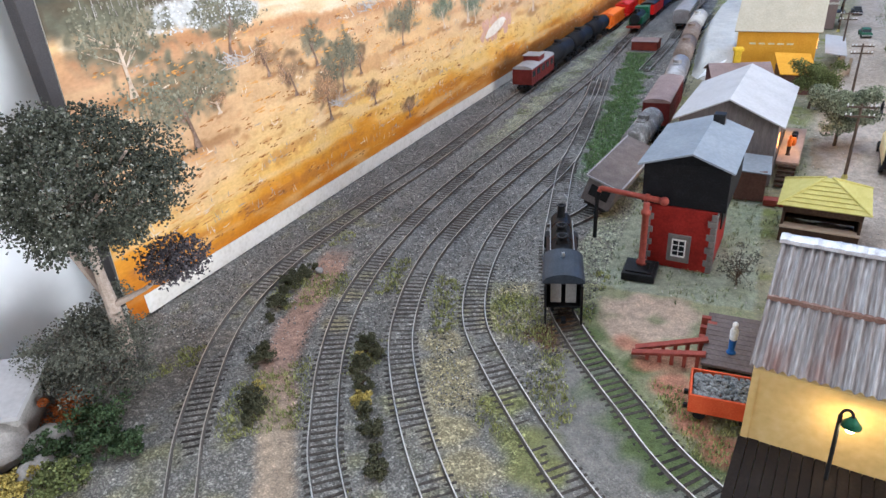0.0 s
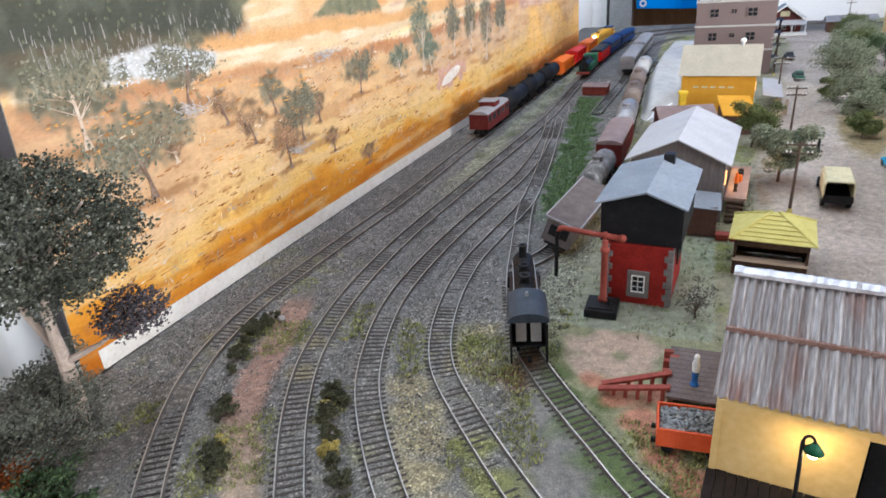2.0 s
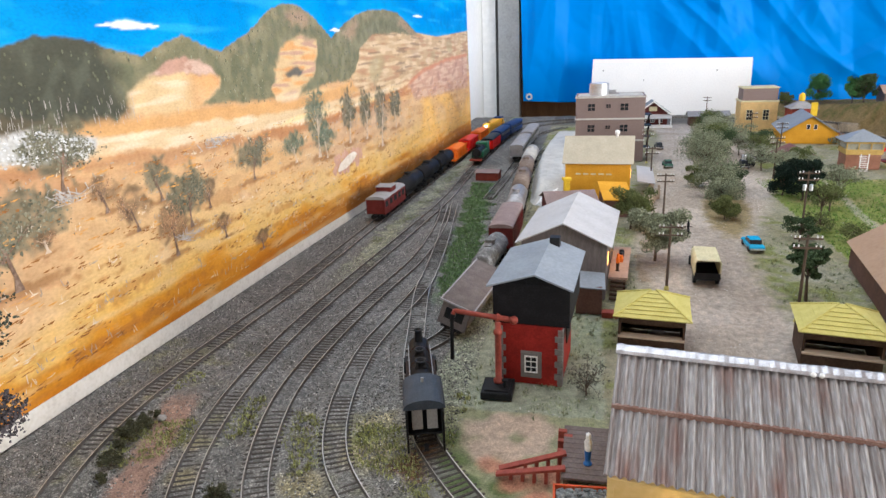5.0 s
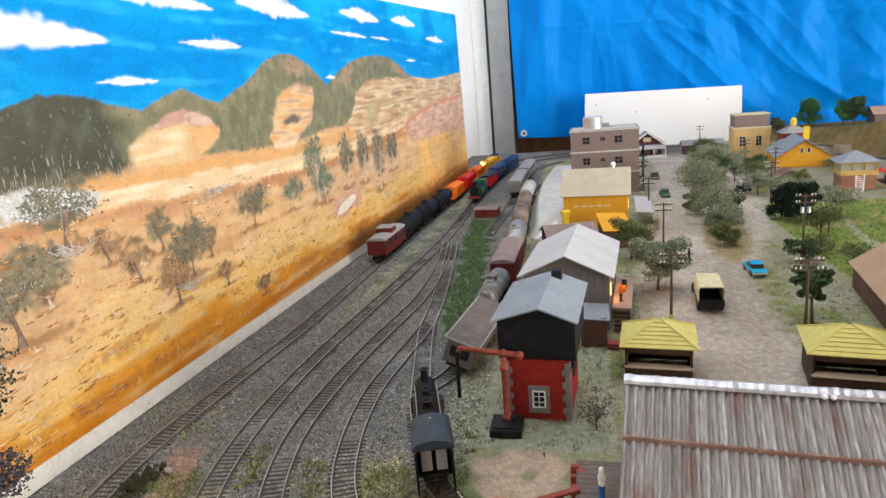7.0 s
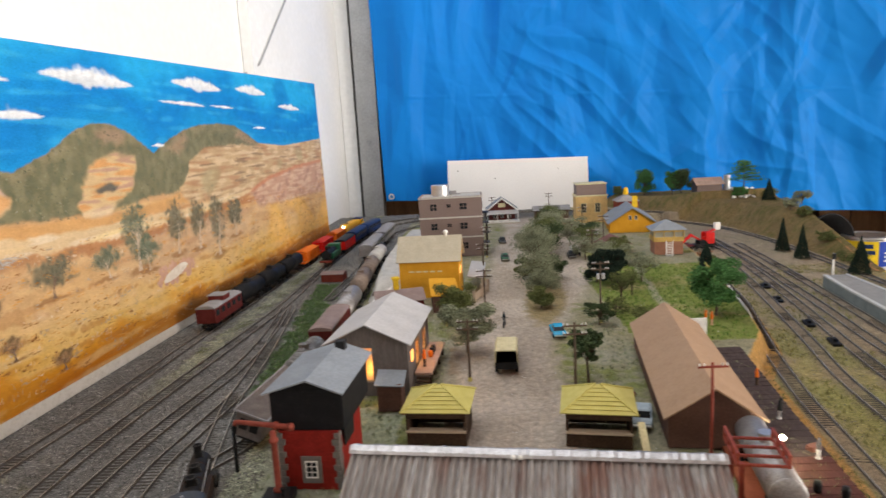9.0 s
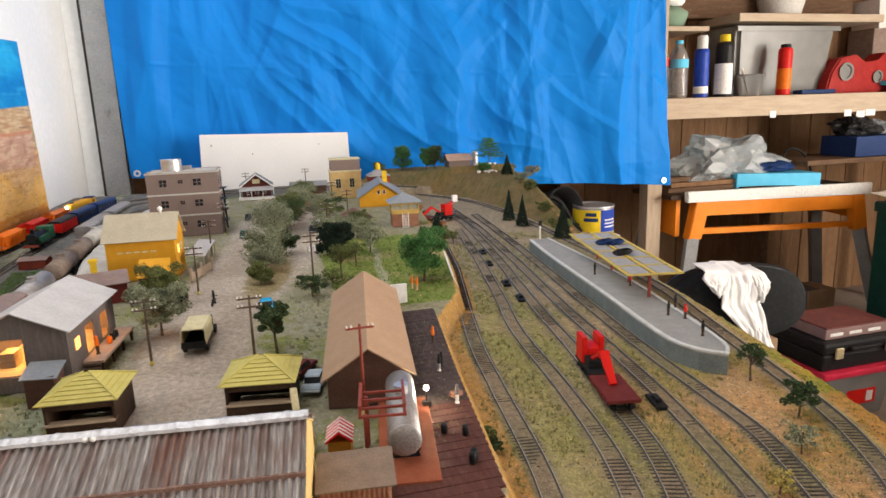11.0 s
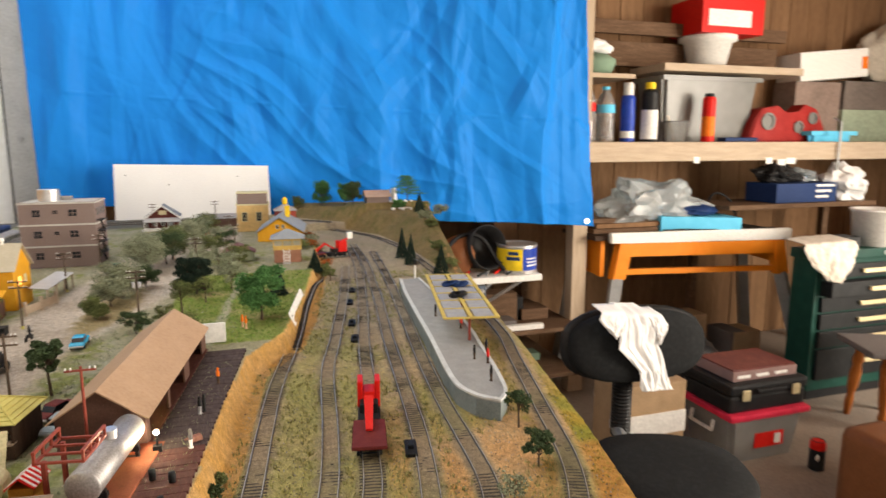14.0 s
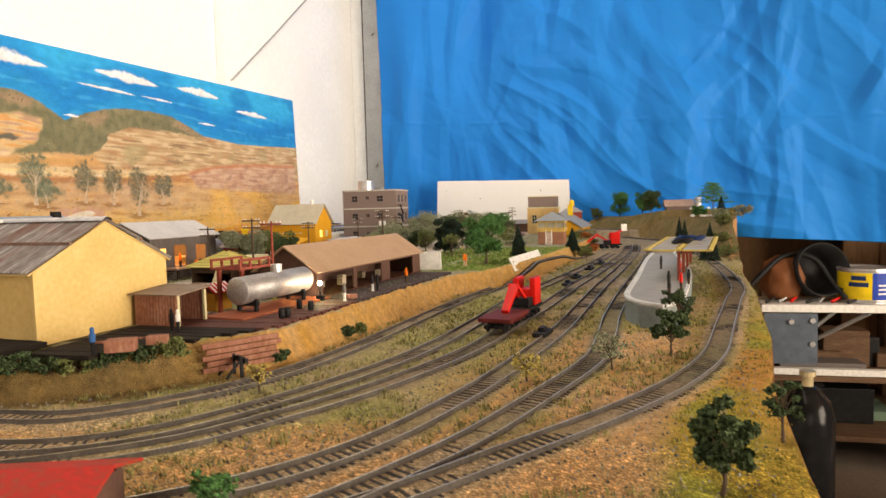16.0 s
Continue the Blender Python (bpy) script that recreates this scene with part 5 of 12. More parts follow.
def window(parent, x0, x1, z0, z1, y, frame_mat=M_WHITE, bars=(1, 1), glass=M_GLASS, face=-1, depth=0.0012):
    """A framed window on a wall that faces -y (face -1) or +y."""
    t = max(0.0007, (x1 - x0) * 0.09)
    bm = bmesh.new()
    box(bm, x0, x1, y, y + face * depth, z0, z0 + t)
    box(bm, x0, x1, y, y + face * depth, z1 - t, z1)
    box(bm, x0, x0 + t, y, y + face * depth, z0 + t, z1 - t)
    box(bm, x1 - t, x1, y, y + face * depth, z0 + t, z1 - t)
    for k in range(bars[0]):
        c = x0 + (x1 - x0) * (k + 1) / (bars[0] + 1)
        box(bm, c - t * 0.3, c + t * 0.3, y, y + face * depth * 0.8, z0 + t, z1 - t)
    for k in range(bars[1]):
        c = z0 + (z1 - z0) * (k + 1) / (bars[1] + 1)
        box(bm, x0 + t, x1 - t, y, y + face * depth * 0.7, c - t * 0.3, c + t * 0.3)
    w = part("window", bm, frame_mat, parent)
    bm = bmesh.new()
    box(bm, x0 + t, x1 - t, y, y + face * depth * 0.35, z0 + t, z1 - t)
    part("pane", bm, glass, w)
    return w


# ---- water tower and water crane ----
def water_tower():
    t = thing("water_tower", "red stone water tower with a black tank and blue-grey roof", "water tower", m=frame_xy(-0.190, 0.492, 0.05, -0.004))
    bm = bmesh.new()
    box(bm, -0.0255, 0.0255, 0.002, 0.072, 0, 0.052)
    part("wall", bm, M_REDWALL, t, "dark red painted stone walls")
    for sx in (-1, 1):
        for k in range(9):
            bm = bmesh.new()
            w = 0.0065 if k % 2 else 0.0042
            box(bm, sx * 0.0265, sx * (0.0265 - w), 0.0008, 0.006 + (0.0042 if k % 2 else 0.0065) * 0.5, 0.0008 + k * 0.0056, 0.0008 + k * 0.0056 + 0.0051, 0.0004)
            part("quoin", bm, M_STONE, t)
    for x0, x1, z0, z1 in ((-0.0075, -0.0045, 0.010, 0.028), (0.0065, 0.0095, 0.010, 0.028), (-0.0075, 0.0095, 0.0065, 0.0105), (-0.0075, 0.0095, 0.0265, 0.0300)):
        bm = bmesh.new()
        box(bm, x0, x1, 0.0004, 0.003, z0, z1, 0.0003)
        part("window_stone", bm, M_STONE, t)
    window(t, -0.0043, 0.0063, 0.0112, 0.0262, 0.0012, M_WHITE, (1, 2))
    bm = bmesh.new()
    box(bm, -0.031, 0.031, 0.004, 0.086, 0.052, 0.0865, 0.0006)
    prism(bm, [(-0.031, 0.0865), (0.031, 0.0865), (0.004, 0.0955)], "y", 0.0045, 0.0855)
    part("tank", bm, M_BLACK, t, "black riveted tank")
    for s in (-1, 1):
        bm = bmesh.new()
        slab(bm, [(0.004, -0.004, 0.0985), (0.004, 0.098, 0.0985), (s * 0.0345, 0.098, 0.0868), (s * 0.0345, -0.004, 0.0868)], 0.0013)
        part("roof", bm, M_SLATE, t)
    bm = bmesh.new()
    box(bm, 0.004, 0.013, 0.080, 0.089, 0.090, 0.1035, 0.0004)
    part("hatch", bm, M_IRON, t, "small black roof hatch")
    bm = bmesh.new()
    box(bm, 0.0275, 0.0285, 0.012, 0.040, 0.035, 0.052)
    part("pipe_box", bm, M_IRON, t)


water_tower()
bm = bmesh.new()
box(bm, -0.130, -0.112, 0.636, 0.646, 0, 0.006, 0.0006)
solo("brick_stack", bm, M_CRANE, "low red-brown stack beside the water tower", "stack")


def water_crane():
    t = thing("water_crane", "rust-red water crane with a black hose on a black plinth", "water crane", m=pose(-0.214, 0.476, 0))
    bm = bmesh.new()
    box(bm, -0.0125, 0.0125, -0.013, 0.013, 0, 0.0065, 0.0008)
    box(bm, -0.010, 0.010, -0.0105, 0.0105, 0.0065, 0.0078, 0.0005)
    part("plinth", bm, M_IRON, t)
    bm = bmesh.new()
    lathe(bm, [(0.0042, 0.0078), (0.0042, 0.010), (0.0026, 0.011), (0.0026, 0.050), (0.0036, 0.0505), (0.0036, 0.0535), (0.0024, 0.054), (0.0024, 0.060)], 14, (0.0, 0.004, 0))
    part("column", bm, M_CRANE, t, smooth=True)
    bm = bmesh.new()
    tube(bm, (-0.040, 0.030, 0.057), (0.010, 0.014, 0.0585), 0.0021, 0.0024, 10)
    ball(bm, (0.0115, 0.0135, 0.0585), 0.0036, 2)
    tube(bm, (-0.003, 0.018, 0.058), (-0.001, 0.0175, 0.058), 0.0036, seg=10)
    tube(bm, (-0.040, 0.030, 0.057), (-0.042, 0.0305, 0.053), 0.0022, 0.0018, 10)
    part("arm", bm, M_CRANE, t, smooth=True)
    bm = bmesh.new()
    tube(bm, (-0.042, 0.0305, 0.054), (-0.043, 0.030, 0.046), 0.0024, 0.0019, 8)
    tube(bm, (-0.043, 0.030, 0.046), (-0.0435, 0.0295, 0.012), 0.0016, 0.0018, 8)
    part("hose", bm, M_IRON, t)
    bm = bmesh.new()
    tube(bm, (0.006, -0.004, 0.0078), (0.006, -0.004, 0.014), 0.0012)
    tube(bm, (0.006, -0.004, 0.0135), (0.006, -0.004, 0.0145), 0.0024)
    part("valve", bm, M_IRON, t)


water_crane()
bm = bmesh.new()
box(bm, -0.013, 0.013, -0.016, 0.016, 0, 0.030, 0.0006)
hut = thing("lineside_hut", "small dark brown hut with a grey lean-to roof", "hut", m=pose(-0.143, 0.660, 0))
part("wall", bm, M_BROWNWALL, hut)
bm = bmesh.new()
slab(bm, [(-0.016, -0.018, 0.031), (0.016, -0.018, 0.029), (0.016, 0.018, 0.034), (-0.016, 0.018, 0.036)], 0.0012)
part("roof", bm, M_SLATE, hut)


# ---- corrugated goods office ----
def corrugated(bm, x0, x1, lo, hi, pitch, amp):
    """A wavy sheet from the eave line (y, z) lo to the line hi, waves across x."""
    n = int((x1 - x0) / pitch * 8)
    rows = []
    for r in range(5):
        s = r / 4
        y, z = lo[0] + (hi[0] - lo[0]) * s, lo[1] + (hi[1] - lo[1]) * s
        rows.append([bm.verts.new((x0 + (x1 - x0) * i / n, y, z + amp * math.sin(2 * math.pi * i / 8) + 0.0004 * noise.noise((i * 0.3, r * 1.0, x0 * 50)))) for i in range(n + 1)])
    for a, b in zip(rows, rows[1:]):
        for i in range(n):
            bm.faces.new((a[i], a[i + 1], b[i + 1], b[i]))


def iron_roof_mat():
    """Grey iron streaked down the slope, with rust bleeding over it in patches."""
    m = plain("weathered_roof_iron", (0.255, 0.235, 0.225), dark=(0.13, 0.10, 0.088), light=(0.49, 0.47, 0.46), rough=0.5, metal=0.25, spread=0.42, scale=34, stretch=(5, 0.35, 0.35))
    t = m.node_tree
    b = t.nodes["Principled BSDF"]
    was = b.inputs["Base Color"].links[0].from_socket
    co, mp, no = t.nodes.new("ShaderNodeTexCoord"), t.nodes.new("ShaderNodeMapping"), t.nodes.new("ShaderNodeTexNoise")
    mp.inputs["Scale"].default_value = (2.2, 0.7, 0.7)
    no.inputs["Scale"].default_value, no.inputs["Detail"].default_value = 26, 5
    t.links.new(co.outputs["Object"], mp.inputs["Vector"])
    t.links.new(mp.outputs["Vector"], no.inputs["Vector"])
    mr = t.nodes.new("ShaderNodeMapRange")
    mr.inputs["From Min"].default_value, mr.inputs["From Max"].default_value, mr.inputs["To Max"].default_value = 0.50, 0.68, 0.75
    t.links.new(no.outputs["Fac"], mr.inputs["Value"])
    mx = t.nodes.new("ShaderNodeMixRGB")
    mx.inputs["Color2"].default_value = (0.17, 0.075, 0.052, 1)
    t.links.new(mr.outputs["Result"], mx.inputs["Fac"])
    t.links.new(was, mx.inputs["Color1"])
    t.links.new(mx.outputs["Color"], b.inputs["Base Color"])
    return m


M_IRONROOF = iron_roof_mat()
M_LAP = plain("rusty_lap_edge", (0.20, 0.115, 0.09), dark=(0.12, 0.06, 0.045), light=(0.34, 0.25, 0.21), scale=110)


def goods_office():
    t = thing("goods_office", "cream yellow goods office with a rusty corrugated iron roof", "building", m=frame_xy(-0.1245, 0.3795, 0.2155, -0.0265))
    L, D = 0.2165, 0.0655
    bm = bmesh.new()
    # front wall with a doorway, the rest of the shell
    for x0, x1, z0, z1 in ((0, 0.066, 0, 0.0565), (0.066, 0.104, 0.046, 0.0565), (0.104, L, 0, 0.0565)):
        box(bm, x0, x1, -D, -D + 0.003, z0, z1)
    part("front_wall", bm, M_YELLOW, t)
    for x in (0.0, L - 0.003):
        bm = bmesh.new()
        prism(bm, [(-D + 0.003, 0), (D, 0), (D, 0.0565), (0, 0.0925), (-D + 0.003, 0.0565)], "x", x, x + 0.003)
        part("gable_wall", bm, M_YELLOW, t)
    bm = bmesh.new()
    box(bm, 0.003, L - 0.003, D - 0.003, D, 0, 0.0565)
    part("back_wall", bm, M_YELLOW, t)
    # black sheet across the doorway in place of the shade inside
    bm = bmesh.new()
    box(bm, 0.068, 0.102, -D + 0.006, -D + 0.008, 0, 0.046)
    part("door", bm, M_IRON, t, "black sheet standing for the unlit room behind the doorway")
    for x0, x1, z0, z1 in ((-0.0012, 0.0022, 0, 0.0565), (L - 0.002, L + 0.001, 0, 0.0565)):
        bm = bmesh.new()
        box(bm, x0, x1, -D - 0.001, -D + 0.001, z0, z1)
        part("corner_board", bm, M_YELLOW, t)
    e, r = 0.0555, 0.0935
    for s, nm in ((-1, "front"), (1, "back")):
        y_e, y_r = s * (D + 0.005), 0.0
        y_m, z_m = s * (D + 0.005) * 0.5, (e + r) / 2
        bm = bmesh.new()
        corrugated(bm, -0.003, L + 0.003, (y_e, e), (y_m - s * 0.004, z_m + 0.002), 0.0046, 0.0009)
        part("lower_sheet", bm, M_IRONROOF, t)
        bm = bmesh.new()
        corrugated(bm, -0.003, L + 0.003, (y_m, z_m + 0.0012), (y_r, r), 0.0046, 0.0009)
        part("upper_sheet", bm, M_IRONROOF, t)
        bm = bmesh.new()
        box(bm, -0.003, L + 0.003, y_m - 0.0011, y_m + 0.0011, z_m - 0.0005, z_m + 0.0021)
        part("lap_strip", bm, M_LAP, t)
        bm = bmesh.new()
        slab(bm, [(-0.001, y_e, e - 0.0015), (L + 0.001, y_e, e - 0.0015), (L + 0.001, 0, r - 0.0016), (-0.001, 0, r - 0.0016)], 0.001)
        part("roof_board", bm, M_YELLOW, t)
    bm = bmesh.new()
    rings = []
    for k in range(89):
        x = -0.004 + (L + 0.008) * k / 88
        dz = 0.0005 * noise.noise((k * 0.5, 0, 0)) + (0.0003 if k % 2 else 0)
        rings.append([bm.verts.new((x, yy + 0.0005 * noise.noise((k * 0.4, yy * 300, 3)), zz)) for yy, zz in ((-0.0055, r - 0.0008), (-0.0045, r + 0.0008 + dz), (0, r + 0.0024 + dz), (0.0045, r + 0.0008 + dz), (0.0055, r - 0.0008))])
    for p, q in zip(rings, rings[1:]):
        for i in range(4):
            bm.faces.new((p[i], p[i + 1], q[i + 1], q[i]))
    part("ridge_cap", bm, plain("crimped_foil", (0.50, 0.49, 0.50), dark=(0.28, 0.27, 0.28), light=(0.68, 0.67, 0.68), rough=0.34, metal=0.75, scale=180, bump=0.8), t, "dull crimped metal ridge cap")
    bm = bmesh.new()
    for x in (0.0985, 0.1025):
        ball(bm, (x, -0.006, r + 0.0002), 0.0015, 2)
    part("glue_blobs", bm, M_WHITE, t)
    # swan-neck lamp on the front
    lamp = thing("yard_lamp", "lit swan-neck lamp on a black post by the office wall", "lamp", m=frame_xy(-0.1245, 0.3795, 0.2155, -0.0265))
    bm = bmesh.new()
    tube(bm, (0.040, -D - 0.012, 0.005), (0.0385, -D - 0.012, 0.046), 0.0010)
    for k in range(8):
        a, b = math.pi * k / 8, math.pi * (k + 1) / 8
        tube(bm, (0.0410 - 0.0025 * math.cos(a), -D - 0.012, 0.046 + 0.0040 * math.sin(a)), (0.0410 - 0.0025 * math.cos(b), -D - 0.012, 0.046 + 0.0040 * math.sin(b)), 0.0007)
    part("post", bm, M_IRON, lamp)
    bm = bmesh.new()
    lathe(bm, [(0.0012, 0.0485), (0.0022, 0.047), (0.0046, 0.0438), (0.0040, 0.0440)], 16, (0.0435, -D - 0.012, -0.002))
    part("shade", bm, M_GREEN, lamp, smooth=True)
    bm = bmesh.new()
    ball(bm, (0.0435, -D - 0.012, 0.0400), 0.0024, 2)
    part("bulb", bm, BULB_WARM, lamp, "glowing bulb")
    p = frame_xy(-0.1245, 0.3795, 0.2155, -0.0265) @ Vector((0.0435, -D - 0.013, 0.0365))
    bulb_light("yard_lamp_light", p, 0.010, (1.0, 0.74, 0.38), 0.002)
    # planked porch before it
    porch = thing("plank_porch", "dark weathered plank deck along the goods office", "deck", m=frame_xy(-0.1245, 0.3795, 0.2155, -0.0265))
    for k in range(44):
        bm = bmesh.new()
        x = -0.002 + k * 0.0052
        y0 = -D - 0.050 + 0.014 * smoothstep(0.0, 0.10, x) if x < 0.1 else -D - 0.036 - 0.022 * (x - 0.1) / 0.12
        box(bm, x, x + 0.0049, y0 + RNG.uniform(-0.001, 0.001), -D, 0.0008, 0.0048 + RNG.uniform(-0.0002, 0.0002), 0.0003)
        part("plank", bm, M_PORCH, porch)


goods_office()


# ---- loading dock, ramp and ballast wagon by the office ----
dock = thing("loading_dock", "grey plank loading dock beside the goods office", "dock", m=pose(-0.1425, 0.392, 0))
for k in range(11):
    bm = bmesh.new()
    box(bm, -0.0165, 0.0165, -0.028 + k * 0.0053, -0.028 + k * 0.0053 + 0.005, 0.0082, 0.0102, 0.0003)
    part("plank", bm, M_DOCKWOOD, dock)
for sx in (-0.014, 0.014):
    bm = bmesh.new()
    box(bm, sx - 0.0015, sx + 0.0015, -0.027, 0.030, 0, 0.0082)
    part("bearer", bm, M_TIMBER, dock)
for k, dy in enumerate((-0.018, -0.002)):
    ramp = thing("ramp_trestle", "rust-red timber ramp trestle leaning down from the dock", "ramp", "ramps at the dock", m=frame_xy(-0.157, 0.388 + dy, -1, 0.02 - 0.25 * k))
    bm = bmesh.new()
    slab(bm, [(0, -0.0022, 0.0135), (0.044, -0.0022, 0.0035), (0.044, 0.0022, 0.0035), (0, 0.0022, 0.0135)], 0.0018)
    part("beam", bm, M_CRANE, ramp)
    for q in range(5):
        bm = bmesh.new()
        x, h = 0.003 + q * 0.0075, 0.0128 - q * 0.0017
        box(bm, x, x + 0.0022, -0.0018, 0.0018, 0, h - 0.001)
        part("prop", bm, M_CRANE, ramp)
bm = bmesh.new()
for k in range(5):
    box(bm, -0.163 + 0.004 * (k % 2), -0.157 + 0.004 * (k % 2), 0.412 - 0.004 * k, 0.4155 - 0.004 * k, 0.0, 0.0115 - 0.0012 * k, 0.0005)
solo("stacked_sleepers", bm, M_CRANE, "rust-red stub of stacked timbers on the dock edge", "timbers")


def ballast_wagon():
    t = thing("ballast_wagon", "orange open wagon heaped with grey stones", "wagon", m=frame_xy(-0.144, 0.334, 1, 0.06, 0.001))
    bm = bmesh.new()
    box(bm, -0.0185, 0.0185, -0.0125, 0.0125, 0.0065, 0.0080)
    for y in (-0.0125, 0.0113):
        box(bm, -0.0185, 0.0185, y, y + 0.0012, 0.0080, 0.0185)
    for x in (-0.0185, 0.0173):
        box(bm, x, x + 0.0012, -0.0113, 0.0113, 0.0080, 0.0185)
    part("body", bm, plain("faded_red_orange", (0.58, 0.085, 0.025), dark=(0.45, 0.06, 0.02), light=(0.66, 0.14, 0.05), rough=0.55, scale=120), t)
    bm = bmesh.new()
    box(bm, -0.0165, 0.0165, -0.0108, 0.0108, 0.0082, 0.0160)
    for k in range(300):
        x, y = RNG.uniform(-0.016, 0.016), RNG.uniform(-0.010, 0.010)
        ball(bm, (x, y, 0.0165 + RNG.uniform(0, 0.0025) * (1 - abs(x) / 0.02)), RNG.uniform(0.0009, 0.0017), 1, (1, RNG.uniform(0.7, 1), RNG.uniform(0.6, 0.9)))
    part("stone_load", bm, M_COAL, t)
    for x in (-0.012, 0.012):
        for y in (-0.009, 0.009):
            bm = bmesh.new()
            tube(bm, (x, y - 0.001, 0.0035), (x, y + 0.001, 0.0035), 0.0035, seg=14)
            part("wheel", bm, M_IRON, t)
    bm = bmesh.new()
    box(bm, -0.021, 0.021, -0.007, -0.005, 0.004, 0.0065)
    box(bm, -0.021, 0.021, 0.005, 0.007, 0.004, 0.0065)
    part("underframe", bm, M_IRON, t)


ballast_wagon()


def figure(x, y, z, top, legs, h=0.020, turn=0.0, group="painted figures"):
    """A tiny painted figure, kept as one plain turned shape."""
    bm = bmesh.new()
    s = h / 0.020
    lathe(bm, [(0.0024, 0), (0.0024, 0.0006), (0.0015, 0.0008), (0.0016, 0.004), (0.0019, 0.009), (0.0022, 0.0145), (0.0012, 0.0162), (0.0015, 0.0175), (0.0014, 0.0190), (0.0004, 0.0200)], 10)
    bmesh.ops.transform(bm, matrix=Matrix.Scale(s, 4), verts=bm.verts)
    ob = solo("figurine", bm, [legs, top], "tiny plain painted figurine standing on the layout", "figurine", group, m=pose(x, y, z, 0, 0, turn), smooth=True)
    for p in ob.data.polygons:
        p.material_index = 1 if p.center.z > 0.009 * s else 0
    return ob


figure(-0.143, 0.380, 0.0103, M_WHITE, M_DENIM, 0.023)


# ---- the two yellow-roofed huts ----
def kiosk(x, y, ax, ay, w, label):
    t = thing("kiosk", label, "kiosk", "yellow-roofed kiosks", m=frame_xy(x, y, ax, ay))
    h, d = w / 2, w * 0.46
    b = h * 0.86
    for x0, x1, y0, y1, z0, z1 in ((-b, -b + 0.002, -d * 0.86, d * 0.86, 0, 0.033), (b - 0.002, b, -d * 0.86, d * 0.86, 0, 0.033), (-b + 0.002, b - 0.002, d * 0.86 - 0.002, d * 0.86, 0, 0.033),
                                   (-b + 0.002, b - 0.002, -d * 0.86, -d * 0.86 + 0.002, 0, 0.014), (-b + 0.002, b - 0.002, -d * 0.86, -d * 0.86 + 0.002, 0.027, 0.033)):
        bm = bmesh.new()
        box(bm, x0, x1, y0, y1, z0, z1)
        part("wall", bm, M_PLANK, t, "dark brown timber")
    bm = bmesh.new()
    box(bm, -b, b, -d * 0.86 - 0.003, -d * 0.86 + 0.006, 0.014, 0.0155)
    part("counter", bm, M_PINE, t)
    r = 0.012
    e, top = 0.0335, 0.0500
    for q, (ax1, ay1, bx1, by1, cx, cy, dx, dy) in enumerate(((-h, -d, h, -d, r * 0.2, 0, -r * 0.2, 0), (h, -d, h, d, r * 0.2, 0, r * 0.2, 0), (h, d, -h, d, -r * 0.2, 0, r * 0.2, 0), (-h, d, -h, -d, -r * 0.2, 0, -r * 0.2, 0))):
        rows = 7
        for k in range(rows):
            s0, s1 = k / rows, min(1.0, (k + 1.12) / rows)
            bm = bmesh.new()
            def at(px, py, qx, qy, s, lift):
                return (px + (qx - px) * s, py + (qy - py) * s, e + (top - e) * s + lift)
            pts = [at(ax1, ay1, dx, dy, s0, 0.0011), at(bx1, by1, cx, cy, s0, 0.0011), at(bx1, by1, cx, cy, s1, 0.0), at(ax1, ay1, dx, dy, s1, 0.0)]
            if (Vector(pts[2]) - Vector(pts[3])).length < 1e-6:
                pts = pts[:3]
            slab(bm, pts, 0.0010)
            part("shingle_course", bm, M_LEMON, t)
    for sx in (-1, 1):
        for sy in (-1, 1):
            bm = bmesh.new()
            tube(bm, (sx * h, sy * d, e + 0.001), (sx * r * 0.2, 0, top + 0.0008), 0.0009, seg=6)
            part("hip", bm, M_LEMON, t)
    return t


kiosk(-0.0865, 0.590, 0.06, -0.006, 0.066, "dark timber kiosk with a lemon-yellow hipped shingle roof")
kiosk(0.0635, 0.576, 0.06, -0.010, 0.068, "dark timber kiosk with a lemon-yellow hipped roof by a lane")
bm = bmesh.new()
box(bm, 0.046, 0.070, 0.487, 0.512, 0.0, 0.018, 0.004)
solo("covered_cart", bm, plain("pale_blue_grey", (0.36, 0.42, 0.47)), "pale blue-grey covered cart behind the goods office", "cart")
bm = bmesh.new()
slab(bm, [(0.086, 0.52, 0.038), (0.092, 0.52, 0.038), (0.094, 0.495, 0.004), (0.088, 0.495, 0.004)], 0.002)
solo("plank", bm, M_CANVAS, "pale plank leaning on the kiosk", "plank")


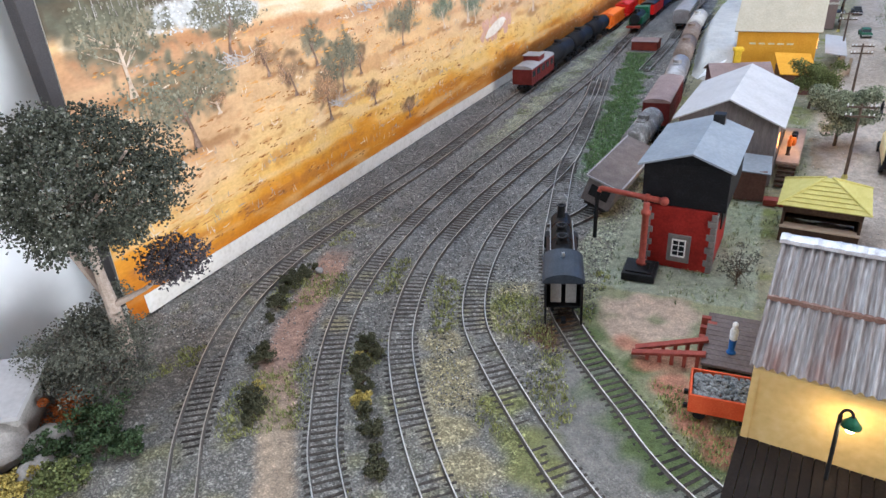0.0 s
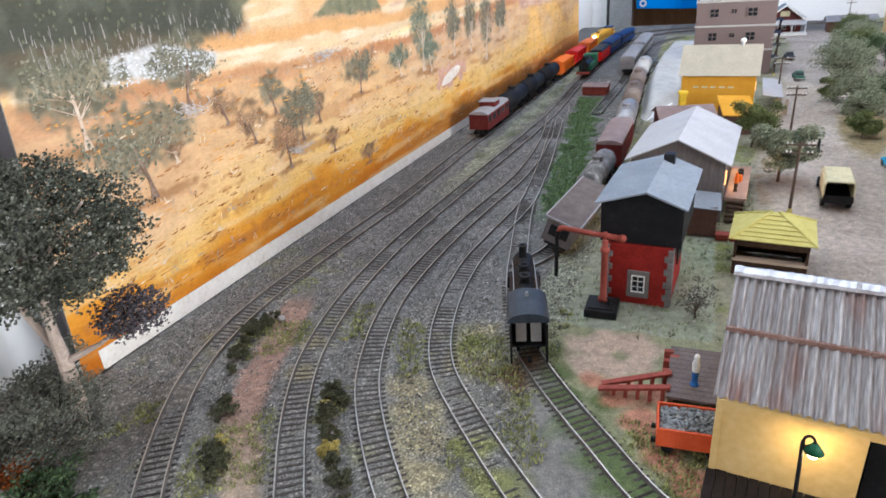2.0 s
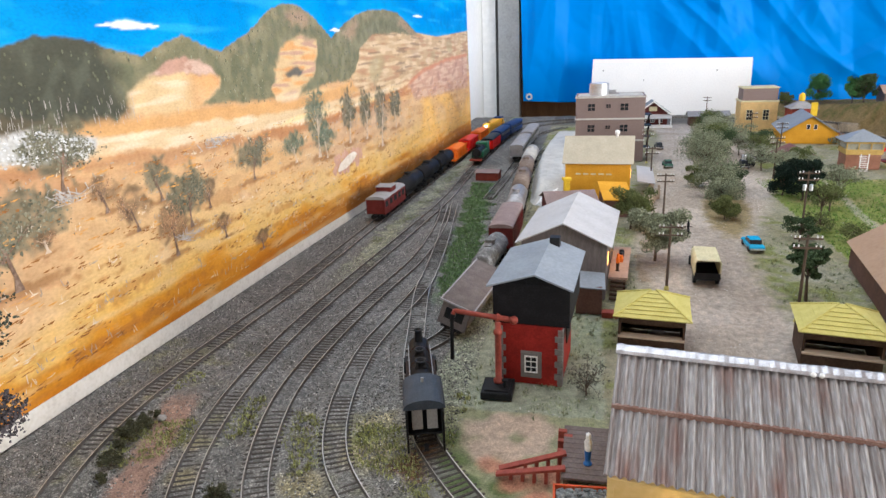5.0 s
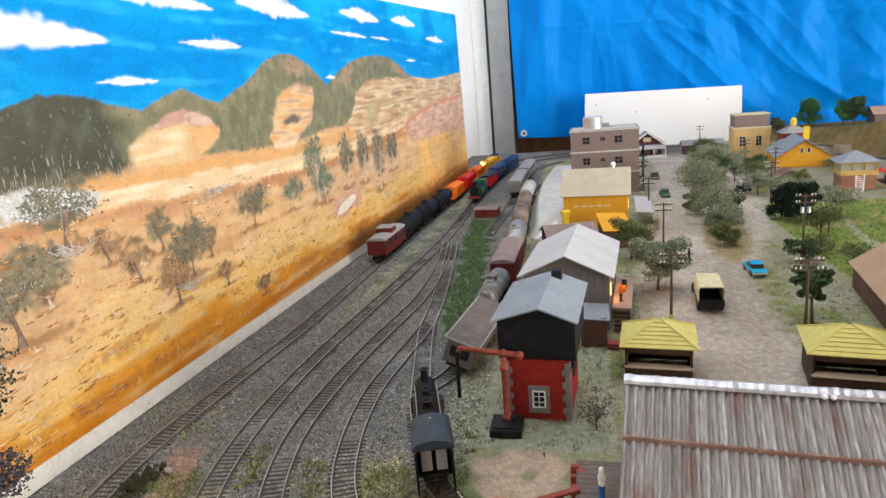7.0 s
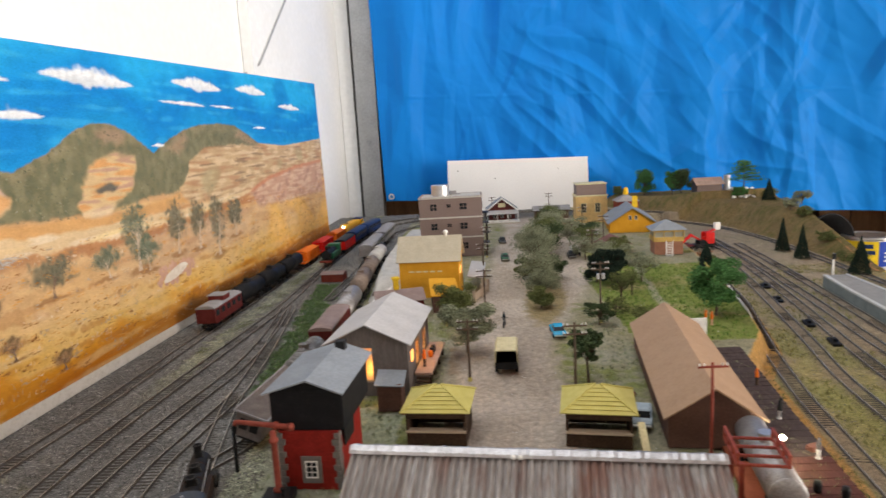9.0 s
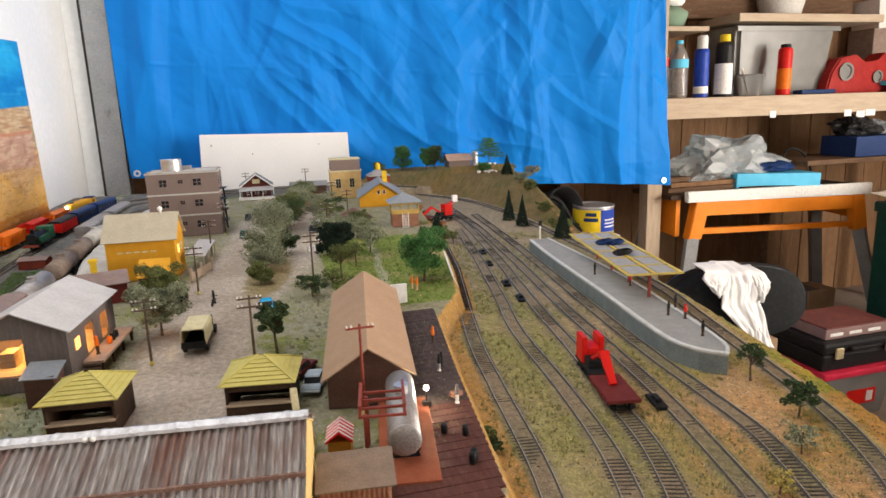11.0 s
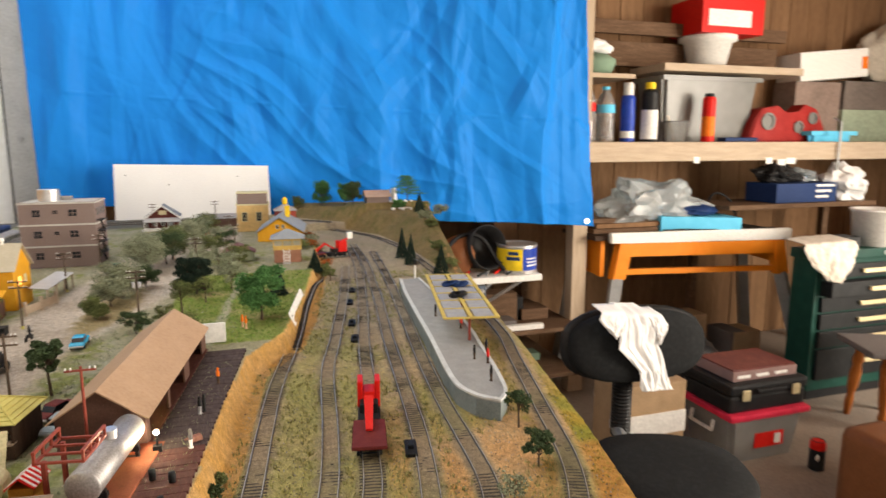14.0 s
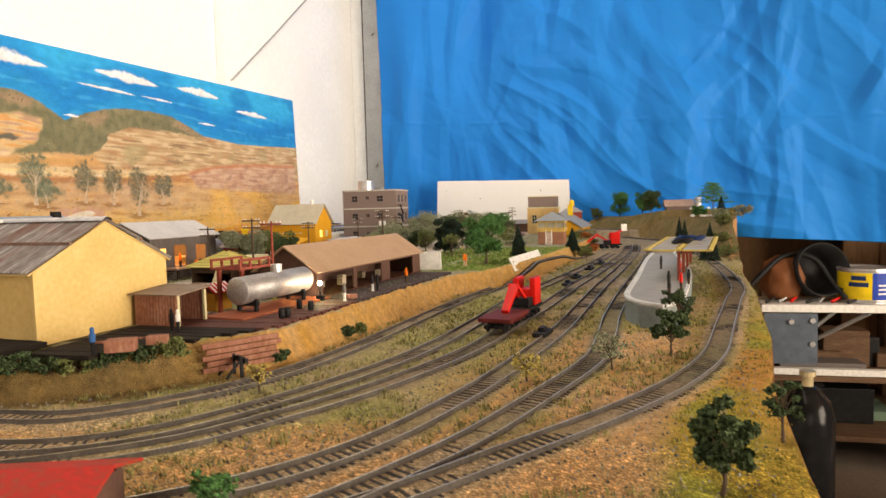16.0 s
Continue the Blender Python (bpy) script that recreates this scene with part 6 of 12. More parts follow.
# ---- grey timber shed with the lit doorways ----
def grey_shed():
    t = thing("goods_shed", "grey timber goods shed with a pale roof and lit doorways", "shed", m=frame_xy(-0.173, 0.686, 0.99, -0.09))
    x0, x1, y0, y1, e, r = -0.045, 0.047, 0.004, 0.148, 0.0615, 0.0835
    def wall(nm, ax, lo, hi, quads):
        bm = bmesh.new()
        for a0, a1, z0, z1 in quads:
            if ax == "y":
                box(bm, a0, a1, lo, hi, z0, z1)
            else:
                box(bm, lo, hi, a0, a1, z0, z1)
        part(nm, bm, M_GREYWOOD, t)
    # front has a tall doorway toward the line, the side has one on the platform
    wall("front_wall", "y", y0, y0 + 0.002, ((0.006, x1, 0, e), (x0, -0.042, 0, e), (-0.042, 0.006, 0.057, e), (-0.042, 0.006, 0, 0.016)))
    bm = bmesh.new()
    prism(bm, [(x0, e), (x1, e), (0.001, r)], "y", y0, y0 + 0.002)
    part("gable", bm, M_GREYWOOD, t)
    bm = bmesh.new()
    prism(bm, [(x0, 0), (x1, 0), (x1, e), (0.001, r), (x0, e)], "y", y1 - 0.002, y1)
    part("back_wall", bm, M_GREYWOOD, t)
    wall("side_wall", "x", x0, x0 + 0.002, ((y0 + 0.002, y1 - 0.002, 0, e),))
    wall("platform_wall", "x", x1 - 0.002, x1, ((y0 + 0.002, 0.052, 0, e), (0.052, 0.078, 0.050, e), (0.052, 0.078, 0, 0.018), (0.078, 0.100, 0, e), (0.100, 0.122, 0.048, e), (0.100, 0.122, 0, 0.018), (0.122, y1 - 0.002, 0, e)))
    for sx, xe in ((-1, x0 - 0.006), (1, x1 + 0.006)):
        bm = bmesh.new()
        slab(bm, [(0.001, y0 - 0.006, r + 0.0025), (0.001, y1 + 0.006, r + 0.0025), (xe, y1 + 0.006, e + 0.0005), (xe, y0 - 0.006, e + 0.0005)], 0.0013)
        part("roof", bm, M_GREYROOF, t)
    bm = bmesh.new()
    box(bm, x0 + 0.002, x1 - 0.002, y0 + 0.002, y1 - 0.002, 0.0165, 0.0178)
    part("floor", bm, M_PINE, t)
    for dims in ((-0.030, -0.016, 0.03, 0.05, 0.018, 0.034), (0.012, 0.026, 0.09, 0.11, 0.018, 0.030)):
        bm = bmesh.new()
        box(bm, *dims, 0.0005)
        part("crate", bm, M_PINE, t)
    bm = bmesh.new()
    box(bm, x1 - 0.001, x1 + 0.0006, 0.022, 0.034, 0.034, 0.046)
    part("lit_window", bm, GLOW, t, "orange lit window")
    p = frame_xy(-0.173, 0.686, 0.99, -0.09)
    bulb_light("shed_bulb_front", p @ Vector((-0.012, 0.045, 0.055)), 0.22, (1.0, 0.46, 0.14), 0.003)
    bulb_light("shed_bulb_back", p @ Vector((0.018, 0.095, 0.055)), 0.22, (1.0, 0.46, 0.14), 0.003)
    plat = thing("shed_platform", "pale timber platform with steps along the goods shed", "platform", m=p)
    bm = bmesh.new()
    box(bm, x1 + 0.001, x1 + 0.022, 0.030, 0.145, 0.0145, 0.0175, 0.0004)
    part("deck", bm, plain("pale_deck", (0.42, 0.30, 0.24)), plat)
    for k in range(5):
        bm = bmesh.new()
        box(bm, x1 + 0.004, x1 + 0.020, 0.004 + k * 0.0052, 0.0085 + k * 0.0052, k * 0.003, k * 0.003 + 0.0024, 0.0002)
        part("step", bm, M_PLANK, plat)
    for y in (0.035, 0.07, 0.105, 0.14):
        bm = bmesh.new()
        box(bm, x1 + 0.017, x1 + 0.020, y, y + 0.003, 0, 0.0145)
        part("post", bm, M_PLANK, plat)
    q = p @ Vector((x1 + 0.010, 0.052, 0))
    figure(q.x, q.y, 0.0176, M_ORANGE, M_PLANK, 0.021)
    for k in range(3):
        bm = bmesh.new()
        lathe(bm, [(0.0026, 0), (0.0032, 0.0025), (0.0032, 0.0055), (0.0026, 0.008)], 14)
        q = p @ Vector((x1 + 0.012, 0.085 + 0.011 * k, 0))
        solo("barrel", bm, M_IRON if k else M_ORANGE, "small barrel on the goods platform", "barrel", "barrels", m=pose(q.x, q.y, 0.0176), smooth=True)


grey_shed()


# ---- brown freight shed with the open bays ----
BS = frame_xy(0.1575, 0.5375, 0.99, -0.141)


def brown_shed():
    t = thing("freight_shed", "long brown freight shed with a tan roof and open bays", "shed", m=BS)
    w, d, e, r = 0.0385, 0.288, 0.0315, 0.0585
    for y in (0.004, d - 0.002):
        bm = bmesh.new()
        prism(bm, [(-w, 0), (w, 0), (w, e), (0, r - 0.002), (-w, e)], "y", y, y + 0.002)
        part("gable_wall", bm, M_BROWNWALL, t)
    bm = bmesh.new()
    box(bm, -w, -w + 0.002, 0.006, d - 0.002, 0, e)
    part("side_wall", bm, M_BROWNWALL, t)
    bm = bmesh.new()
    for y0, y1, z0, z1 in ((0.006, 0.016, 0, e), (0.016, 0.085, 0.026, e), (0.085, 0.093, 0, e), (0.093, 0.160, 0.026, e), (0.160, 0.185, 0, e), (0.185, 0.262, 0.026, e), (0.262, d - 0.002, 0, e)):
        box(bm, w - 0.002, w, y0, y1, z0, z1)
    part("bay_wall", bm, M_BROWNWALL, t, "open-bayed brown wall")
    bm = bmesh.new()
    box(bm, -w + 0.002, w + 0.003, 0.006, d - 0.002, 0.0006, 0.002)
    part("floor", bm, M_DECK, t)
    for s in (-1, 1):
        bm = bmesh.new()
        slab(bm, [(0, -0.002, r), (0, d + 0.004, r), (s * 0.0435, d + 0.004, e - 0.002), (s * 0.0435, -0.002, e - 0.002)], 0.0013)
        part("roof", bm, M_TANROOF, t)
    for k in range(6):
        bm = bmesh.new()
        box(bm, -0.02 + 0.01 * (k % 3), -0.012 + 0.01 * (k % 3), 0.04 + 0.035 * k, 0.05 + 0.035 * k, 0.002, 0.010, 0.0004)
        q = solo("crate", bm, M_PINE, "small timber crate in the freight shed", "crate", "crates", m=BS)
    p = BS @ Vector((0.012, 0.055, 0.024))
    bulb_light("freight_bulb", p, 0.02, (0.85, 0.9, 0.2), 0.002)


brown_shed()
lamp = thing("deck_lamp", "lit lamp on a short black post at the freight deck", "lamp", m=pose(0.2065, 0.520, 0))
bm = bmesh.new()
tube(bm, (0, 0, 0), (0, 0, 0.017), 0.001)
box(bm, -0.004, 0.004, -0.003, 0.003, 0, 0.007, 0.0005)
part("post", bm, M_IRON, lamp)
bm = bmesh.new()
ball(bm, (0, 0, 0.0195), 0.0023, 2)
part("bulb", bm, BULB_WHITE, lamp, "bright white bulb", smooth=True)
bulb_light("deck_lamp_light", (0.2065, 0.517, 0.0195), 0.06, (1.0, 0.88, 0.62), 0.002)

# freight deck of maroon planks in two levels
deck = thing("freight_deck", "maroon plank deck along the freight shed and tank", "deck")
for k in range(46):
    y = 0.262 + k * 0.0118
    xe = table_at([(0.24, 0.135), (0.262, 0.150), (0.3, 0.176), (0.337, 0.203), (0.375, 0.229), (0.48, 0.243), (0.60, 0.259), (0.80, 0.289)], y)
    xs = table_at([(0.24, 0.096), (0.40, 0.105), (0.50, 0.196), (0.8, 0.238)], y)
    if xe - xs > 0.01:
        bm = bmesh.new()
        box(bm, xs, xe, y + 0.0003, y + 0.0114, -0.002, 0.0012 + RNG.uniform(-0.0002, 0.0002), 0.0003)
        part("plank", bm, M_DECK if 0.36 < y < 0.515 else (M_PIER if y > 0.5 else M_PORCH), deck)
for k in range(5):
    bm = bmesh.new()
    box(bm, -0.032 + 0.003 * (k % 2), 0.032 - 0.002 * (k % 3), -0.0015, 0.0015, -0.024 + k * 0.0046, -0.0202 + k * 0.0046, 0.0004)
    solo("retaining_timber", bm, M_RUSTY, "red-brown timber laid as a retaining wall", "timber", "retaining wall timbers", m=frame_xy(0.2195, 0.342, 0.58, 0.81))

# storage tank on the deck
tank = thing("storage_tank", "long dull silver storage tank on black cradles", "tank", m=frame_xy(0.165, 0.420, 0.17, 0.985) @ Matrix.Scale(0.90, 4))
bm = bmesh.new()
tube(bm, (0.008, 0, 0.026), (0.122, 0, 0.026), 0.0145, seg=28)
for x, s in ((0.008, -1), (0.122, 1)):
    ball(bm, (x, 0, 0.026), 0.0147, 3, (0.22, 1, 1))
part("shell", bm, M_TANK, tank, smooth=True)
bm = bmesh.new()
tube(bm, (0.072, 0, 0.039), (0.072, 0, 0.047), 0.0062, seg=18)
tube(bm, (0.072, 0, 0.047), (0.072, 0, 0.0482), 0.0068, seg=18)
part("dome", bm, M_SILVER, tank)
for x in (0.022, 0.106):
    bm = bmesh.new()
    for s in (-1, 1):
        box(bm, x - 0.002, x + 0.002, s * 0.011 - 0.0015, s * 0.011 + 0.0015, 0.001, 0.016)
    box(bm, x - 0.0025, x + 0.0025, -0.0135, 0.0135, 0.009, 0.0135)
    box(bm, x - 0.0025, x + 0.0025, -0.0135, 0.0135, 0.001, 0.0035)
    part("cradle", bm, M_IRON, tank)
bm = bmesh.new()
box(bm, -0.004, 0.136, -0.016, 0.030, 0.0, 0.0030, 0.0006)
solo("tank_plinth", bm, plain("orange_brown_base", (0.30, 0.085, 0.04)), "orange-brown base slab under the storage tank", "slab", m=frame_xy(0.172, 0.405, 0.17, 0.985))
# gantry behind the tank
gan = thing("pipe_gantry", "rust-red pipe gantry behind the storage tank", "gantry", m=frame_xy(0.1385, 0.436, 0.17, 0.985))
for x in (0.004, 0.036):
    bm = bmesh.new()
    box(bm, x - 0.0016, x + 0.0016, -0.0016, 0.0016, 0, 0.0425)
    part("post", bm, M_CRANE, gan)
for z in (0.0435, 0.0515):
    for y in (-0.030, 0.004):
        bm = bmesh.new()
        box(bm, -0.002, 0.042, y - 0.0011, y + 0.0011, z - 0.0011, z + 0.0011)
        part("rail", bm, M_CRANE, gan)
for x in (-0.001, 0.013, 0.027, 0.041):
    bm = bmesh.new()
    box(bm, x - 0.001, x + 0.001, -0.0289, 0.0029, 0.0426, 0.0444)
    part("cross_bar", bm, M_CRANE, gan)
    for y in (-0.030, 0.004):
        bm = bmesh.new()
        box(bm, x - 0.001, x + 0.001, y - 0.0009, y + 0.0009, 0.0446, 0.0504)
        part("upright", bm, M_CRANE, gan)
hut = thing("pump_hut", "tiny ochre pump hut with a red and white roof", "hut", m=frame_xy(0.110, 0.452, 0.17, 0.985))
bm = bmesh.new()
box(bm, 0.0, 0.024, -0.018, 0.0, 0.0, 0.018, 0.0004)
part("wall", bm, plain("ochre_hut", (0.42, 0.20, 0.03)), hut)
for sy, y1 in ((-0.009, -0.020), (-0.009, 0.002)):
    bm = bmesh.new()
    slab(bm, [(-0.002, sy, 0.027), (0.026, sy, 0.027), (0.026, y1, 0.0185), (-0.002, y1, 0.0185)], 0.0010)
    part("roof", bm, M_REDPL, hut)
    for k in range(5):
        bm = bmesh.new()
        x = 0.0 + 0.0055 * k
        slab(bm, [(x, sy, 0.0276), (x + 0.002, sy, 0.0276), (x + 0.002, y1, 0.0191), (x, y1, 0.0191)], 0.0005)
        part("roof_batten", bm, M_WHITE, hut)
bm = bmesh.new()
tube(bm, (0.0, -0.010, 0.012), (0.0, 0.010, 0.012), 0.011, seg=20)
solo("fuel_drum", bm, M_CANVAS, "pale horizontal fuel drum behind the goods office", "drum", m=pose(0.092, 0.475, 0.0))

# rusty iron cabin
cab = thing("iron_cabin", "open-fronted cabin of rusty corrugated iron", "cabin", m=frame_xy(0.098, 0.374, 0.985, -0.12))
for a, b, c, d, z1 in ((0, 0.046, 0, 0.0015, 0.0270), (0, 0.0015, 0.0015, 0.036, 0.0285), (0.0015, 0.046, 0.0345, 0.036, 0.0300)):
    bm = bmesh.new()
    n = 14
    if b - a > d - c:
        prism(bm, [(a + (b - a) * k / 28, c - (0.0007 if k % 2 else 0)) for k in range(29)] + [(b, d), (a, d)], "z", 0.001, z1)
    else:
        prism(bm, [(a - (0.0007 if k % 2 else 0), c + (d - c) * k / 28) for k in range(29)] + [(b, d), (b, c)], "z", 0.001, z1)
    part("wall", bm, M_RUSTY, cab)
for y in (0.0005, 0.033):
    bm = bmesh.new()
    box(bm, 0.044, 0.0465, y, y + 0.0025, 0.001, 0.0285)
    part("post", bm, M_CANVAS, cab, "pale corner post")
bm = bmesh.new()
slab(bm, [(-0.003, -0.004, 0.0285), (0.050, -0.004, 0.0285), (0.050, 0.040, 0.0320), (-0.003, 0.040, 0.0320)], 0.0012)
part("roof", bm, plain("brown_grey_roof", (0.23, 0.17, 0.13)), cab)
figure(0.158, 0.349, 0.0012, M_WHITE, M_IRON, 0.018)
figure(0.150, 0.352, 0.0012, M_IRON, M_IRON, 0.018)
for k, (x, y) in enumerate(((0.216, 0.415), (0.208, 0.467), (0.224, 0.458), (0.219, 0.42))):
    bm = bmesh.new()
    lathe(bm, [(0.0026, 0), (0.0030, 0.003), (0.0030, 0.006), (0.0026, 0.009)], 14)
    solo("drum", bm, M_IRON, "black oil drum standing on the freight deck", "drum", "drums on the deck", m=pose(x, y, 0.0013), smooth=True)
for x, y, a, b in ((0.235, 0.517, M_STONE, M_WHITE), (0.239, 0.594, M_IRON, M_SILVER), (0.255, 0.679, M_ORANGE, M_PLANK), (0.150, 0.267, M_DENIM, M_IRON), (0.243, 0.60, M_IRON, M_IRON)):
    figure(x, y, 0.0013, a, b, 0.019)
for x, y, s in ((0.166, 0.275, 1.2), (0.176, 0.30, 0.9), (0.238, 0.53, 0.7)):
    bm = bmesh.new()
    box(bm, -0.008 * s, 0.008 * s, -0.005 * s, 0.005 * s, 0.001, 0.008 * s, 0.0006)
    box(bm, -0.014 * s, -0.008 * s, -0.0006, 0.0006, 0.006 * s, 0.0075 * s)
    solo("luggage_trolley", bm, M_RUSTY, "small rusty luggage trolley on the deck", "trolley", "trolleys", m=pose(x, y, 0.0012, 0, 0, 25))


# ---- telegraph poles ----
def pole(x, y, h, arms=2, turn=0.0, colour=M_TIMBER, box_up=False, z0=0.0):
    t = thing("telegraph_pole", "timber telegraph pole with crossarms and white insulators", "pole", "telegraph poles", m=pose(x, y, z0, 0, 0, turn))
    bm = bmesh.new()
    tube(bm, (0, 0, 0), (0, 0, h), 0.0017, 0.0011, 8)
    part("post", bm, colour, t)
    for k in range(arms):
        z = h - 0.003 - k * 0.009
        bm = bmesh.new()
        box(bm, -0.0125, 0.0125, -0.0024, -0.0012, z - 0.0009, z + 0.0009)
        a = part("crossarm", bm, colour, t)
        bm = bmesh.new()
        for q in (-0.0115, -0.0075, 0.0075, 0.0115):
            tube(bm, (q, -0.0018, z + 0.0009), (q, -0.0018, z + 0.003), 0.0007, seg=6)
        part("insulators", bm, M_WHITE, a, "white insulators")
    bm = bmesh.new()
    lathe(bm, [(0.0030, 0), (0.0026, 0.002), (0.0018, 0.0045)], 8)
    part("foot", bm, M_LEMON, t)
    if box_up:
        for q in (-0.004, 0.004):
            bm = bmesh.new()
            tube(bm, (q, -0.003, h - 0.026), (q, -0.003, h - 0.018), 0.0022, seg=10)
            part("transformer", bm, M_SILVER, t)


pole(-0.058, 0.725, 0.076)
pole(0.055, 0.652, 0.088)
pole(0.150, 0.526, 0.086, 1, 0, M_CRANE)
pole(0.139, 0.940, 0.094, 2, 0, M_TIMBER, True)
pole(-0.033, 1.012, 0.076)
pole(-0.017, 1.524, 0.076)
pole(-0.03, 1.27, 0.076)
pole(0.261, 1.806, 0.080)
pole(0.276, 1.590, 0.080)
pole(0.20, 1.33, 0.085)
pole(0.02, 2.21, 0.085)
pole(0.215, 2.20, 0.09)

# ---- rolling stock ----
def on_line(name, y, ahead=0.0, skip=0):
    """The place and heading on a track where it first passes the given y, then a distance ahead along it."""
    line = LINES[name]
    i = min(range(skip, len(line) - 1), key=lambda k: abs(line[k].y - y) + (9 if line[k + 1].y < line[k].y else 0))
    i = max(1, min(len(line) - 2, i + int(round(ahead / SLEEPER_STEP))))
    p, d = line[i], (line[i + 1] - line[i - 1]).normalized()
    return frame_xy(p.x, p.y, d.x, d.y, ground_z(p.x, p.y) + 0.0031)


def bogie(parent, x, span=0.018, r=0.0046):
    bm = bmesh.new()
    for s in (-1, 1):
        box(bm, x - span * 0.75, x + span * 0.75, s * 0.0102 - 0.0008, s * 0.0102 + 0.0008, 0.0030, 0.0066, 0.0005)
        for q in (-0.5, 0.5):
            box(bm, x + q * span - 0.0022, x + q * span + 0.0022, s * 0.0115 - 0.0008, s * 0.0115 + 0.0008, 0.0026, 0.0064, 0.0004)
    box(bm, x - 0.003, x + 0.003, -0.0100, 0.0100, 0.0045, 0.0078)
    b = part("bogie", bm, M_IRON, parent)
    for q in (-0.5, 0.5):
        bm = bmesh.new()
        for s in (-1, 1):
            tube(bm, (x + q * span, s * 0.0074, r), (x + q * span, s * 0.0092, r), r, seg=16)
        tube(bm, (x + q * span, -0.0075, r), (x + q * span, 0.0075, r), 0.0009, seg=6)
        part("wheelset", bm, M_IRON, b)


def couplers(parent, half):
    for s in (-1, 1):
        bm = bmesh.new()
        box(bm, s * half, s * (half + 0.006), -0.0018, 0.0018, 0.0070, 0.0100)
        part("coupler", bm, M_IRON, parent)


def hopper(m, mat, label):
    t = thing("hopper_wagon", label, "wagon", "wagons of the goods train", m=m)
    h = 0.072
    bm = bmesh.new()
    prism(bm, [(-h * 0.72, 0.0135), (h * 0.72, 0.0135), (h * 0.80, 0.034), (-h * 0.80, 0.034)], "y", -0.0145, 0.0145)
    part("body", bm, mat, t)
    bm = bmesh.new()
    for s in (-1, 1):
        box(bm, -h * 0.80, h * 0.80, s * 0.0150 - 0.0008, s * 0.0150 + 0.0008, 0.0315, 0.0350)
        box(bm, -h, h, s * 0.0135 - 0.0014, s * 0.0135 + 0.0014, 0.0092, 0.0130)
        for k in range(7):
            x = -h * 0.66 + h * 1.32 * k / 6
            box(bm, x - 0.0009, x + 0.0009, s * 0.0152 - 0.0007, s * 0.0152 + 0.0007, 0.0130, 0.0320)
    part("side_ribs", bm, mat, t)
    bm = bmesh.new()
    slab(bm, [(-h * 0.72, -0.013, 0.0345), (h * 0.72, -0.013, 0.0345), (h * 0.70, 0, 0.0385), (-h * 0.70, 0, 0.0385)], 0.001)
    slab(bm, [(-h * 0.72, 0.013, 0.0345), (h * 0.72, 0.013, 0.0345), (h * 0.70, 0, 0.0385), (-h * 0.70, 0, 0.0385)], 0.001)
    part("cover", bm, mat, t)
    for s in (-1, 1):
        bm = bmesh.new()
        box(bm, s * h, s * (h - 0.003), -0.0135, 0.0135, 0.0092, 0.0125)
        for y in (-0.0125, -0.004, 0.004, 0.0125):
            box(bm, s * h * 0.76, s * (h - 0.001), y - 0.0009, y + 0.0009, 0.0100, 0.0122)
        for y in (-0.0125, 0.0125):
            slab(bm, [(s * h * 0.80, y - 0.0009, 0.032), (s * h * 0.80, y + 0.0009, 0.032), (s * (h - 0.002), y + 0.0009, 0.0130), (s * (h - 0.002), y - 0.0009, 0.0130)], 0.0016)
        part("end_frame", bm, mat, t)
        bogie(t, s * h * 0.72)
    couplers(t, h)
    return t


def tank_wagon(m, mat, label, h=0.058, r=0.0150, group="wagons of the goods train", dome=True):
    t = thing("tank_wagon", label, "wagon", group, m=m)
    bm = bmesh.new()
    tube(bm, (-h * 0.94, 0, 0.0265), (h * 0.94, 0, 0.0265), r, seg=24)
    for s in (-1, 1):
        ball(bm, (s * h * 0.94, 0, 0.0265), r * 0.99, 3, (0.25, 1, 1))
    part("barrel", bm, mat, t, smooth=True)
    if dome:
        bm = bmesh.new()
        tube(bm, (0, 0, 0.0265 + r * 0.9), (0, 0, 0.0265 + r + 0.0048), 0.0062, seg=16)
        box(bm, -0.016, 0.016, -0.0045, 0.0045, 0.0265 + r + 0.0002, 0.0265 + r + 0.0012)
        part("dome", bm, mat, t)
    bm = bmesh.new()
    box(bm, -h, h, -0.0060, 0.0060, 0.0085, 0.0115)
    for s in (-1, 1):
        box(bm, s * h, s * (h - 0.003), -0.0130, 0.0130, 0.0085, 0.0120)
        box(bm, s * h * 0.7 - 0.003, s * h * 0.7 + 0.003, -0.0110, 0.0110, 0.0100, 0.0180)
        tube(bm, (-h * 0.9, s * 0.0145, 0.0265), (h * 0.9, s * 0.0145, 0.0265), 0.0004, seg=5)
    part("underframe", bm, M_IRON, t)
    for s in (-1, 1):
        bogie(t, s * h * 0.70)
    couplers(t, h)
    return t


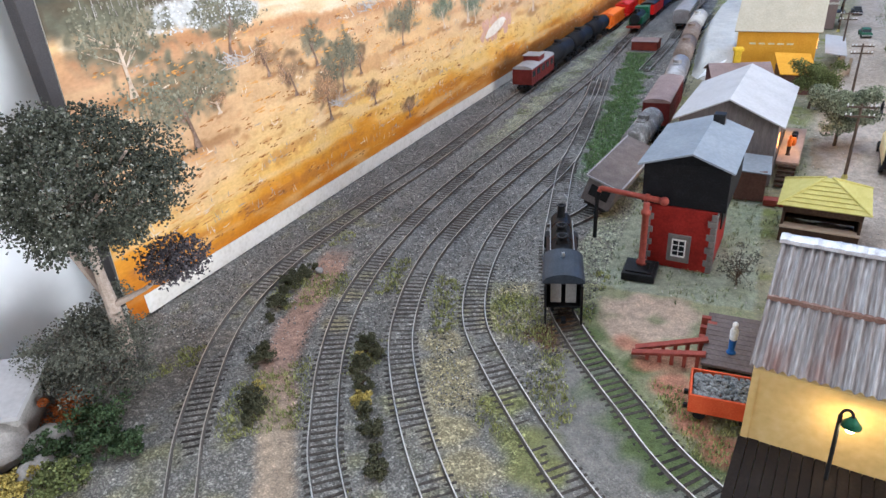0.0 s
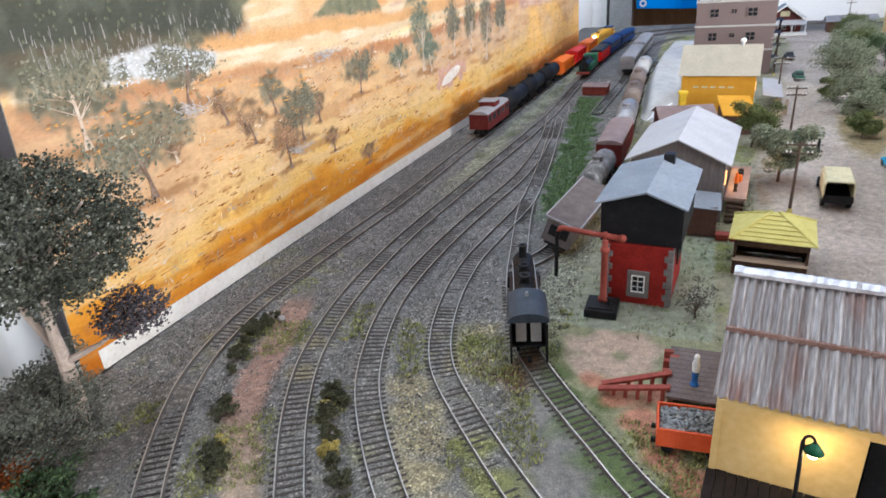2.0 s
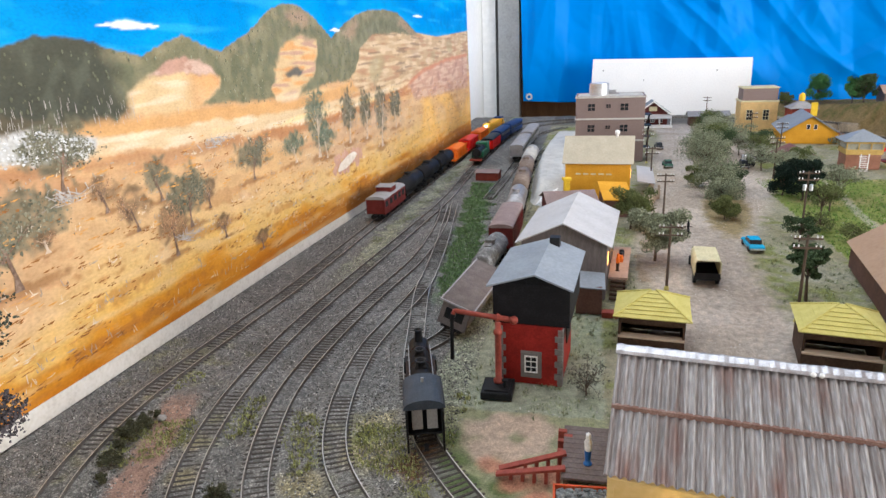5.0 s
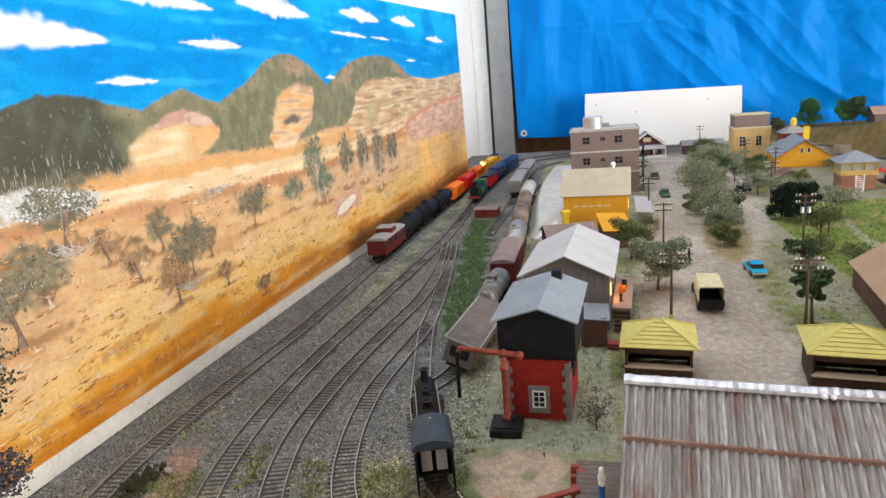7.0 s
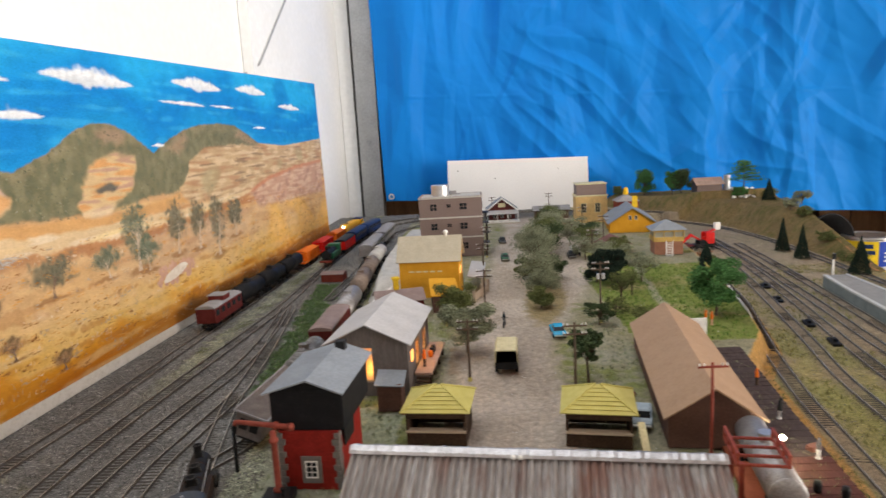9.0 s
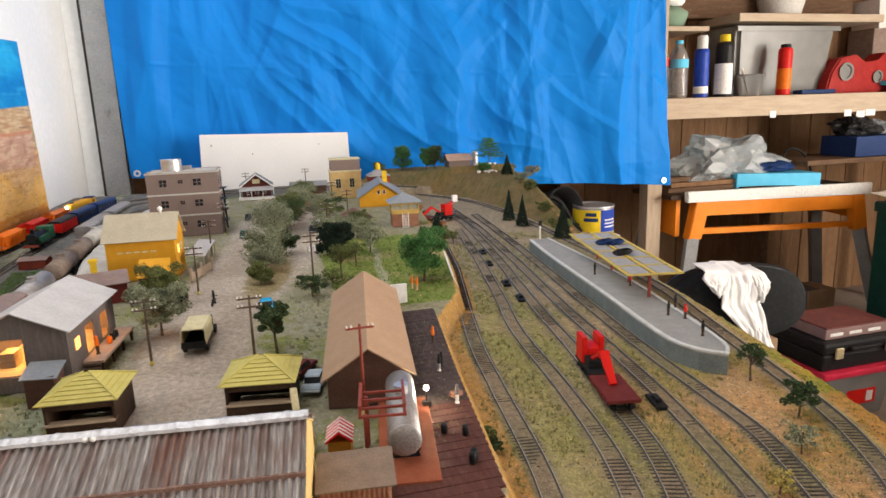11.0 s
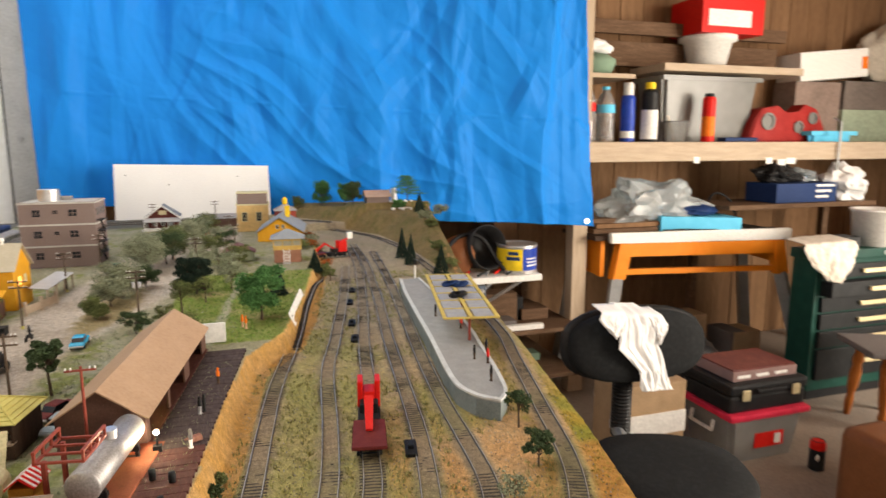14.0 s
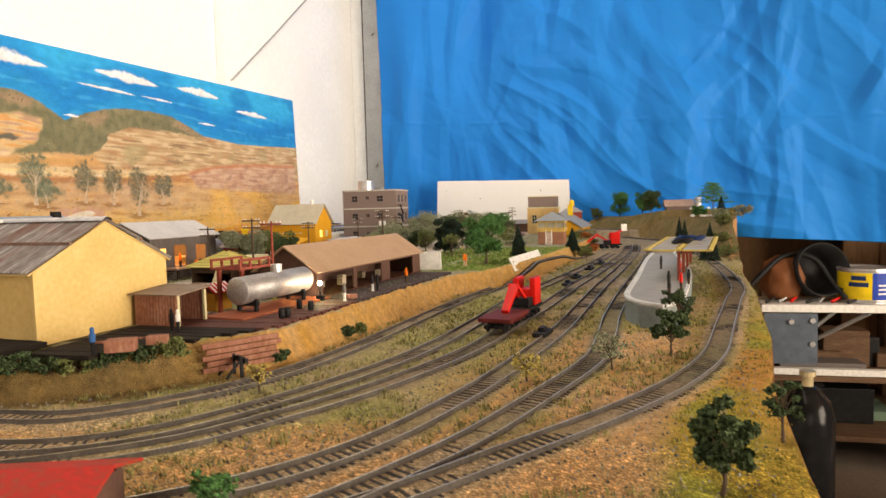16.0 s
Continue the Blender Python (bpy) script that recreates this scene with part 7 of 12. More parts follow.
def house_car(m, name, label, half, wall, roof, category="wagon", group="", high=0.036, windows=0, width=0.0155):
    t = thing(name, label, category, group, m=m)
    bm = bmesh.new()
    box(bm, -half, half, -width, width, 0.0115, high, 0.0006)
    part("body", bm, wall, t)
    bm = bmesh.new()
    arc = [(-width - 0.0008, high - 0.0006)] + [((width + 0.0008) * -math.cos(math.pi * k / 10), high + 0.0046 * math.sin(math.pi * k / 10)) for k in range(1, 10)] + [(width + 0.0008, high - 0.0006)]
    vs = prism(bm, arc, "x", -half - 0.001, half + 0.001)
    part("roof", bm, roof, t)
    bm = bmesh.new()
    n = max(6, int(half * 2 / 0.009))
    for s in (-1, 1):
        for k in range(n + 1):
            x = -half + 2 * half * k / n
            box(bm, x - 0.0005, x + 0.0005, s * width - 0.0004, s * width + 0.0004, 0.0118, high - 0.0006)
        box(bm, -half, half, s * width - 0.0004, s * width + 0.0004, 0.0108, 0.0124)
    part("battens", bm, wall, t)
    for k in range(windows):
        x = -half + 2 * half * (k + 0.5) / windows
        for s in (-1, 1):
            bm = bmesh.new()
            box(bm, x - half / windows * 0.55, x + half / windows * 0.55, s * width, s * (width + 0.0005), high - 0.0135, high - 0.0045)
            part("window", bm, M_GLASS, t)
    bm = bmesh.new()
    box(bm, -half, half, -0.006, 0.006, 0.0082, 0.0115)
    part("underframe", bm, M_IRON, t)
    for s in (-1, 1):
        bogie(t, s * half * 0.68)
    couplers(t, half)
    return t


M_CAROOF = plain("weathered_brown_roof", (0.26, 0.19, 0.175), dark=(0.19, 0.135, 0.125), light=(0.34, 0.26, 0.24), scale=70)
M_GREYRF = plain("grey_car_roof", (0.30, 0.29, 0.29), scale=70)

# goods train along the backdrop, brake van at the rear
AT = 0.975
van = house_car(on_line("outer", AT, 0.062), "brake_van", "maroon bogie brake van with a grey roof, last of the train", 0.056, M_MAROON, M_GREYRF, "brake van", "wagons of the goods train", 0.036, 5)
bm = bmesh.new()
box(bm, -0.014, 0.014, -0.013, 0.013, 0.0385, 0.0470, 0.0005)
part("lookout", bm, M_MAROON, van)
bm = bmesh.new()
box(bm, -0.0155, 0.0155, -0.0145, 0.0145, 0.0470, 0.0482, 0.0004)
part("lookout_roof", bm, M_GREYRF, van)
where = 0.062 + 0.056 + 0.064
for label in ("matt black bogie tank wagon in the goods train",) * 3:
    tank_wagon(on_line("outer", AT, where), M_BLACK, label)
    where += 0.128
where += 0.012
for mat, label in ((M_ORANGE, "bright orange ribbed hopper wagon"), (M_REDPL, "bright red ribbed hopper wagon"), (M_ORANGE, "bright orange ribbed hopper wagon")):
    hopper(on_line("outer", AT, where), mat, label)
    where += 0.157


def diesel(m):
    t = thing("diesel_locomotive", "yellow diesel locomotive with a dark blue cab roof and lit headlamp", "locomotive", m=m)
    h = 0.098
    bm = bmesh.new()
    prism(bm, [(-h, 0.016), (-h * 0.99, 0.030), (-h * 0.92, 0.0395), (h * 0.58, 0.0395), (h * 0.60, 0.016)], "y", -0.0110, 0.0110)
    part("hood", bm, M_YLOCO, t)
    bm = bmesh.new()
    prism(bm, [(h * 0.60, 0.014), (h * 0.60, 0.0405), (h * 0.86, 0.0405), (h * 0.90, 0.030), (h * 0.99, 0.027), (h, 0.014)], "y", -0.0148, 0.0148)
    part("cab", bm, M_YLOCO, t)
    bm = bmesh.new()
    prism(bm, [(-0.0152, 0.0400), (0.0152, 0.0400), (0.0110, 0.0440), (-0.0110, 0.0440)], "x", h * 0.58, h * 0.90)
    part("cab_roof", bm, M_NAVY, t)
    bm = bmesh.new()
    box(bm, -h, h, -0.0152, 0.0152, 0.0120, 0.0158, 0.0006)
    part("footplate", bm, M_YLOCO, t)
    for s in (-1, 1):
        for x in (0.66, 0.78):
            bm = bmesh.new()
            box(bm, h * x - 0.0035, h * x + 0.0035, s * 0.0148, s * 0.0152, 0.029, 0.037)
            part("window", bm, M_GLASS, t)
        bm = bmesh.new()
        for k in range(9):
            x = -h * 0.95 + k * h * 0.185
            tube(bm, (x, s * 0.0146, 0.0158), (x, s * 0.0146, 0.0250), 0.0004, seg=5)
        tube(bm, (-h * 0.95, s * 0.0146, 0.0250), (h * 0.55, s * 0.0146, 0.0250), 0.0004, seg=5)
        part("handrail", bm, M_YLOCO, t)
        bogie(t, s * h * 0.62, 0.026, 0.0058)
    bm = bmesh.new()
    for k in range(10):
        box(bm, -h * 0.8 + k * 0.0135, -h * 0.8 + k * 0.0135 + 0.009, -0.0104, 0.0104, 0.0392, 0.0402)
    part("grilles", bm, M_YLOCO, t)
    bm = bmesh.new()
    tube(bm, (-h * 0.6, 0, 0.0395), (-h * 0.6, 0, 0.0425), 0.0055, seg=16)
    part("fan", bm, M_IRON, t)
    bm = bmesh.new()
    tube(bm, (-h * 0.97, 0, 0.0335), (-h - 0.001, 0, 0.0335), 0.0032, seg=12)
    part("headlamp", bm, lamp_mat("headlamp_glow", (1.0, 0.93, 0.75), 25), t, "lit headlamp")
    bm = bmesh.new()
    box(bm, -0.030, 0.030, -0.012, 0.012, 0.003, 0.0118, 0.001)
    part("fuel_tank", bm, M_IRON, t)
    couplers(t, h)


diesel(on_line("outer", AT, where + 0.030))


def steam_engine():
    t = thing("steam_locomotive", "matt black steam tank locomotive with an open-backed cab", "locomotive", m=frame_xy(-0.2675, 0.440, -0.045, 0.150, 0.0031) @ Matrix.Diagonal((0.86, 0.84, 0.88, 1)))
    bm = bmesh.new()
    tube(bm, (-0.028, 0, 0.0255), (0.066, 0, 0.0255), 0.0100, seg=24)
    tube(bm, (0.050, 0, 0.0255), (0.072, 0, 0.0255), 0.0106, seg=24)
    part("boiler", bm, M_IRON, t, smooth=False)
    for x, r0, r1, z in ((0.062, 0.0042, 0.0036, 0.0475), (0.034, 0.0046, 0.0044, 0.0405), (0.010, 0.0050, 0.0046, 0.0415)):
        bm = bmesh.new()
        lathe(bm, [(r0 * 1.25, 0.034), (r0, 0.036), (r1, z - 0.0012), (r1 * 1.28, z - 0.0006), (r1 * 1.28, z), (r1 * 0.7, z), (r1 * 0.7, z - 0.003)], 18, (x, 0, 0))
        part("chimney" if x > 0.05 else "dome", bm, M_IRON, t, smooth=True)
    bm = bmesh.new()
    box(bm, -0.060, 0.076, -0.0150, 0.0150, 0.0115, 0.0132, 0.0004)
    part("footplate", bm, M_IRON, t)
    for s in (-1, 1):
        bm = bmesh.new()
        box(bm, -0.026, 0.040, s * 0.0142, s * 0.0088, 0.0132, 0.0265, 0.0008)
        part("side_tank", bm, plain("rusty_black", (0.035, 0.022, 0.018)), t)
        bm = bmesh.new()
        box(bm, -0.058, -0.026, s * 0.0150, s * 0.0138, 0.0132, 0.0240)
        box(bm, -0.058, -0.052, s * 0.0150, s * 0.0138, 0.0240, 0.0385)
        box(bm, -0.031, -0.026, s * 0.0150, s * 0.0138, 0.0240, 0.0385)
        part("cab_side", bm, M_IRON, t)
    bm = bmesh.new()
    box(bm, -0.027, -0.026, -0.0138, 0.0138, 0.0132, 0.0385)
    part("cab_front", bm, M_IRON, t)
    bm = bmesh.new()
    arc = [(-0.0172, 0.0375)] + [(-0.0172 * math.cos(math.pi * k / 12), 0.0380 + 0.0075 * math.sin(math.pi * k / 12)) for k in range(1, 12)] + [(0.0172, 0.0375)]
    prism(bm, arc, "x", -0.066, -0.022)
    part("cab_roof", bm, plain("blue_black_roof", (0.045, 0.055, 0.07), rough=0.45), t)
    for s in (-1, 1):
        bm = bmesh.new()
        box(bm, -0.070, -0.058, s * 0.0156, s * 0.0138, 0.0020, 0.0375, 0.0005)
        part("rear_plate", bm, M_IRON, t)
        bm = bmesh.new()
        tube(bm, (-0.022, s * 0.0105, 0.0338), (0.056, s * 0.0105, 0.0338), 0.0005, seg=6)
        part("handrail", bm, M_STEEL, t)
        bm = bmesh.new()
        box(bm, 0.040, 0.050, s * 0.0160, s * 0.0120, 0.0132, 0.0250, 0.0008)
        part("air_pump", bm, M_IRON, t)
    for x in (-0.012, 0.022, 0.050):
        bm = bmesh.new()
        tube(bm, (x - 0.0006, 0, 0.0255), (x + 0.0006, 0, 0.0255), 0.0104, seg=24)
        part("boiler_band", bm, plain("rusty_band", (0.07, 0.035, 0.025)), t)
    bm = bmesh.new()
    tube(bm, (-0.036, 0, 0.0445), (-0.036, 0, 0.0490), 0.0016, 0.0012, 10)
    part("whistle", bm, M_STEEL, t)
    bm = bmesh.new()
    box(bm, -0.0605, -0.0585, -0.0105, -0.0018, 0.0170, 0.0350)
    box(bm, -0.0605, -0.0585, 0.0018, 0.0105, 0.0170, 0.0350)
    part("cab_back", bm, plain("pale_grey_sheet", (0.34, 0.33, 0.31)), t, "pale grey sheets closing the cab back")
    for x in (-0.046, -0.018, 0.010, 0.038, 0.062):
        r = 0.0068 if abs(x - 0.0) < 0.04 else 0.0045
        bm = bmesh.new()
        for s in (-1, 1):
            tube(bm, (x, s * 0.0074, r), (x, s * 0.0094, r), r, seg=18)
        tube(bm, (x, -0.0075, r), (x, 0.0075, r), 0.001, seg=6)
        part("wheelset", bm, M_IRON, t)
    for s in (-1, 1):
        bm = bmesh.new()
        box(bm, -0.022, 0.046, s * 0.0104, s * 0.0112, 0.0052, 0.0068)
        part("side_rod", bm, M_STEEL, t)
        bm = bmesh.new()
        tube(bm, (0.054, s * 0.0125, 0.0085), (0.072, s * 0.0125, 0.0085), 0.0040, seg=14)
        part("cylinder", bm, M_IRON, t)
    couplers(t, 0.070)


steam_engine()

# derelict van tipped off the siding, wagons beyond it
van = thing("derelict_van", "grey-brown derelict van tipped beside the siding", "wagon", m=on_line("house_siding", 0.625) @ pose(0, 0, 0.0005, 20, 0, 0))
bm = bmesh.new()
box(bm, -0.058, 0.058, -0.0145, 0.0145, 0.009, 0.034, 0.0006)
part("body", bm, M_GREYWOOD, van)
bm = bmesh.new()
slab(bm, [(-0.060, -0.0165, 0.0345), (0.060, -0.0165, 0.0345), (0.060, 0.0165, 0.0345), (-0.060, 0.0165, 0.0345)], 0.0012)
part("roof", bm, plain("sooty_van_roof", (0.13, 0.105, 0.095), dark=(0.08, 0.062, 0.056), light=(0.20, 0.17, 0.155), scale=90), van)
bm = bmesh.new()
for s in (-1, 1):
    box(bm, -0.060, 0.060, s * 0.0165, s * 0.0178, 0.0335, 0.0352)
box(bm, -0.0605, -0.0592, -0.0165, 0.0165, 0.0335, 0.0352)
part("roof_edge", bm, M_GREYRF, van, "grey roof edge")
for y in (-0.0095, 0.0015):
    bm = bmesh.new()
    box(bm, -0.0587, -0.0579, y, y + 0.0080, 0.017, 0.028)
    part("window", bm, M_IRON, van)
bm = bmesh.new()
box(bm, -0.052, 0.052, -0.011, 0.011, 0.003, 0.009)
part("underframe", bm, M_IRON, van)
tank_wagon(on_line("house_siding", 0.745), plain("sooty_grey_tank", (0.16, 0.155, 0.15), light=(0.42, 0.42, 0.41), spread=0.3), "sooty grey tank wagon with pale streaks on the siding", 0.050, 0.0135, "wagons on the siding")
house_car(on_line("house_siding", 0.872), "goods_van", "weathered brown goods van with a pale brown roof", 0.062, M_MAROON, M_CAROOF, "wagon", "wagons on the siding", 0.040)
tank_wagon(on_line("house_siding", 1.020), M_TANK, "silver tank wagon with a dark band on the siding", 0.062, 0.0150, "wagons on the siding")
M_DUST = plain("dusty_brown_tank", (0.22, 0.17, 0.14), dark=(0.13, 0.10, 0.085), light=(0.34, 0.28, 0.24), scale=60)
tank_wagon(on_line("house_siding", 1.190), M_DUST, "dusty brown tank wagon on the siding", 0.056, 0.0150, "wagons on the siding")
tank_wagon(on_line("house_siding", 1.320), M_DUST, "dusty brown tank wagon on the siding", 0.056, 0.0150, "wagons on the siding")
tank_wagon(on_line("house_siding", 1.470), plain("pale_tank", (0.45, 0.44, 0.42)), "pale grey tank wagon on the siding", 0.062, 0.0150, "wagons on the siding")
house_car(on_line("middle_road", 1.63), "passenger_coach", "plain silver passenger coach with dark windows", 0.100, M_TANK, M_GREYRF, "coach", "coaches", 0.036, 9)
house_car(on_line("middle_road", 1.86), "passenger_coach", "plain silver passenger coach with dark windows", 0.100, M_TANK, M_GREYRF, "coach", "coaches", 0.036, 9)

# green engine with its short train on the second road
green = thing("green_locomotive", "dark green steam locomotive with a red buffer beam", "locomotive", m=on_line("second", 1.56))
bm = bmesh.new()
tube(bm, (-0.062, 0, 0.0255), (0.02, 0, 0.0255), 0.0105, seg=22)
part("boiler", bm, M_IRON, green)
bm = bmesh.new()
box(bm, 0.015, 0.045, -0.0150, 0.0150, 0.0130, 0.0400, 0.0015)
part("cab", bm, M_GREEN, green)
bm = bmesh.new()
box(bm, -0.045, 0.018, -0.0145, 0.0145, 0.0130, 0.0270, 0.0008)
part("side_tank", bm, M_GREEN, green)
bm = bmesh.new()
lathe(bm, [(0.004, 0.033), (0.0035, 0.044), (0.0045, 0.0455), (0.003, 0.0455)], 16, (-0.050, 0, 0))
lathe(bm, [(0.005, 0.034), (0.0045, 0.039), (0.001, 0.0415)], 16, (-0.022, 0, 0))
part("chimney", bm, M_IRON, green, smooth=True)
bm = bmesh.new()
box(bm, -0.072, -0.069, -0.0150, 0.0150, 0.0085, 0.0135)
part("buffer_beam", bm, M_CRANE, green, "red buffer beam")
bm = bmesh.new()
box(bm, -0.070, 0.055, -0.0140, 0.0140, 0.0105, 0.0130)
part("footplate", bm, M_IRON, green)
for x in (-0.045, -0.02, 0.005, 0.03):
    bm = bmesh.new()
    for s in (-1, 1):
        tube(bm, (x, s * 0.0074, 0.0062), (x, s * 0.0094, 0.0062), 0.0062, seg=16)
    part("wheelset", bm, M_IRON, green)
house_car(on_line("second", 1.71), "goods_van", "red and black goods van behind the green engine", 0.060, M_REDPL, M_IRON, "wagon", "wagons of the short train", 0.034)
house_car(on_line("second", 1.86), "passenger_coach", "dark blue coach with a dark roof", 0.075, M_NAVY, M_NAVY, "coach", "wagons of the short train", 0.036, 7)
house_car(on_line("second", 2.03), "passenger_coach", "dark blue coach with a dark roof", 0.075, M_NAVY, M_NAVY, "coach", "wagons of the short train", 0.036, 7)
hut = thing("platelayers_hut", "low red-brown platelayers' hut with a grey-brown roof", "hut", m=pose(-0.352, 1.335, 0, 0, 0, -4))
bm = bmesh.new()
box(bm, -0.024, 0.024, -0.016, 0.016, 0, 0.017, 0.0005)
part("wall", bm, plain("red_brown_wall", (0.22, 0.045, 0.03)), hut)
gable_roof(hut, -0.024, 0.024, -0.016, 0.016, 0.0168, 0.0215, M_CAROOF, 0.002, 0.001, "x")


# ---- red rail crane in the yard, a second one beyond ----
def rail_crane(m, n=1.0, jib=True):
    t = thing("rail_crane", "bright red rail crane on a maroon flat wagon", "crane", "rail cranes", m=m)
    bm = bmesh.new()
    box(bm, -0.052, 0.010, -0.0165, 0.0165, 0.0105, 0.0140, 0.0006)
    part("flat_deck", bm, M_MAROON, t, "maroon flat wagon deck")
    for k in range(6):
        bm = bmesh.new()
        box(bm, -0.050 + 0.009 * k, -0.046 + 0.009 * k, -0.0172, 0.0172, 0.0095, 0.0125)
        part("stake_pocket", bm, M_MAROON, t)
    bm = bmesh.new()
    box(bm, 0.014, 0.075, -0.0120, 0.0120, 0.0090, 0.0125, 0.0005)
    part("crane_truck", bm, M_IRON, t)
    bm = bmesh.new()
    for s in (-1, 1):
        box(bm, 0.046, 0.070, s * 0.0125, s * 0.0065, 0.0125, 0.0420, 0.0012)
    box(bm, 0.046, 0.070, -0.0065, 0.0065, 0.0125, 0.030, 0.0010)
    part("cab", bm, M_REDPL, t, "red plastic crane cab")
    bm = bmesh.new()
    for s in (-1, 1):
        slab(bm, [(0.046, s * 0.0055, 0.018), (0.046, s * 0.0030, 0.018), (0.010, s * 0.0030, 0.040), (0.010, s * 0.0055, 0.040)], 0.0035)
    slab(bm, [(0.012, -0.0050, 0.040), (0.012, 0.0050, 0.040), (-0.020, 0.0035, 0.017), (-0.020, -0.0035, 0.017)], 0.004)
    part("jib", bm, M_REDPL, t)
    bm = bmesh.new()
    box(bm, 0.030, 0.050, -0.010, 0.010, 0.0125, 0.0220, 0.001)
    part("winch", bm, M_IRON, t)
    for x in (-0.038, 0.0, 0.03, 0.058):
        bogie(t, x, 0.014, 0.0042)
    return t


rail_crane(on_line("yard_three", 0.545))
two = rail_crane(pose(0.495, 1.630, ground_z(0.495, 1.630) + 0.0031, 0, 0, 12))
bm = bmesh.new()
slab(bm, [(0.05, -0.003, 0.040), (0.05, 0.003, 0.040), (0.080, 0.003, 0.050), (0.080, -0.003, 0.050)], 0.004)
part("raised_jib", bm, M_REDPL, two)
bm = bmesh.new()
box(bm, 0.076, 0.090, -0.005, 0.005, 0.046, 0.064, 0.0008)
part("jib_head", bm, M_WHITE, two, "white jib head")

# ---- rest of the town ----
def yellow_store():
    t = thing("general_store", "deep yellow store with a beige gabled roof", "building", m=pose(-0.186, 1.146, 0, 0, 0, -4))
    gable_walls(t, 0, 0.110, 0, 0.074, 0.070, 0.108, M_GOLD, "x")
    gable_roof(t, 0, 0.110, 0, 0.074, 0.068, 0.1105, M_BEIGE, 0.005, 0.0015, "x")
    for k in range(5):
        bm = bmesh.new()
        box(bm, 0.018 + 0.013 * k, 0.027 + 0.013 * k, -0.0006, 0.001, 0.048, 0.0505)
        part("sign_bar", bm, M_CANVAS, t, "pale bars of a painted sign")
    for y in (0.020, 0.045):
        bm = bmesh.new()
        box(bm, 0.1095, 0.1106, y, y + 0.010, 0.040, 0.054)
        part("window", bm, GLOW if y < 0.03 else M_CANVAS, t)
    bm = bmesh.new()
    ball(bm, (0.085, 0.037, 0.116), 0.0045, 2)
    tube(bm, (0.085, 0.037, 0.108), (0.085, 0.037, 0.118), 0.0026)
    part("vent", bm, M_WHITE, t, "white roof ventilator")


yellow_store()
t = thing("low_store", "low brown store with a pinkish-brown roof", "building", m=pose(-0.205, 0.995, 0, 0, 0, 14))
gable_walls(t, 0, 0.075, 0, 0.062, 0.030, 0.042, M_MAROON, "x")
gable_roof(t, 0, 0.075, 0, 0.062, 0.030, 0.044, M_CAROOF, 0.004, 0.0014, "x")
bm = bmesh.new()
box(bm, 0.030, 0.039, 0.030, 0.039, 0.040, 0.060, 0.0006)
box(bm, 0.028, 0.041, 0.028, 0.041, 0.060, 0.064, 0.0006)
part("chimney", bm, plain("bright_yellow", (0.72, 0.47, 0.03)), t, "bright yellow chimney")
t = thing("awning_shed", "lean-to with a bright yellow awning roof", "lean-to", m=pose(-0.122, 1.032, 0, 0, 0, 6))
bm = bmesh.new()
slab(bm, [(0, 0, 0.030), (0.048, 0, 0.028), (0.048, 0.085, 0.040), (0, 0.085, 0.042)], 0.0015)
part("roof", bm, M_GOLD, t)
bm = bmesh.new()
box(bm, 0.003, 0.045, 0.004, 0.080, 0, 0.027)
part("wall", bm, M_BROWNWALL, t)
bm = bmesh.new()
box(bm, -0.062, -0.046, 0.975, 0.995, 0, 0.012, 0.001)
solo("water_butt", bm, M_IRON, "dark water butt beside the awning", "butt")
ver = thing("shop_verandah", "long pale grey shop verandah roof on timber posts", "verandah", m=pose(-0.062, 1.16, 0, 0, 0, -3))
bm = bmesh.new()
slab(bm, [(0, 0, 0.034), (0.030, 0, 0.030), (0.030, 0.150, 0.030), (0, 0.150, 0.034)], 0.0014)
part("roof", bm, M_GREYROOF, ver)
for y in (0.002, 0.05, 0.098, 0.147):
    bm = bmesh.new()
    box(bm, 0.026, 0.028, y, y + 0.002, 0, 0.030)
    part("post", bm, M_PINE, ver)
fen = thing("paling_fence", "tan paling fence with square posts", "fence", m=pose(-0.050, 1.09, 0, 0, 0, 72))
for x in (0, 0.042, 0.084):
    bm = bmesh.new()
    box(bm, x, x + 0.004, -0.001, 0.003, 0, 0.024)
    part("post", bm, M_PINE, fen)
bm = bmesh.new()
box(bm, 0.004, 0.084, 0, 0.0012, 0.003, 0.016)
part("rail", bm, M_PINE, fen)


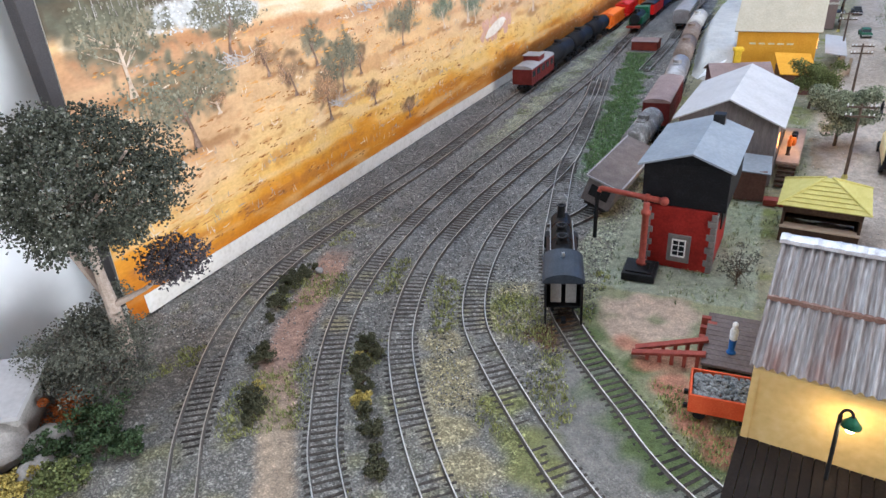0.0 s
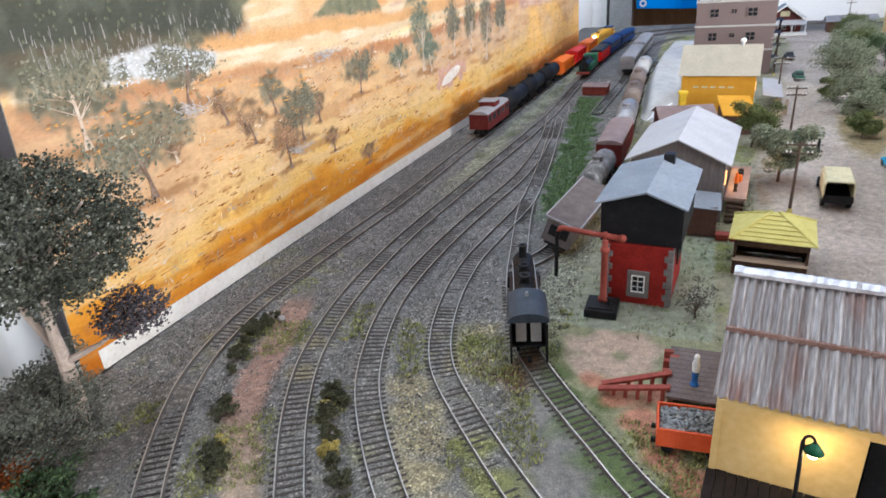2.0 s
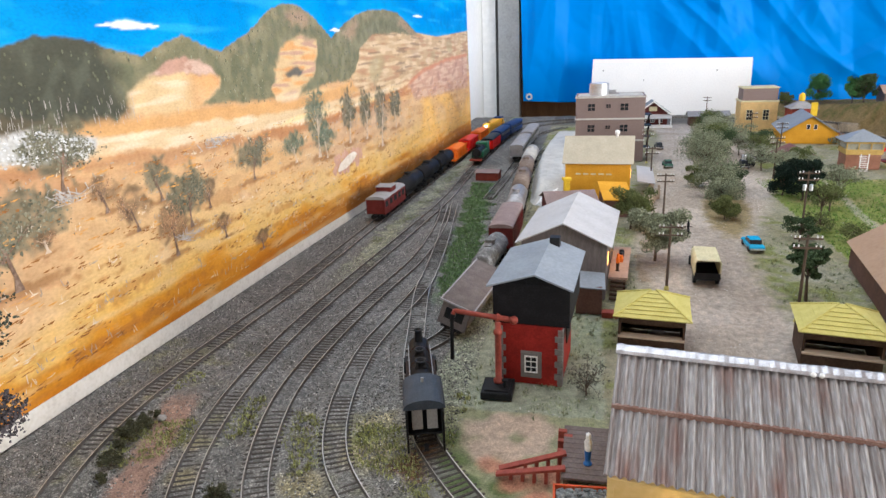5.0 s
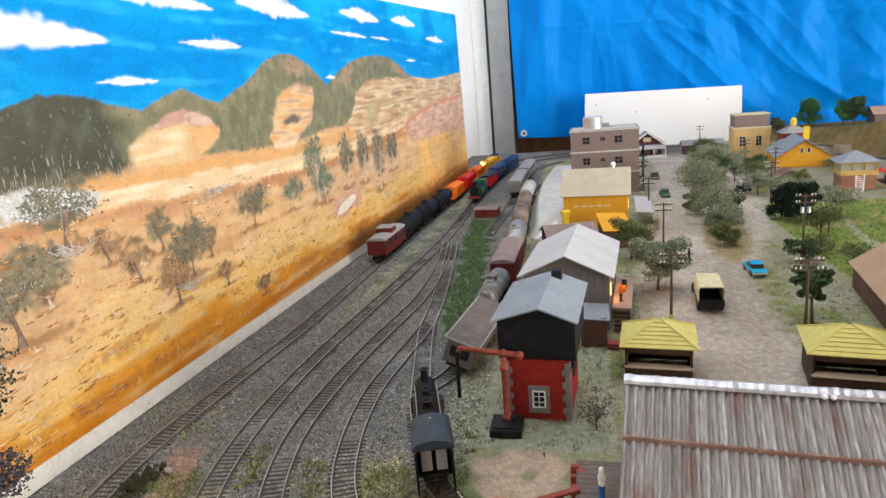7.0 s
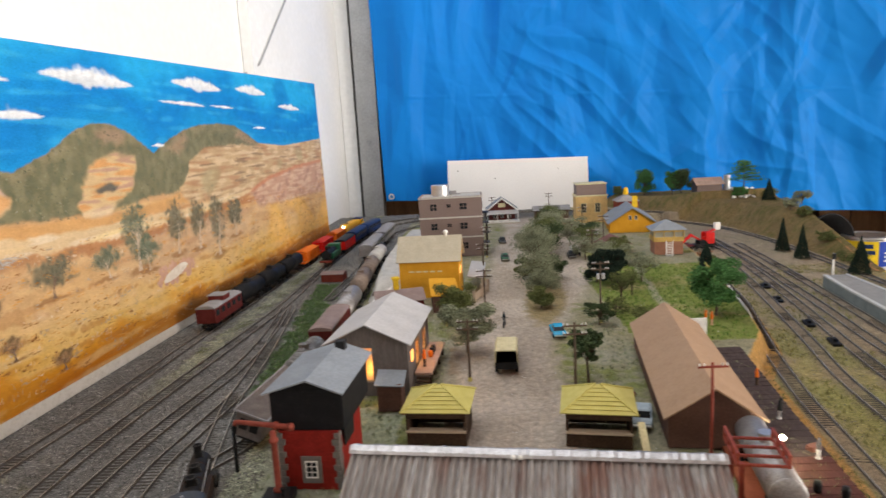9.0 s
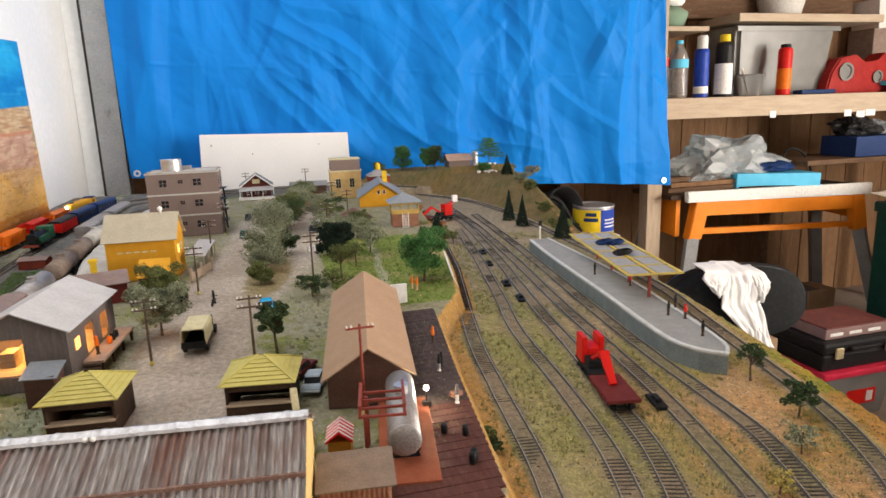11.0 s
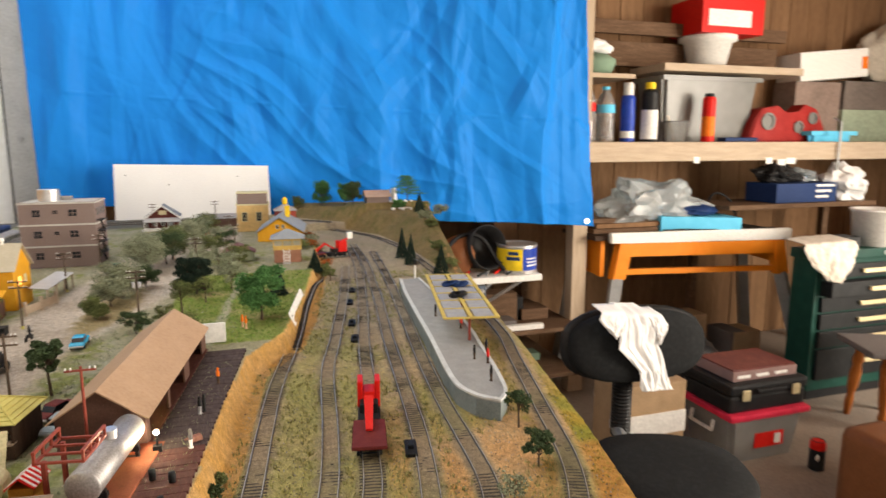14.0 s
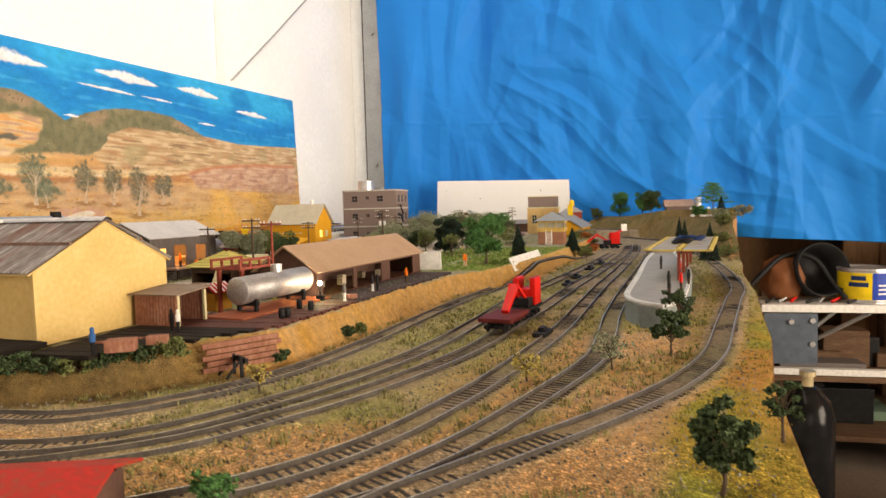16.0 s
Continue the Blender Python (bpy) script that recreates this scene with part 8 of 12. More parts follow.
def brick_block():
    t = thing("brick_building", "three-storey grey-brown brick building with cream string courses", "building", m=pose(-0.178, 1.553, 0, 0, 0, -1))
    W, D, H = 0.154, 0.110, 0.147
    bm = bmesh.new()
    box(bm, 0, W, 0, D, 0, H - 0.006)
    part("wall", bm, M_BRICK, t)
    bm = bmesh.new()
    for x0, x1, y0, y1 in ((0, W, 0, 0.003), (0, W, D - 0.003, D), (0, 0.003, 0.003, D - 0.003), (W - 0.003, W, 0.003, D - 0.003)):
        box(bm, x0, x1, y0, y1, H - 0.006, H + 0.002)
    part("parapet", bm, M_BRICK, t)
    for z in (H - 0.002, 0.096, 0.047):
        bm = bmesh.new()
        box(bm, -0.0018, W + 0.0018, -0.0018, D + 0.0018, z, z + 0.0035)
        part("string_course", bm, plain("pale_stone_band", (0.46, 0.44, 0.40)), t, "cream stone band")
    for z in (0.115, 0.067, 0.018):
        for x0, x1, h in ((0.026, 0.045, 0.019), (0.067, 0.079, 0.010), (0.098, 0.119, 0.019)):
            window(t, x0, x1, z + (0.007 if h < 0.015 else 0), z + (0.007 if h < 0.015 else 0) + h, -0.0004, M_BRICK, (1, 1))
        for y0 in (0.018, 0.050, 0.080):
            bm = bmesh.new()
            box(bm, W - 0.0002, W + 0.0008, y0, y0 + 0.015, z, z + 0.018)
            part("side_window", bm, M_GLASS, t)
    bm = bmesh.new()
    box(bm, 0.06, 0.09, 0.07, 0.09, H - 0.006, H + 0.010)
    slab(bm, [(0.06, 0.069, H + 0.012), (0.12, 0.069, H - 0.004), (0.12, 0.091, H - 0.004), (0.06, 0.091, H + 0.012)], 0.002)
    part("stair_house", bm, M_GREYRF, t)
    wt2 = thing("roof_tank", "round shiny silver tank on the flat roof", "tank", m=pose(-0.126, 1.60, H - 0.006))
    bm = bmesh.new()
    lathe(bm, [(0.0225, 0), (0.0225, 0.034), (0.021, 0.035), (0.0, 0.0355)], 30)
    part("shell", bm, M_SILVER, wt2, smooth=False)
    esc = thing("fire_escape", "thin dark iron fire escape on the brick wall", "fire escape", m=pose(-0.024, 1.555, 0))
    for z in (0.03, 0.055, 0.08, 0.105):
        bm = bmesh.new()
        box(bm, 0.001, 0.016, 0, 0.04, z, z + 0.0012)
        slab(bm, [(0.008, 0.002, z), (0.012, 0.002, z), (0.012, 0.030, z - 0.022), (0.008, 0.030, z - 0.022)], 0.001)
        part("landing", bm, M_IRON, esc)


brick_block()
# plaster embankment between the siding and the stores
bm = bmesh.new()
GX, GY = 24, 60
vs = []
for j in range(GY + 1):
    for i in range(GX + 1):
        x, y = -0.245 + 0.075 * i / GX, 1.10 + 0.75 * j / GY
        x -= 0.018 * math.sin(j / GY * 3.1)
        z = 0.034 * smoothstep(0.0, 0.25, i / GX) * smoothstep(0.0, 0.12, j / GY) * (1 - smoothstep(0.85, 1, i / GX)) + 0.003 * noise.noise((x * 60, y * 60, 0))
        vs.append(bm.verts.new((x, y, z - 0.002)))
for j in range(GY):
    for i in range(GX):
        a = j * (GX + 1) + i
        bm.faces.new((vs[a], vs[a + 1], vs[a + GX + 2], vs[a + GX + 1]))
solo("plaster_bank", bm, plain("rough_plaster", (0.50, 0.49, 0.46), scale=50, bump=0.5), "rough pale plaster embankment beside the siding", "embankment", smooth=True)
bm = bmesh.new()
slab(bm, [(-0.232, 1.06, 0.012), (-0.202, 1.05, 0.030), (-0.196, 1.10, 0.034), (-0.225, 1.115, 0.014)], 0.0012)
solo("torn_card", bm, M_WHITE, "torn piece of white card on the embankment", "card")

# yellow hall with the grey attic
t = thing("town_hall", "yellow town hall with a grey-brown attic storey", "building", m=pose(0.284, 2.05, 0, 0, 0, -3) @ Matrix.Diagonal((1.26, 1.1, 1.08, 1)))
bm = bmesh.new()
box(bm, 0, 0.078, 0, 0.08, 0, 0.078)
part("wall", bm, plain("sandy_yellow", (0.62, 0.42, 0.18)), t)
bm = bmesh.new()
box(bm, 0.002, 0.076, 0.002, 0.078, 0.080, 0.113)
part("attic", bm, M_BRICK, t)
bm = bmesh.new()
box(bm, -0.002, 0.080, -0.002, 0.082, 0.0775, 0.0815)
box(bm, 0, 0.078, 0, 0.08, 0.113, 0.1155)
part("cornice", bm, M_CANVAS, t)
for x in (0.012, 0.047):
    window(t, x, x + 0.014, 0.030, 0.058, -0.0002, M_CANVAS, (1, 2))

# yellow house, signal box and neighbours
t = thing("yellow_house", "long yellow house with a blue-grey gabled roof", "house", m=pose(0.400, 1.80, 0, 0, 0, -8))
gable_walls(t, -0.062, 0.062, 0, 0.20, 0.026, 0.066, M_GOLD, "y")
gable_roof(t, -0.062, 0.062, 0, 0.20, 0.026, 0.071, M_SLATE, 0.007, 0.0015, "y")
for x in (-0.010, 0.006):
    window(t, x, x + 0.008, 0.036, 0.048, -0.0002, M_WHITE, (0, 1))
bm = bmesh.new()
box(bm, 0.010, 0.024, 0.09, 0.104, 0.060, 0.094)
part("chimney", bm, plain("bright_yellow_chimney", (0.72, 0.47, 0.03)), t, "bright yellow chimney")
t = thing("tower_house", "red house with a grey hipped roof and yellow top", "house", m=pose(0.432, 1.98, 0))
bm = bmesh.new()
box(bm, -0.032, 0.032, 0, 0.06, 0, 0.070)
part("wall", bm, plain("brick_red", (0.26, 0.05, 0.035)), t)
bm = bmesh.new()
for a, b in (((-0.036, -0.004), (0.036, -0.004)), ((0.036, -0.004), (0.036, 0.064)), ((0.036, 0.064), (-0.036, 0.064)), ((-0.036, 0.064), (-0.036, -0.004))):
    slab(bm, [(*a, 0.070), (*b, 0.070), (0, 0.03, 0.092)], 0.001)
part("roof", bm, M_GREYRF, t)
bm = bmesh.new()
lathe(bm, [(0.007, 0.088), (0.008, 0.092), (0.008, 0.104), (0.005, 0.108), (0.0, 0.112)], 12, (0, 0.03, 0))
part("lantern", bm, plain("bright_yellow_lantern", (0.72, 0.47, 0.03)), t, "yellow roof lantern")
t = thing("signal_box", "two-storey signal box with cream windows and a grey hipped roof", "signal box", m=pose(0.395, 1.45, 0, 0, 0, -5))
bm = bmesh.new()
box(bm, -0.031, 0.031, 0, 0.055, 0, 0.030)
part("lower_wall", bm, plain("red_brick_base", (0.30, 0.14, 0.09)), t)
bm = bmesh.new()
box(bm, -0.033, 0.033, -0.002, 0.057, 0.030, 0.040)
box(bm, -0.033, 0.033, -0.002, 0.057, 0.052, 0.058)
for x in (-0.033, -0.012, 0.010, 0.031):
    box(bm, x, x + 0.002, -0.002, 0.0, 0.040, 0.052)
part("upper_wall", bm, plain("ochre_boards", (0.50, 0.33, 0.10)), t)
bm = bmesh.new()
box(bm, -0.031, 0.031, 0, 0.055, 0.040, 0.052)
part("glazing", bm, plain("pale_glazing", (0.34, 0.33, 0.27), rough=0.2), t)
bm = bmesh.new()
for a, b in (((-0.040, -0.008), (0.040, -0.008)), ((0.040, -0.008), (0.040, 0.064)), ((0.040, 0.064), (-0.040, 0.064)), ((-0.040, 0.064), (-0.040, -0.008))):
    slab(bm, [(*a, 0.057), (*b, 0.057), (0, 0.028, 0.078)], 0.001)
part("roof", bm, M_SLATE, t)
for x in (-0.010, 0.004):
    bm = bmesh.new()
    box(bm, x, x + 0.0016, -0.018, -0.016, 0, 0.034)
    part("stair_string", bm, M_WHITE, t)
for k in range(9):
    bm = bmesh.new()
    box(bm, -0.009, 0.004, -0.022 + 0.0018 * k, -0.0195 + 0.0018 * k, k * 0.0034, k * 0.0034 + 0.001)
    part("step", bm, M_WHITE, t)
t = thing("cottage", "small green-grey cottage with a maroon roof", "house", m=pose(0.285, 1.50, 0))
gable_walls(t, -0.035, 0.035, 0, 0.05, 0.020, 0.036, plain("pale_green_boards", (0.36, 0.40, 0.28)), "y")
gable_roof(t, -0.035, 0.035, 0, 0.05, 0.020, 0.039, plain("maroon_roof", (0.20, 0.09, 0.08)), 0.005, 0.0013, "y")
for x in (-0.018, 0.006):
    window(t, x, x + 0.010, 0.007, 0.018, -0.0002, M_WHITE, (1, 1))
t = thing("station_building", "dark red station building with slate gable and pale verandah", "station", m=pose(0.052, 2.17, 0))
M_DKBOARD = plain("dark_red_boards", (0.12, 0.035, 0.03))
gable_walls(t, -0.045, 0.045, 0.012, 0.07, 0.046, 0.078, M_DKBOARD, "y")
gable_roof(t, -0.045, 0.045, 0.012, 0.07, 0.044, 0.082, M_SLATE, 0.010, 0.0015, "y")
for s in (-1, 1):
    bm = bmesh.new()
    slab(bm, [(s * 0.056, 0.0008, 0.041), (s * 0.056, 0.0008, 0.036), (0, 0.0008, 0.078), (0, 0.0008, 0.083)], 0.0015)
    part("bargeboard", bm, M_WHITE, t, "pale bargeboard")
bm = bmesh.new()
slab(bm, [(-0.056, -0.020, 0.030), (0.056, -0.020, 0.030), (0.056, 0.012, 0.040), (-0.056, 0.012, 0.040)], 0.0018)
part("verandah_roof", bm, M_GREYROOF, t)
for x in (-0.054, -0.018, 0.018, 0.052):
    bm = bmesh.new()
    box(bm, x, x + 0.0025, -0.018, -0.0155, 0, 0.030)
    part("verandah_post", bm, M_WHITE, t)
bm = bmesh.new()
box(bm, -0.058, 0.058, -0.022, 0.012, 0, 0.007)
part("verandah_floor", bm, M_WHITE, t)
for x in (-0.032, -0.006, 0.018):
    window(t, x, x + 0.012, 0.014, 0.028, 0.0115, M_WHITE, (1, 1))
bm = bmesh.new()
box(bm, -0.012, 0.012, 0.0105, 0.0125, 0.050, 0.064)
part("gable_vent", bm, M_CANVAS, t)
t = thing("station_shed", "low dark station shed with a grey roof", "shed", m=pose(0.225, 2.20, 0) @ Matrix.Scale(1.15, 4))
gable_walls(t, -0.05, 0.05, 0, 0.04, 0.026, 0.034, M_BROWNWALL, "x")
gable_roof(t, -0.05, 0.05, 0, 0.04, 0.026, 0.038, M_GREYRF, 0.006, 0.0013, "x")
bm = bmesh.new()
lathe(bm, [(0.010, 0), (0.011, 0.006), (0.010, 0.012), (0.011, 0.018), (0.010, 0.024), (0.0, 0.0245)], 16)
solo("red_drum", bm, M_REDPL, "faded red drum at the end of the street", "drum", m=pose(0.194, 1.913, 0))
# white retaining rail at the lawn's edge
t = thing("white_hoarding", "leaning white hoarding at the edge of the lawn", "hoarding", m=frame_xy(0.366, 0.935, 0.055, 0.27))
bm = bmesh.new()
slab(bm, [(0, 0, -0.012), (0.17, 0, -0.010), (0.17, 0.010, 0.012), (0, 0.010, 0.010)], 0.0016)
part("panel", bm, M_WHITE, t)
for x in (0.01, 0.085, 0.16):
    bm = bmesh.new()
    box(bm, x, x + 0.002, 0.006, 0.009, -0.016, 0.004)
    part("stake", bm, M_TIMBER, t)
bm = bmesh.new()
box(bm, 0.228, 0.262, 0.846, 0.850, 0, 0.028, 0.0005)
solo("white_screen", bm, M_WHITE, "white screen panel behind the freight shed", "screen")

# ---- island platform ----
t = thing("platform", "grey station platform with a pale curved edge", "platform")
LEFT = [(0.553, 0.540), (0.532, 0.562), (0.521, 0.60), (0.526, 0.66), (0.545, 0.79), (0.563, 0.93), (0.583, 1.08), (0.604, 1.20)]
RIGHT = [(0.648, 1.20), (0.642, 1.08), (0.634, 0.93), (0.622, 0.82), (0.603, 0.71), (0.588, 0.63), (0.572, 0.565), (0.553, 0.540)]
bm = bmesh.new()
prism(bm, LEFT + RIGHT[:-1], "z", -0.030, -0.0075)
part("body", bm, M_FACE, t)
bm = bmesh.new()
prism(bm, LEFT + RIGHT[:-1], "z", -0.0075, -0.0050)
part("surface", bm, M_PLATFORM, t)
bm = bmesh.new()
def edge_strip(pts, w, sgn):
    s = spline(pts, 0.012)
    for a, b in zip(s, s[1:]):
        d = (b - a).normalized()
        n = Vector((-d.y, d.x, 0)) * w * sgn
        slab(bm, [(a.x, a.y, -0.0035), (b.x, b.y, -0.0035), (b.x + n.x, b.y + n.y, -0.0035), (a.x + n.x, a.y + n.y, -0.0035)], 0.0022)
edge_strip(LEFT[::-1], 0.006, 1)
edge_strip(RIGHT[::-1], 0.004, 1)
part("coping", bm, plain("pale_coping", (0.55, 0.57, 0.57)), t, "pale coping stones")
can = thing("platform_canopy", "yellow-framed platform canopy with grey panes on red posts", "canopy", m=frame_xy(0.592, 0.735, 0.075, 0.36))
for k in range(6):
    for s in (-1, 1):
        bm = bmesh.new()
        y = s * 0.0195
        box(bm, 0.008 + k * 0.05, 0.050 + k * 0.05, y - 0.014, y + 0.014, 0.0345, 0.0352)
        part("roof_pane", bm, plain("grey_pane", (0.36, 0.35, 0.34), rough=0.4), can)
bm = bmesh.new()
for y in (-0.038, 0.0, 0.038):
    box(bm, 0, 0.3065, y - 0.0025, y + 0.0025, 0.0338, 0.0358)
for k in range(7):
    box(bm, k * 0.0503, k * 0.0503 + 0.005, -0.038, 0.038, 0.0336, 0.0356)
part("roof_frame", bm, plain("canopy_yellow", (0.58, 0.44, 0.12)), can, "yellow roof frame")
for k in range(4):
    bm = bmesh.new()
    box(bm, 0.02 + k * 0.08, 0.0235 + k * 0.08, -0.0018, 0.0018, -0.004, 0.0338)
    part("post", bm, M_CRANE, can)
for x, y in ((0.586, 0.66), (0.566, 0.60), (0.600, 0.70), (0.575, 0.68), (0.606, 0.82), (0.59, 0.9)):
    figure(x, y, -0.005, M_REDPL if x in (0.586, 0.606) else M_IRON, M_PLANK, 0.020)
for k in range(3):
    bm = bmesh.new()
    ring = bmesh.ops.create_circle(bm, segments=18, radius=0.010)
    coil = thing("wire_coil", "loose coil of dark blue wire lying on the canopy", "wire coil", "wire coils", m=pose(*((0.612, 0.86), (0.626, 0.94), (0.640, 0.93))[k], 0.036))
    bm.free()
    for q in range(4):
        bm = bmesh.new()
        pts = [(0.011 * math.cos(a) + 0.002 * q, 0.013 * math.sin(a) - 0.001 * q, 0.001 + 0.0015 * q + 0.001 * math.sin(3 * a)) for a in [2 * math.pi * i / 20 for i in range(21)]]
        for a, b in zip(pts, pts[1:]):
            tube(bm, a, b, 0.0012, seg=6, caps=False)
        part("turn", bm, M_NAVY if k else M_IRON, coil)

# ---- road vehicles ----
def car(x, y, turn, mat, label, s=1.0, cab=0.5):
    t = thing("motor_car", label, "car", "motor cars", m=pose(x, y, ground_z(x, y) - 0.0004, 0, 0, turn))
    bm = bmesh.new()
    prism(bm, [(-0.026 * s, 0.0035), (0.026 * s, 0.0035), (0.0265 * s, 0.0065), (0.024 * s, 0.0088), (-0.0235 * s, 0.0092), (-0.0268 * s, 0.0070)], "y", -0.0098 * s, 0.0098 * s)
    bmesh.ops.bevel(bm, geom=list(bm.edges), offset=0.0007, segments=2, affect="EDGES")
    body = part("body", bm, mat, t)
    bm = bmesh.new()
    prism(bm, [(-0.016 * s, 0.0088), (0.011 * s, 0.0088), (0.006 * s, 0.0146), (-0.011 * s, 0.0146)], "y", -0.0080 * s, 0.0080 * s)
    part("glasshouse", bm, M_GLASS, t)
    bm = bmesh.new()
    prism(bm, [(-0.0118 * s, 0.0140), (0.0068 * s, 0.0140), (0.0055 * s, 0.0154), (-0.0100 * s, 0.0154)], "y", -0.0078 * s, 0.0078 * s)
    bmesh.ops.bevel(bm, geom=list(bm.edges), offset=0.0004, segments=1, affect="EDGES")
    part("roof", bm, mat, t)
    for qx in (-0.016 * s, 0.016 * s):
        for qy in (-0.0088 * s, 0.0088 * s):
            bm = bmesh.new()
            tube(bm, (qx, qy - 0.0013, 0.0036), (qx, qy + 0.0013, 0.0036), 0.0036, seg=14)
            part("wheel", bm, M_IRON, t)
    for bx in (-0.0278 * s, 0.0260 * s):
        bm = bmesh.new()
        box(bm, bx, bx + 0.0016 * s, -0.0095 * s, 0.0095 * s, 0.0042, 0.0062, 0.0004)
        part("bumper", bm, M_SILVER, t, "bright metal bumper")


car(0.178, 1.475, 88, M_IRON, "black saloon car with a pale roof on the street", 0.85)
car(0.068, 0.893, 92, M_CYAN, "bright cyan saloon car with silver bumpers on the road", 0.92)
car(0.024, 1.482, 92, M_GREEN, "dark green saloon car parked in the street", 0.9)
car(0.030, 1.74, 92, M_IRON, "black saloon car parked in the street", 0.9)
car(0.235, 1.96, 95, M_REDPL, "red car parked near the station", 0.9)
car(0.100, 0.640, 60, M_MAROON, "dark red car beside the freight shed", 0.9)
car(0.112, 0.605, 75, plain("pale_blue_car", (0.38, 0.45, 0.50)), "pale blue car beside the freight shed", 0.95)


def lorry(x, y, turn, body, canvas, label, s=1.0):
    t = thing("motor_lorry", label, "truck", "motor lorries", m=pose(x, y, 0, 0, 0, turn) @ Matrix.Scale(s, 4))
    bm = bmesh.new()
    box(bm, -0.040, 0.040, -0.0125, 0.0125, 0.0075, 0.0100)
    part("chassis", bm, M_IRON, t)
    bm = bmesh.new()
    arc = [(-0.0140, 0.012)] + [(-0.0140 * math.cos(math.pi * k / 10) if 0 < k < 10 else 0, 0) for k in ()] + [(-0.0140, 0.028), (-0.0120, 0.0315), (0.0120, 0.0315), (0.0140, 0.028), (0.0140, 0.012)]
    inner = [(-0.0128, 0.0125), (-0.0128, 0.0276), (-0.0112, 0.0302), (0.0112, 0.0302), (0.0128, 0.0276), (0.0128, 0.0125)]
    for (a, b), (c, d) in zip(list(zip(arc, arc[1:])), list(zip(inner, inner[1:]))):
        v = [bm.verts.new((x0, p[0], p[1])) for x0 in (-0.041, 0.012) for p in (a, b, d, c)]
        for f in ((0, 1, 2, 3), (7, 6, 5, 4), (0, 4, 5, 1), (3, 2, 6, 7)):
            bm.faces.new([v[i] for i in f])
    part("canvas_tilt", bm, canvas, t, "cream canvas cover, open at the back")
    bm = bmesh.new()
    box(bm, -0.041, 0.012, -0.0142, 0.0142, 0.0098, 0.0125)
    box(bm, 0.0095, 0.012, -0.0128, 0.0128, 0.0125, 0.030)
    box(bm, -0.042, -0.041, -0.0135, 0.0135, 0.0085, 0.0165)
    part("tray", bm, body, t)
    bm = bmesh.new()
    box(bm, 0.014, 0.030, -0.0120, 0.0120, 0.0100, 0.0260, 0.0012)
    box(bm, 0.030, 0.046, -0.0085, 0.0085, 0.0090, 0.0185, 0.0012)
    part("cab", bm, body, t)
    for qx in (-0.028, 0.036):
        for s2 in (-1, 1):
            bm = bmesh.new()
            tube(bm, (qx, s2 * 0.0105, 0.0058), (qx, s2 * 0.0140, 0.0058), 0.0058, seg=16)
            part("wheel", bm, M_IRON, t)


lorry(-0.011, 0.778, 86, M_IRON, M_CANVAS, "black motor lorry with a cream canvas tilt on the road")
lorry(0.190, 1.50, 90, M_IRON, M_WHITE, "small black truck with a white roof in the street", 0.7)
t = thing("motorcycle", "tiny dark motorcycle standing on the road", "motorcycle", m=pose(-0.006, 0.94, 0, 0, 0, 80))
for x in (-0.008, 0.008):
    bm = bmesh.new()
    tube(bm, (x, -0.0007, 0.0038), (x, 0.0007, 0.0038), 0.0038, seg=14)
    part("wheel", bm, M_IRON, t)
bm = bmesh.new()
box(bm, -0.006, 0.007, -0.0014, 0.0014, 0.0045, 0.0095, 0.0008)
tube(bm, (0.006, -0.005, 0.0125), (0.006, 0.005, 0.0125), 0.0006)
part("frame", bm, M_IRON, t)
figure(-0.006, 0.945, 0.004, M_IRON, M_IRON, 0.018)

# ---- trees and plants ----
def leaf_mat(name, c):
    return node_mat(name, c, dark=tuple(v * 0.45 for v in c), light=tuple(min(1, v * 1.7 + 0.01) for v in c), scale=160, fine=900, rough=0.85, random_tint=0.55, bump=0)


L_SAGE, L_GREEN, L_DARK, L_FIR, L_GREY, L_OLIVE, L_STRAW, L_RED = (leaf_mat("sage_foliage", (0.24, 0.26, 0.17)), leaf_mat("bright_green_foliage", (0.075, 0.19, 0.06)), leaf_mat("dark_green_foliage", (0.055, 0.085, 0.038)), leaf_mat("fir_foliage", (0.018, 0.032, 0.022)),
    leaf_mat("dusky_grey_foliage", (0.115, 0.118, 0.092)), leaf_mat("olive_foliage", (0.13, 0.15, 0.055)), leaf_mat("straw_foliage", (0.42, 0.34, 0.10)), leaf_mat("red_foliage", (0.34, 0.10, 0.025)))


def leaves(places, size, rng):
    """Small folded leaf clumps at the given places, as one mesh's verts and faces."""
    v, f = [], []
    for p in places:
        a = Vector((rng.gauss(0, 1), rng.gauss(0, 1), rng.gauss(0, 1))).normalized()
        b = a.cross(Vector((rng.gauss(0, 1), rng.gauss(0, 1), rng.gauss(0, 1)))).normalized()
        c = a.cross(b)
        s = size * rng.uniform(0.6, 1.4)
        n = len(v)
        v += [p + a * s, p + b * s * 0.8, p - a * s * 0.9, p - b * s * 0.8, p + c * s * 0.7]
        f += [(n, n + 1, n + 4), (n + 1, n + 2, n + 4), (n + 2, n + 3, n + 4), (n + 3, n, n + 4)]
    return v, f


def leaf_part(name, places, size, mat, parent, rng):
    v, f = leaves(places, size, rng)
    me = bpy.data.meshes.new(name)
    me.from_pydata([tuple(p) for p in v], [], f)
    me.materials.append(mat)
    ob = new(name, me)
    if parent is not None:
        ob.parent = parent
    return ob


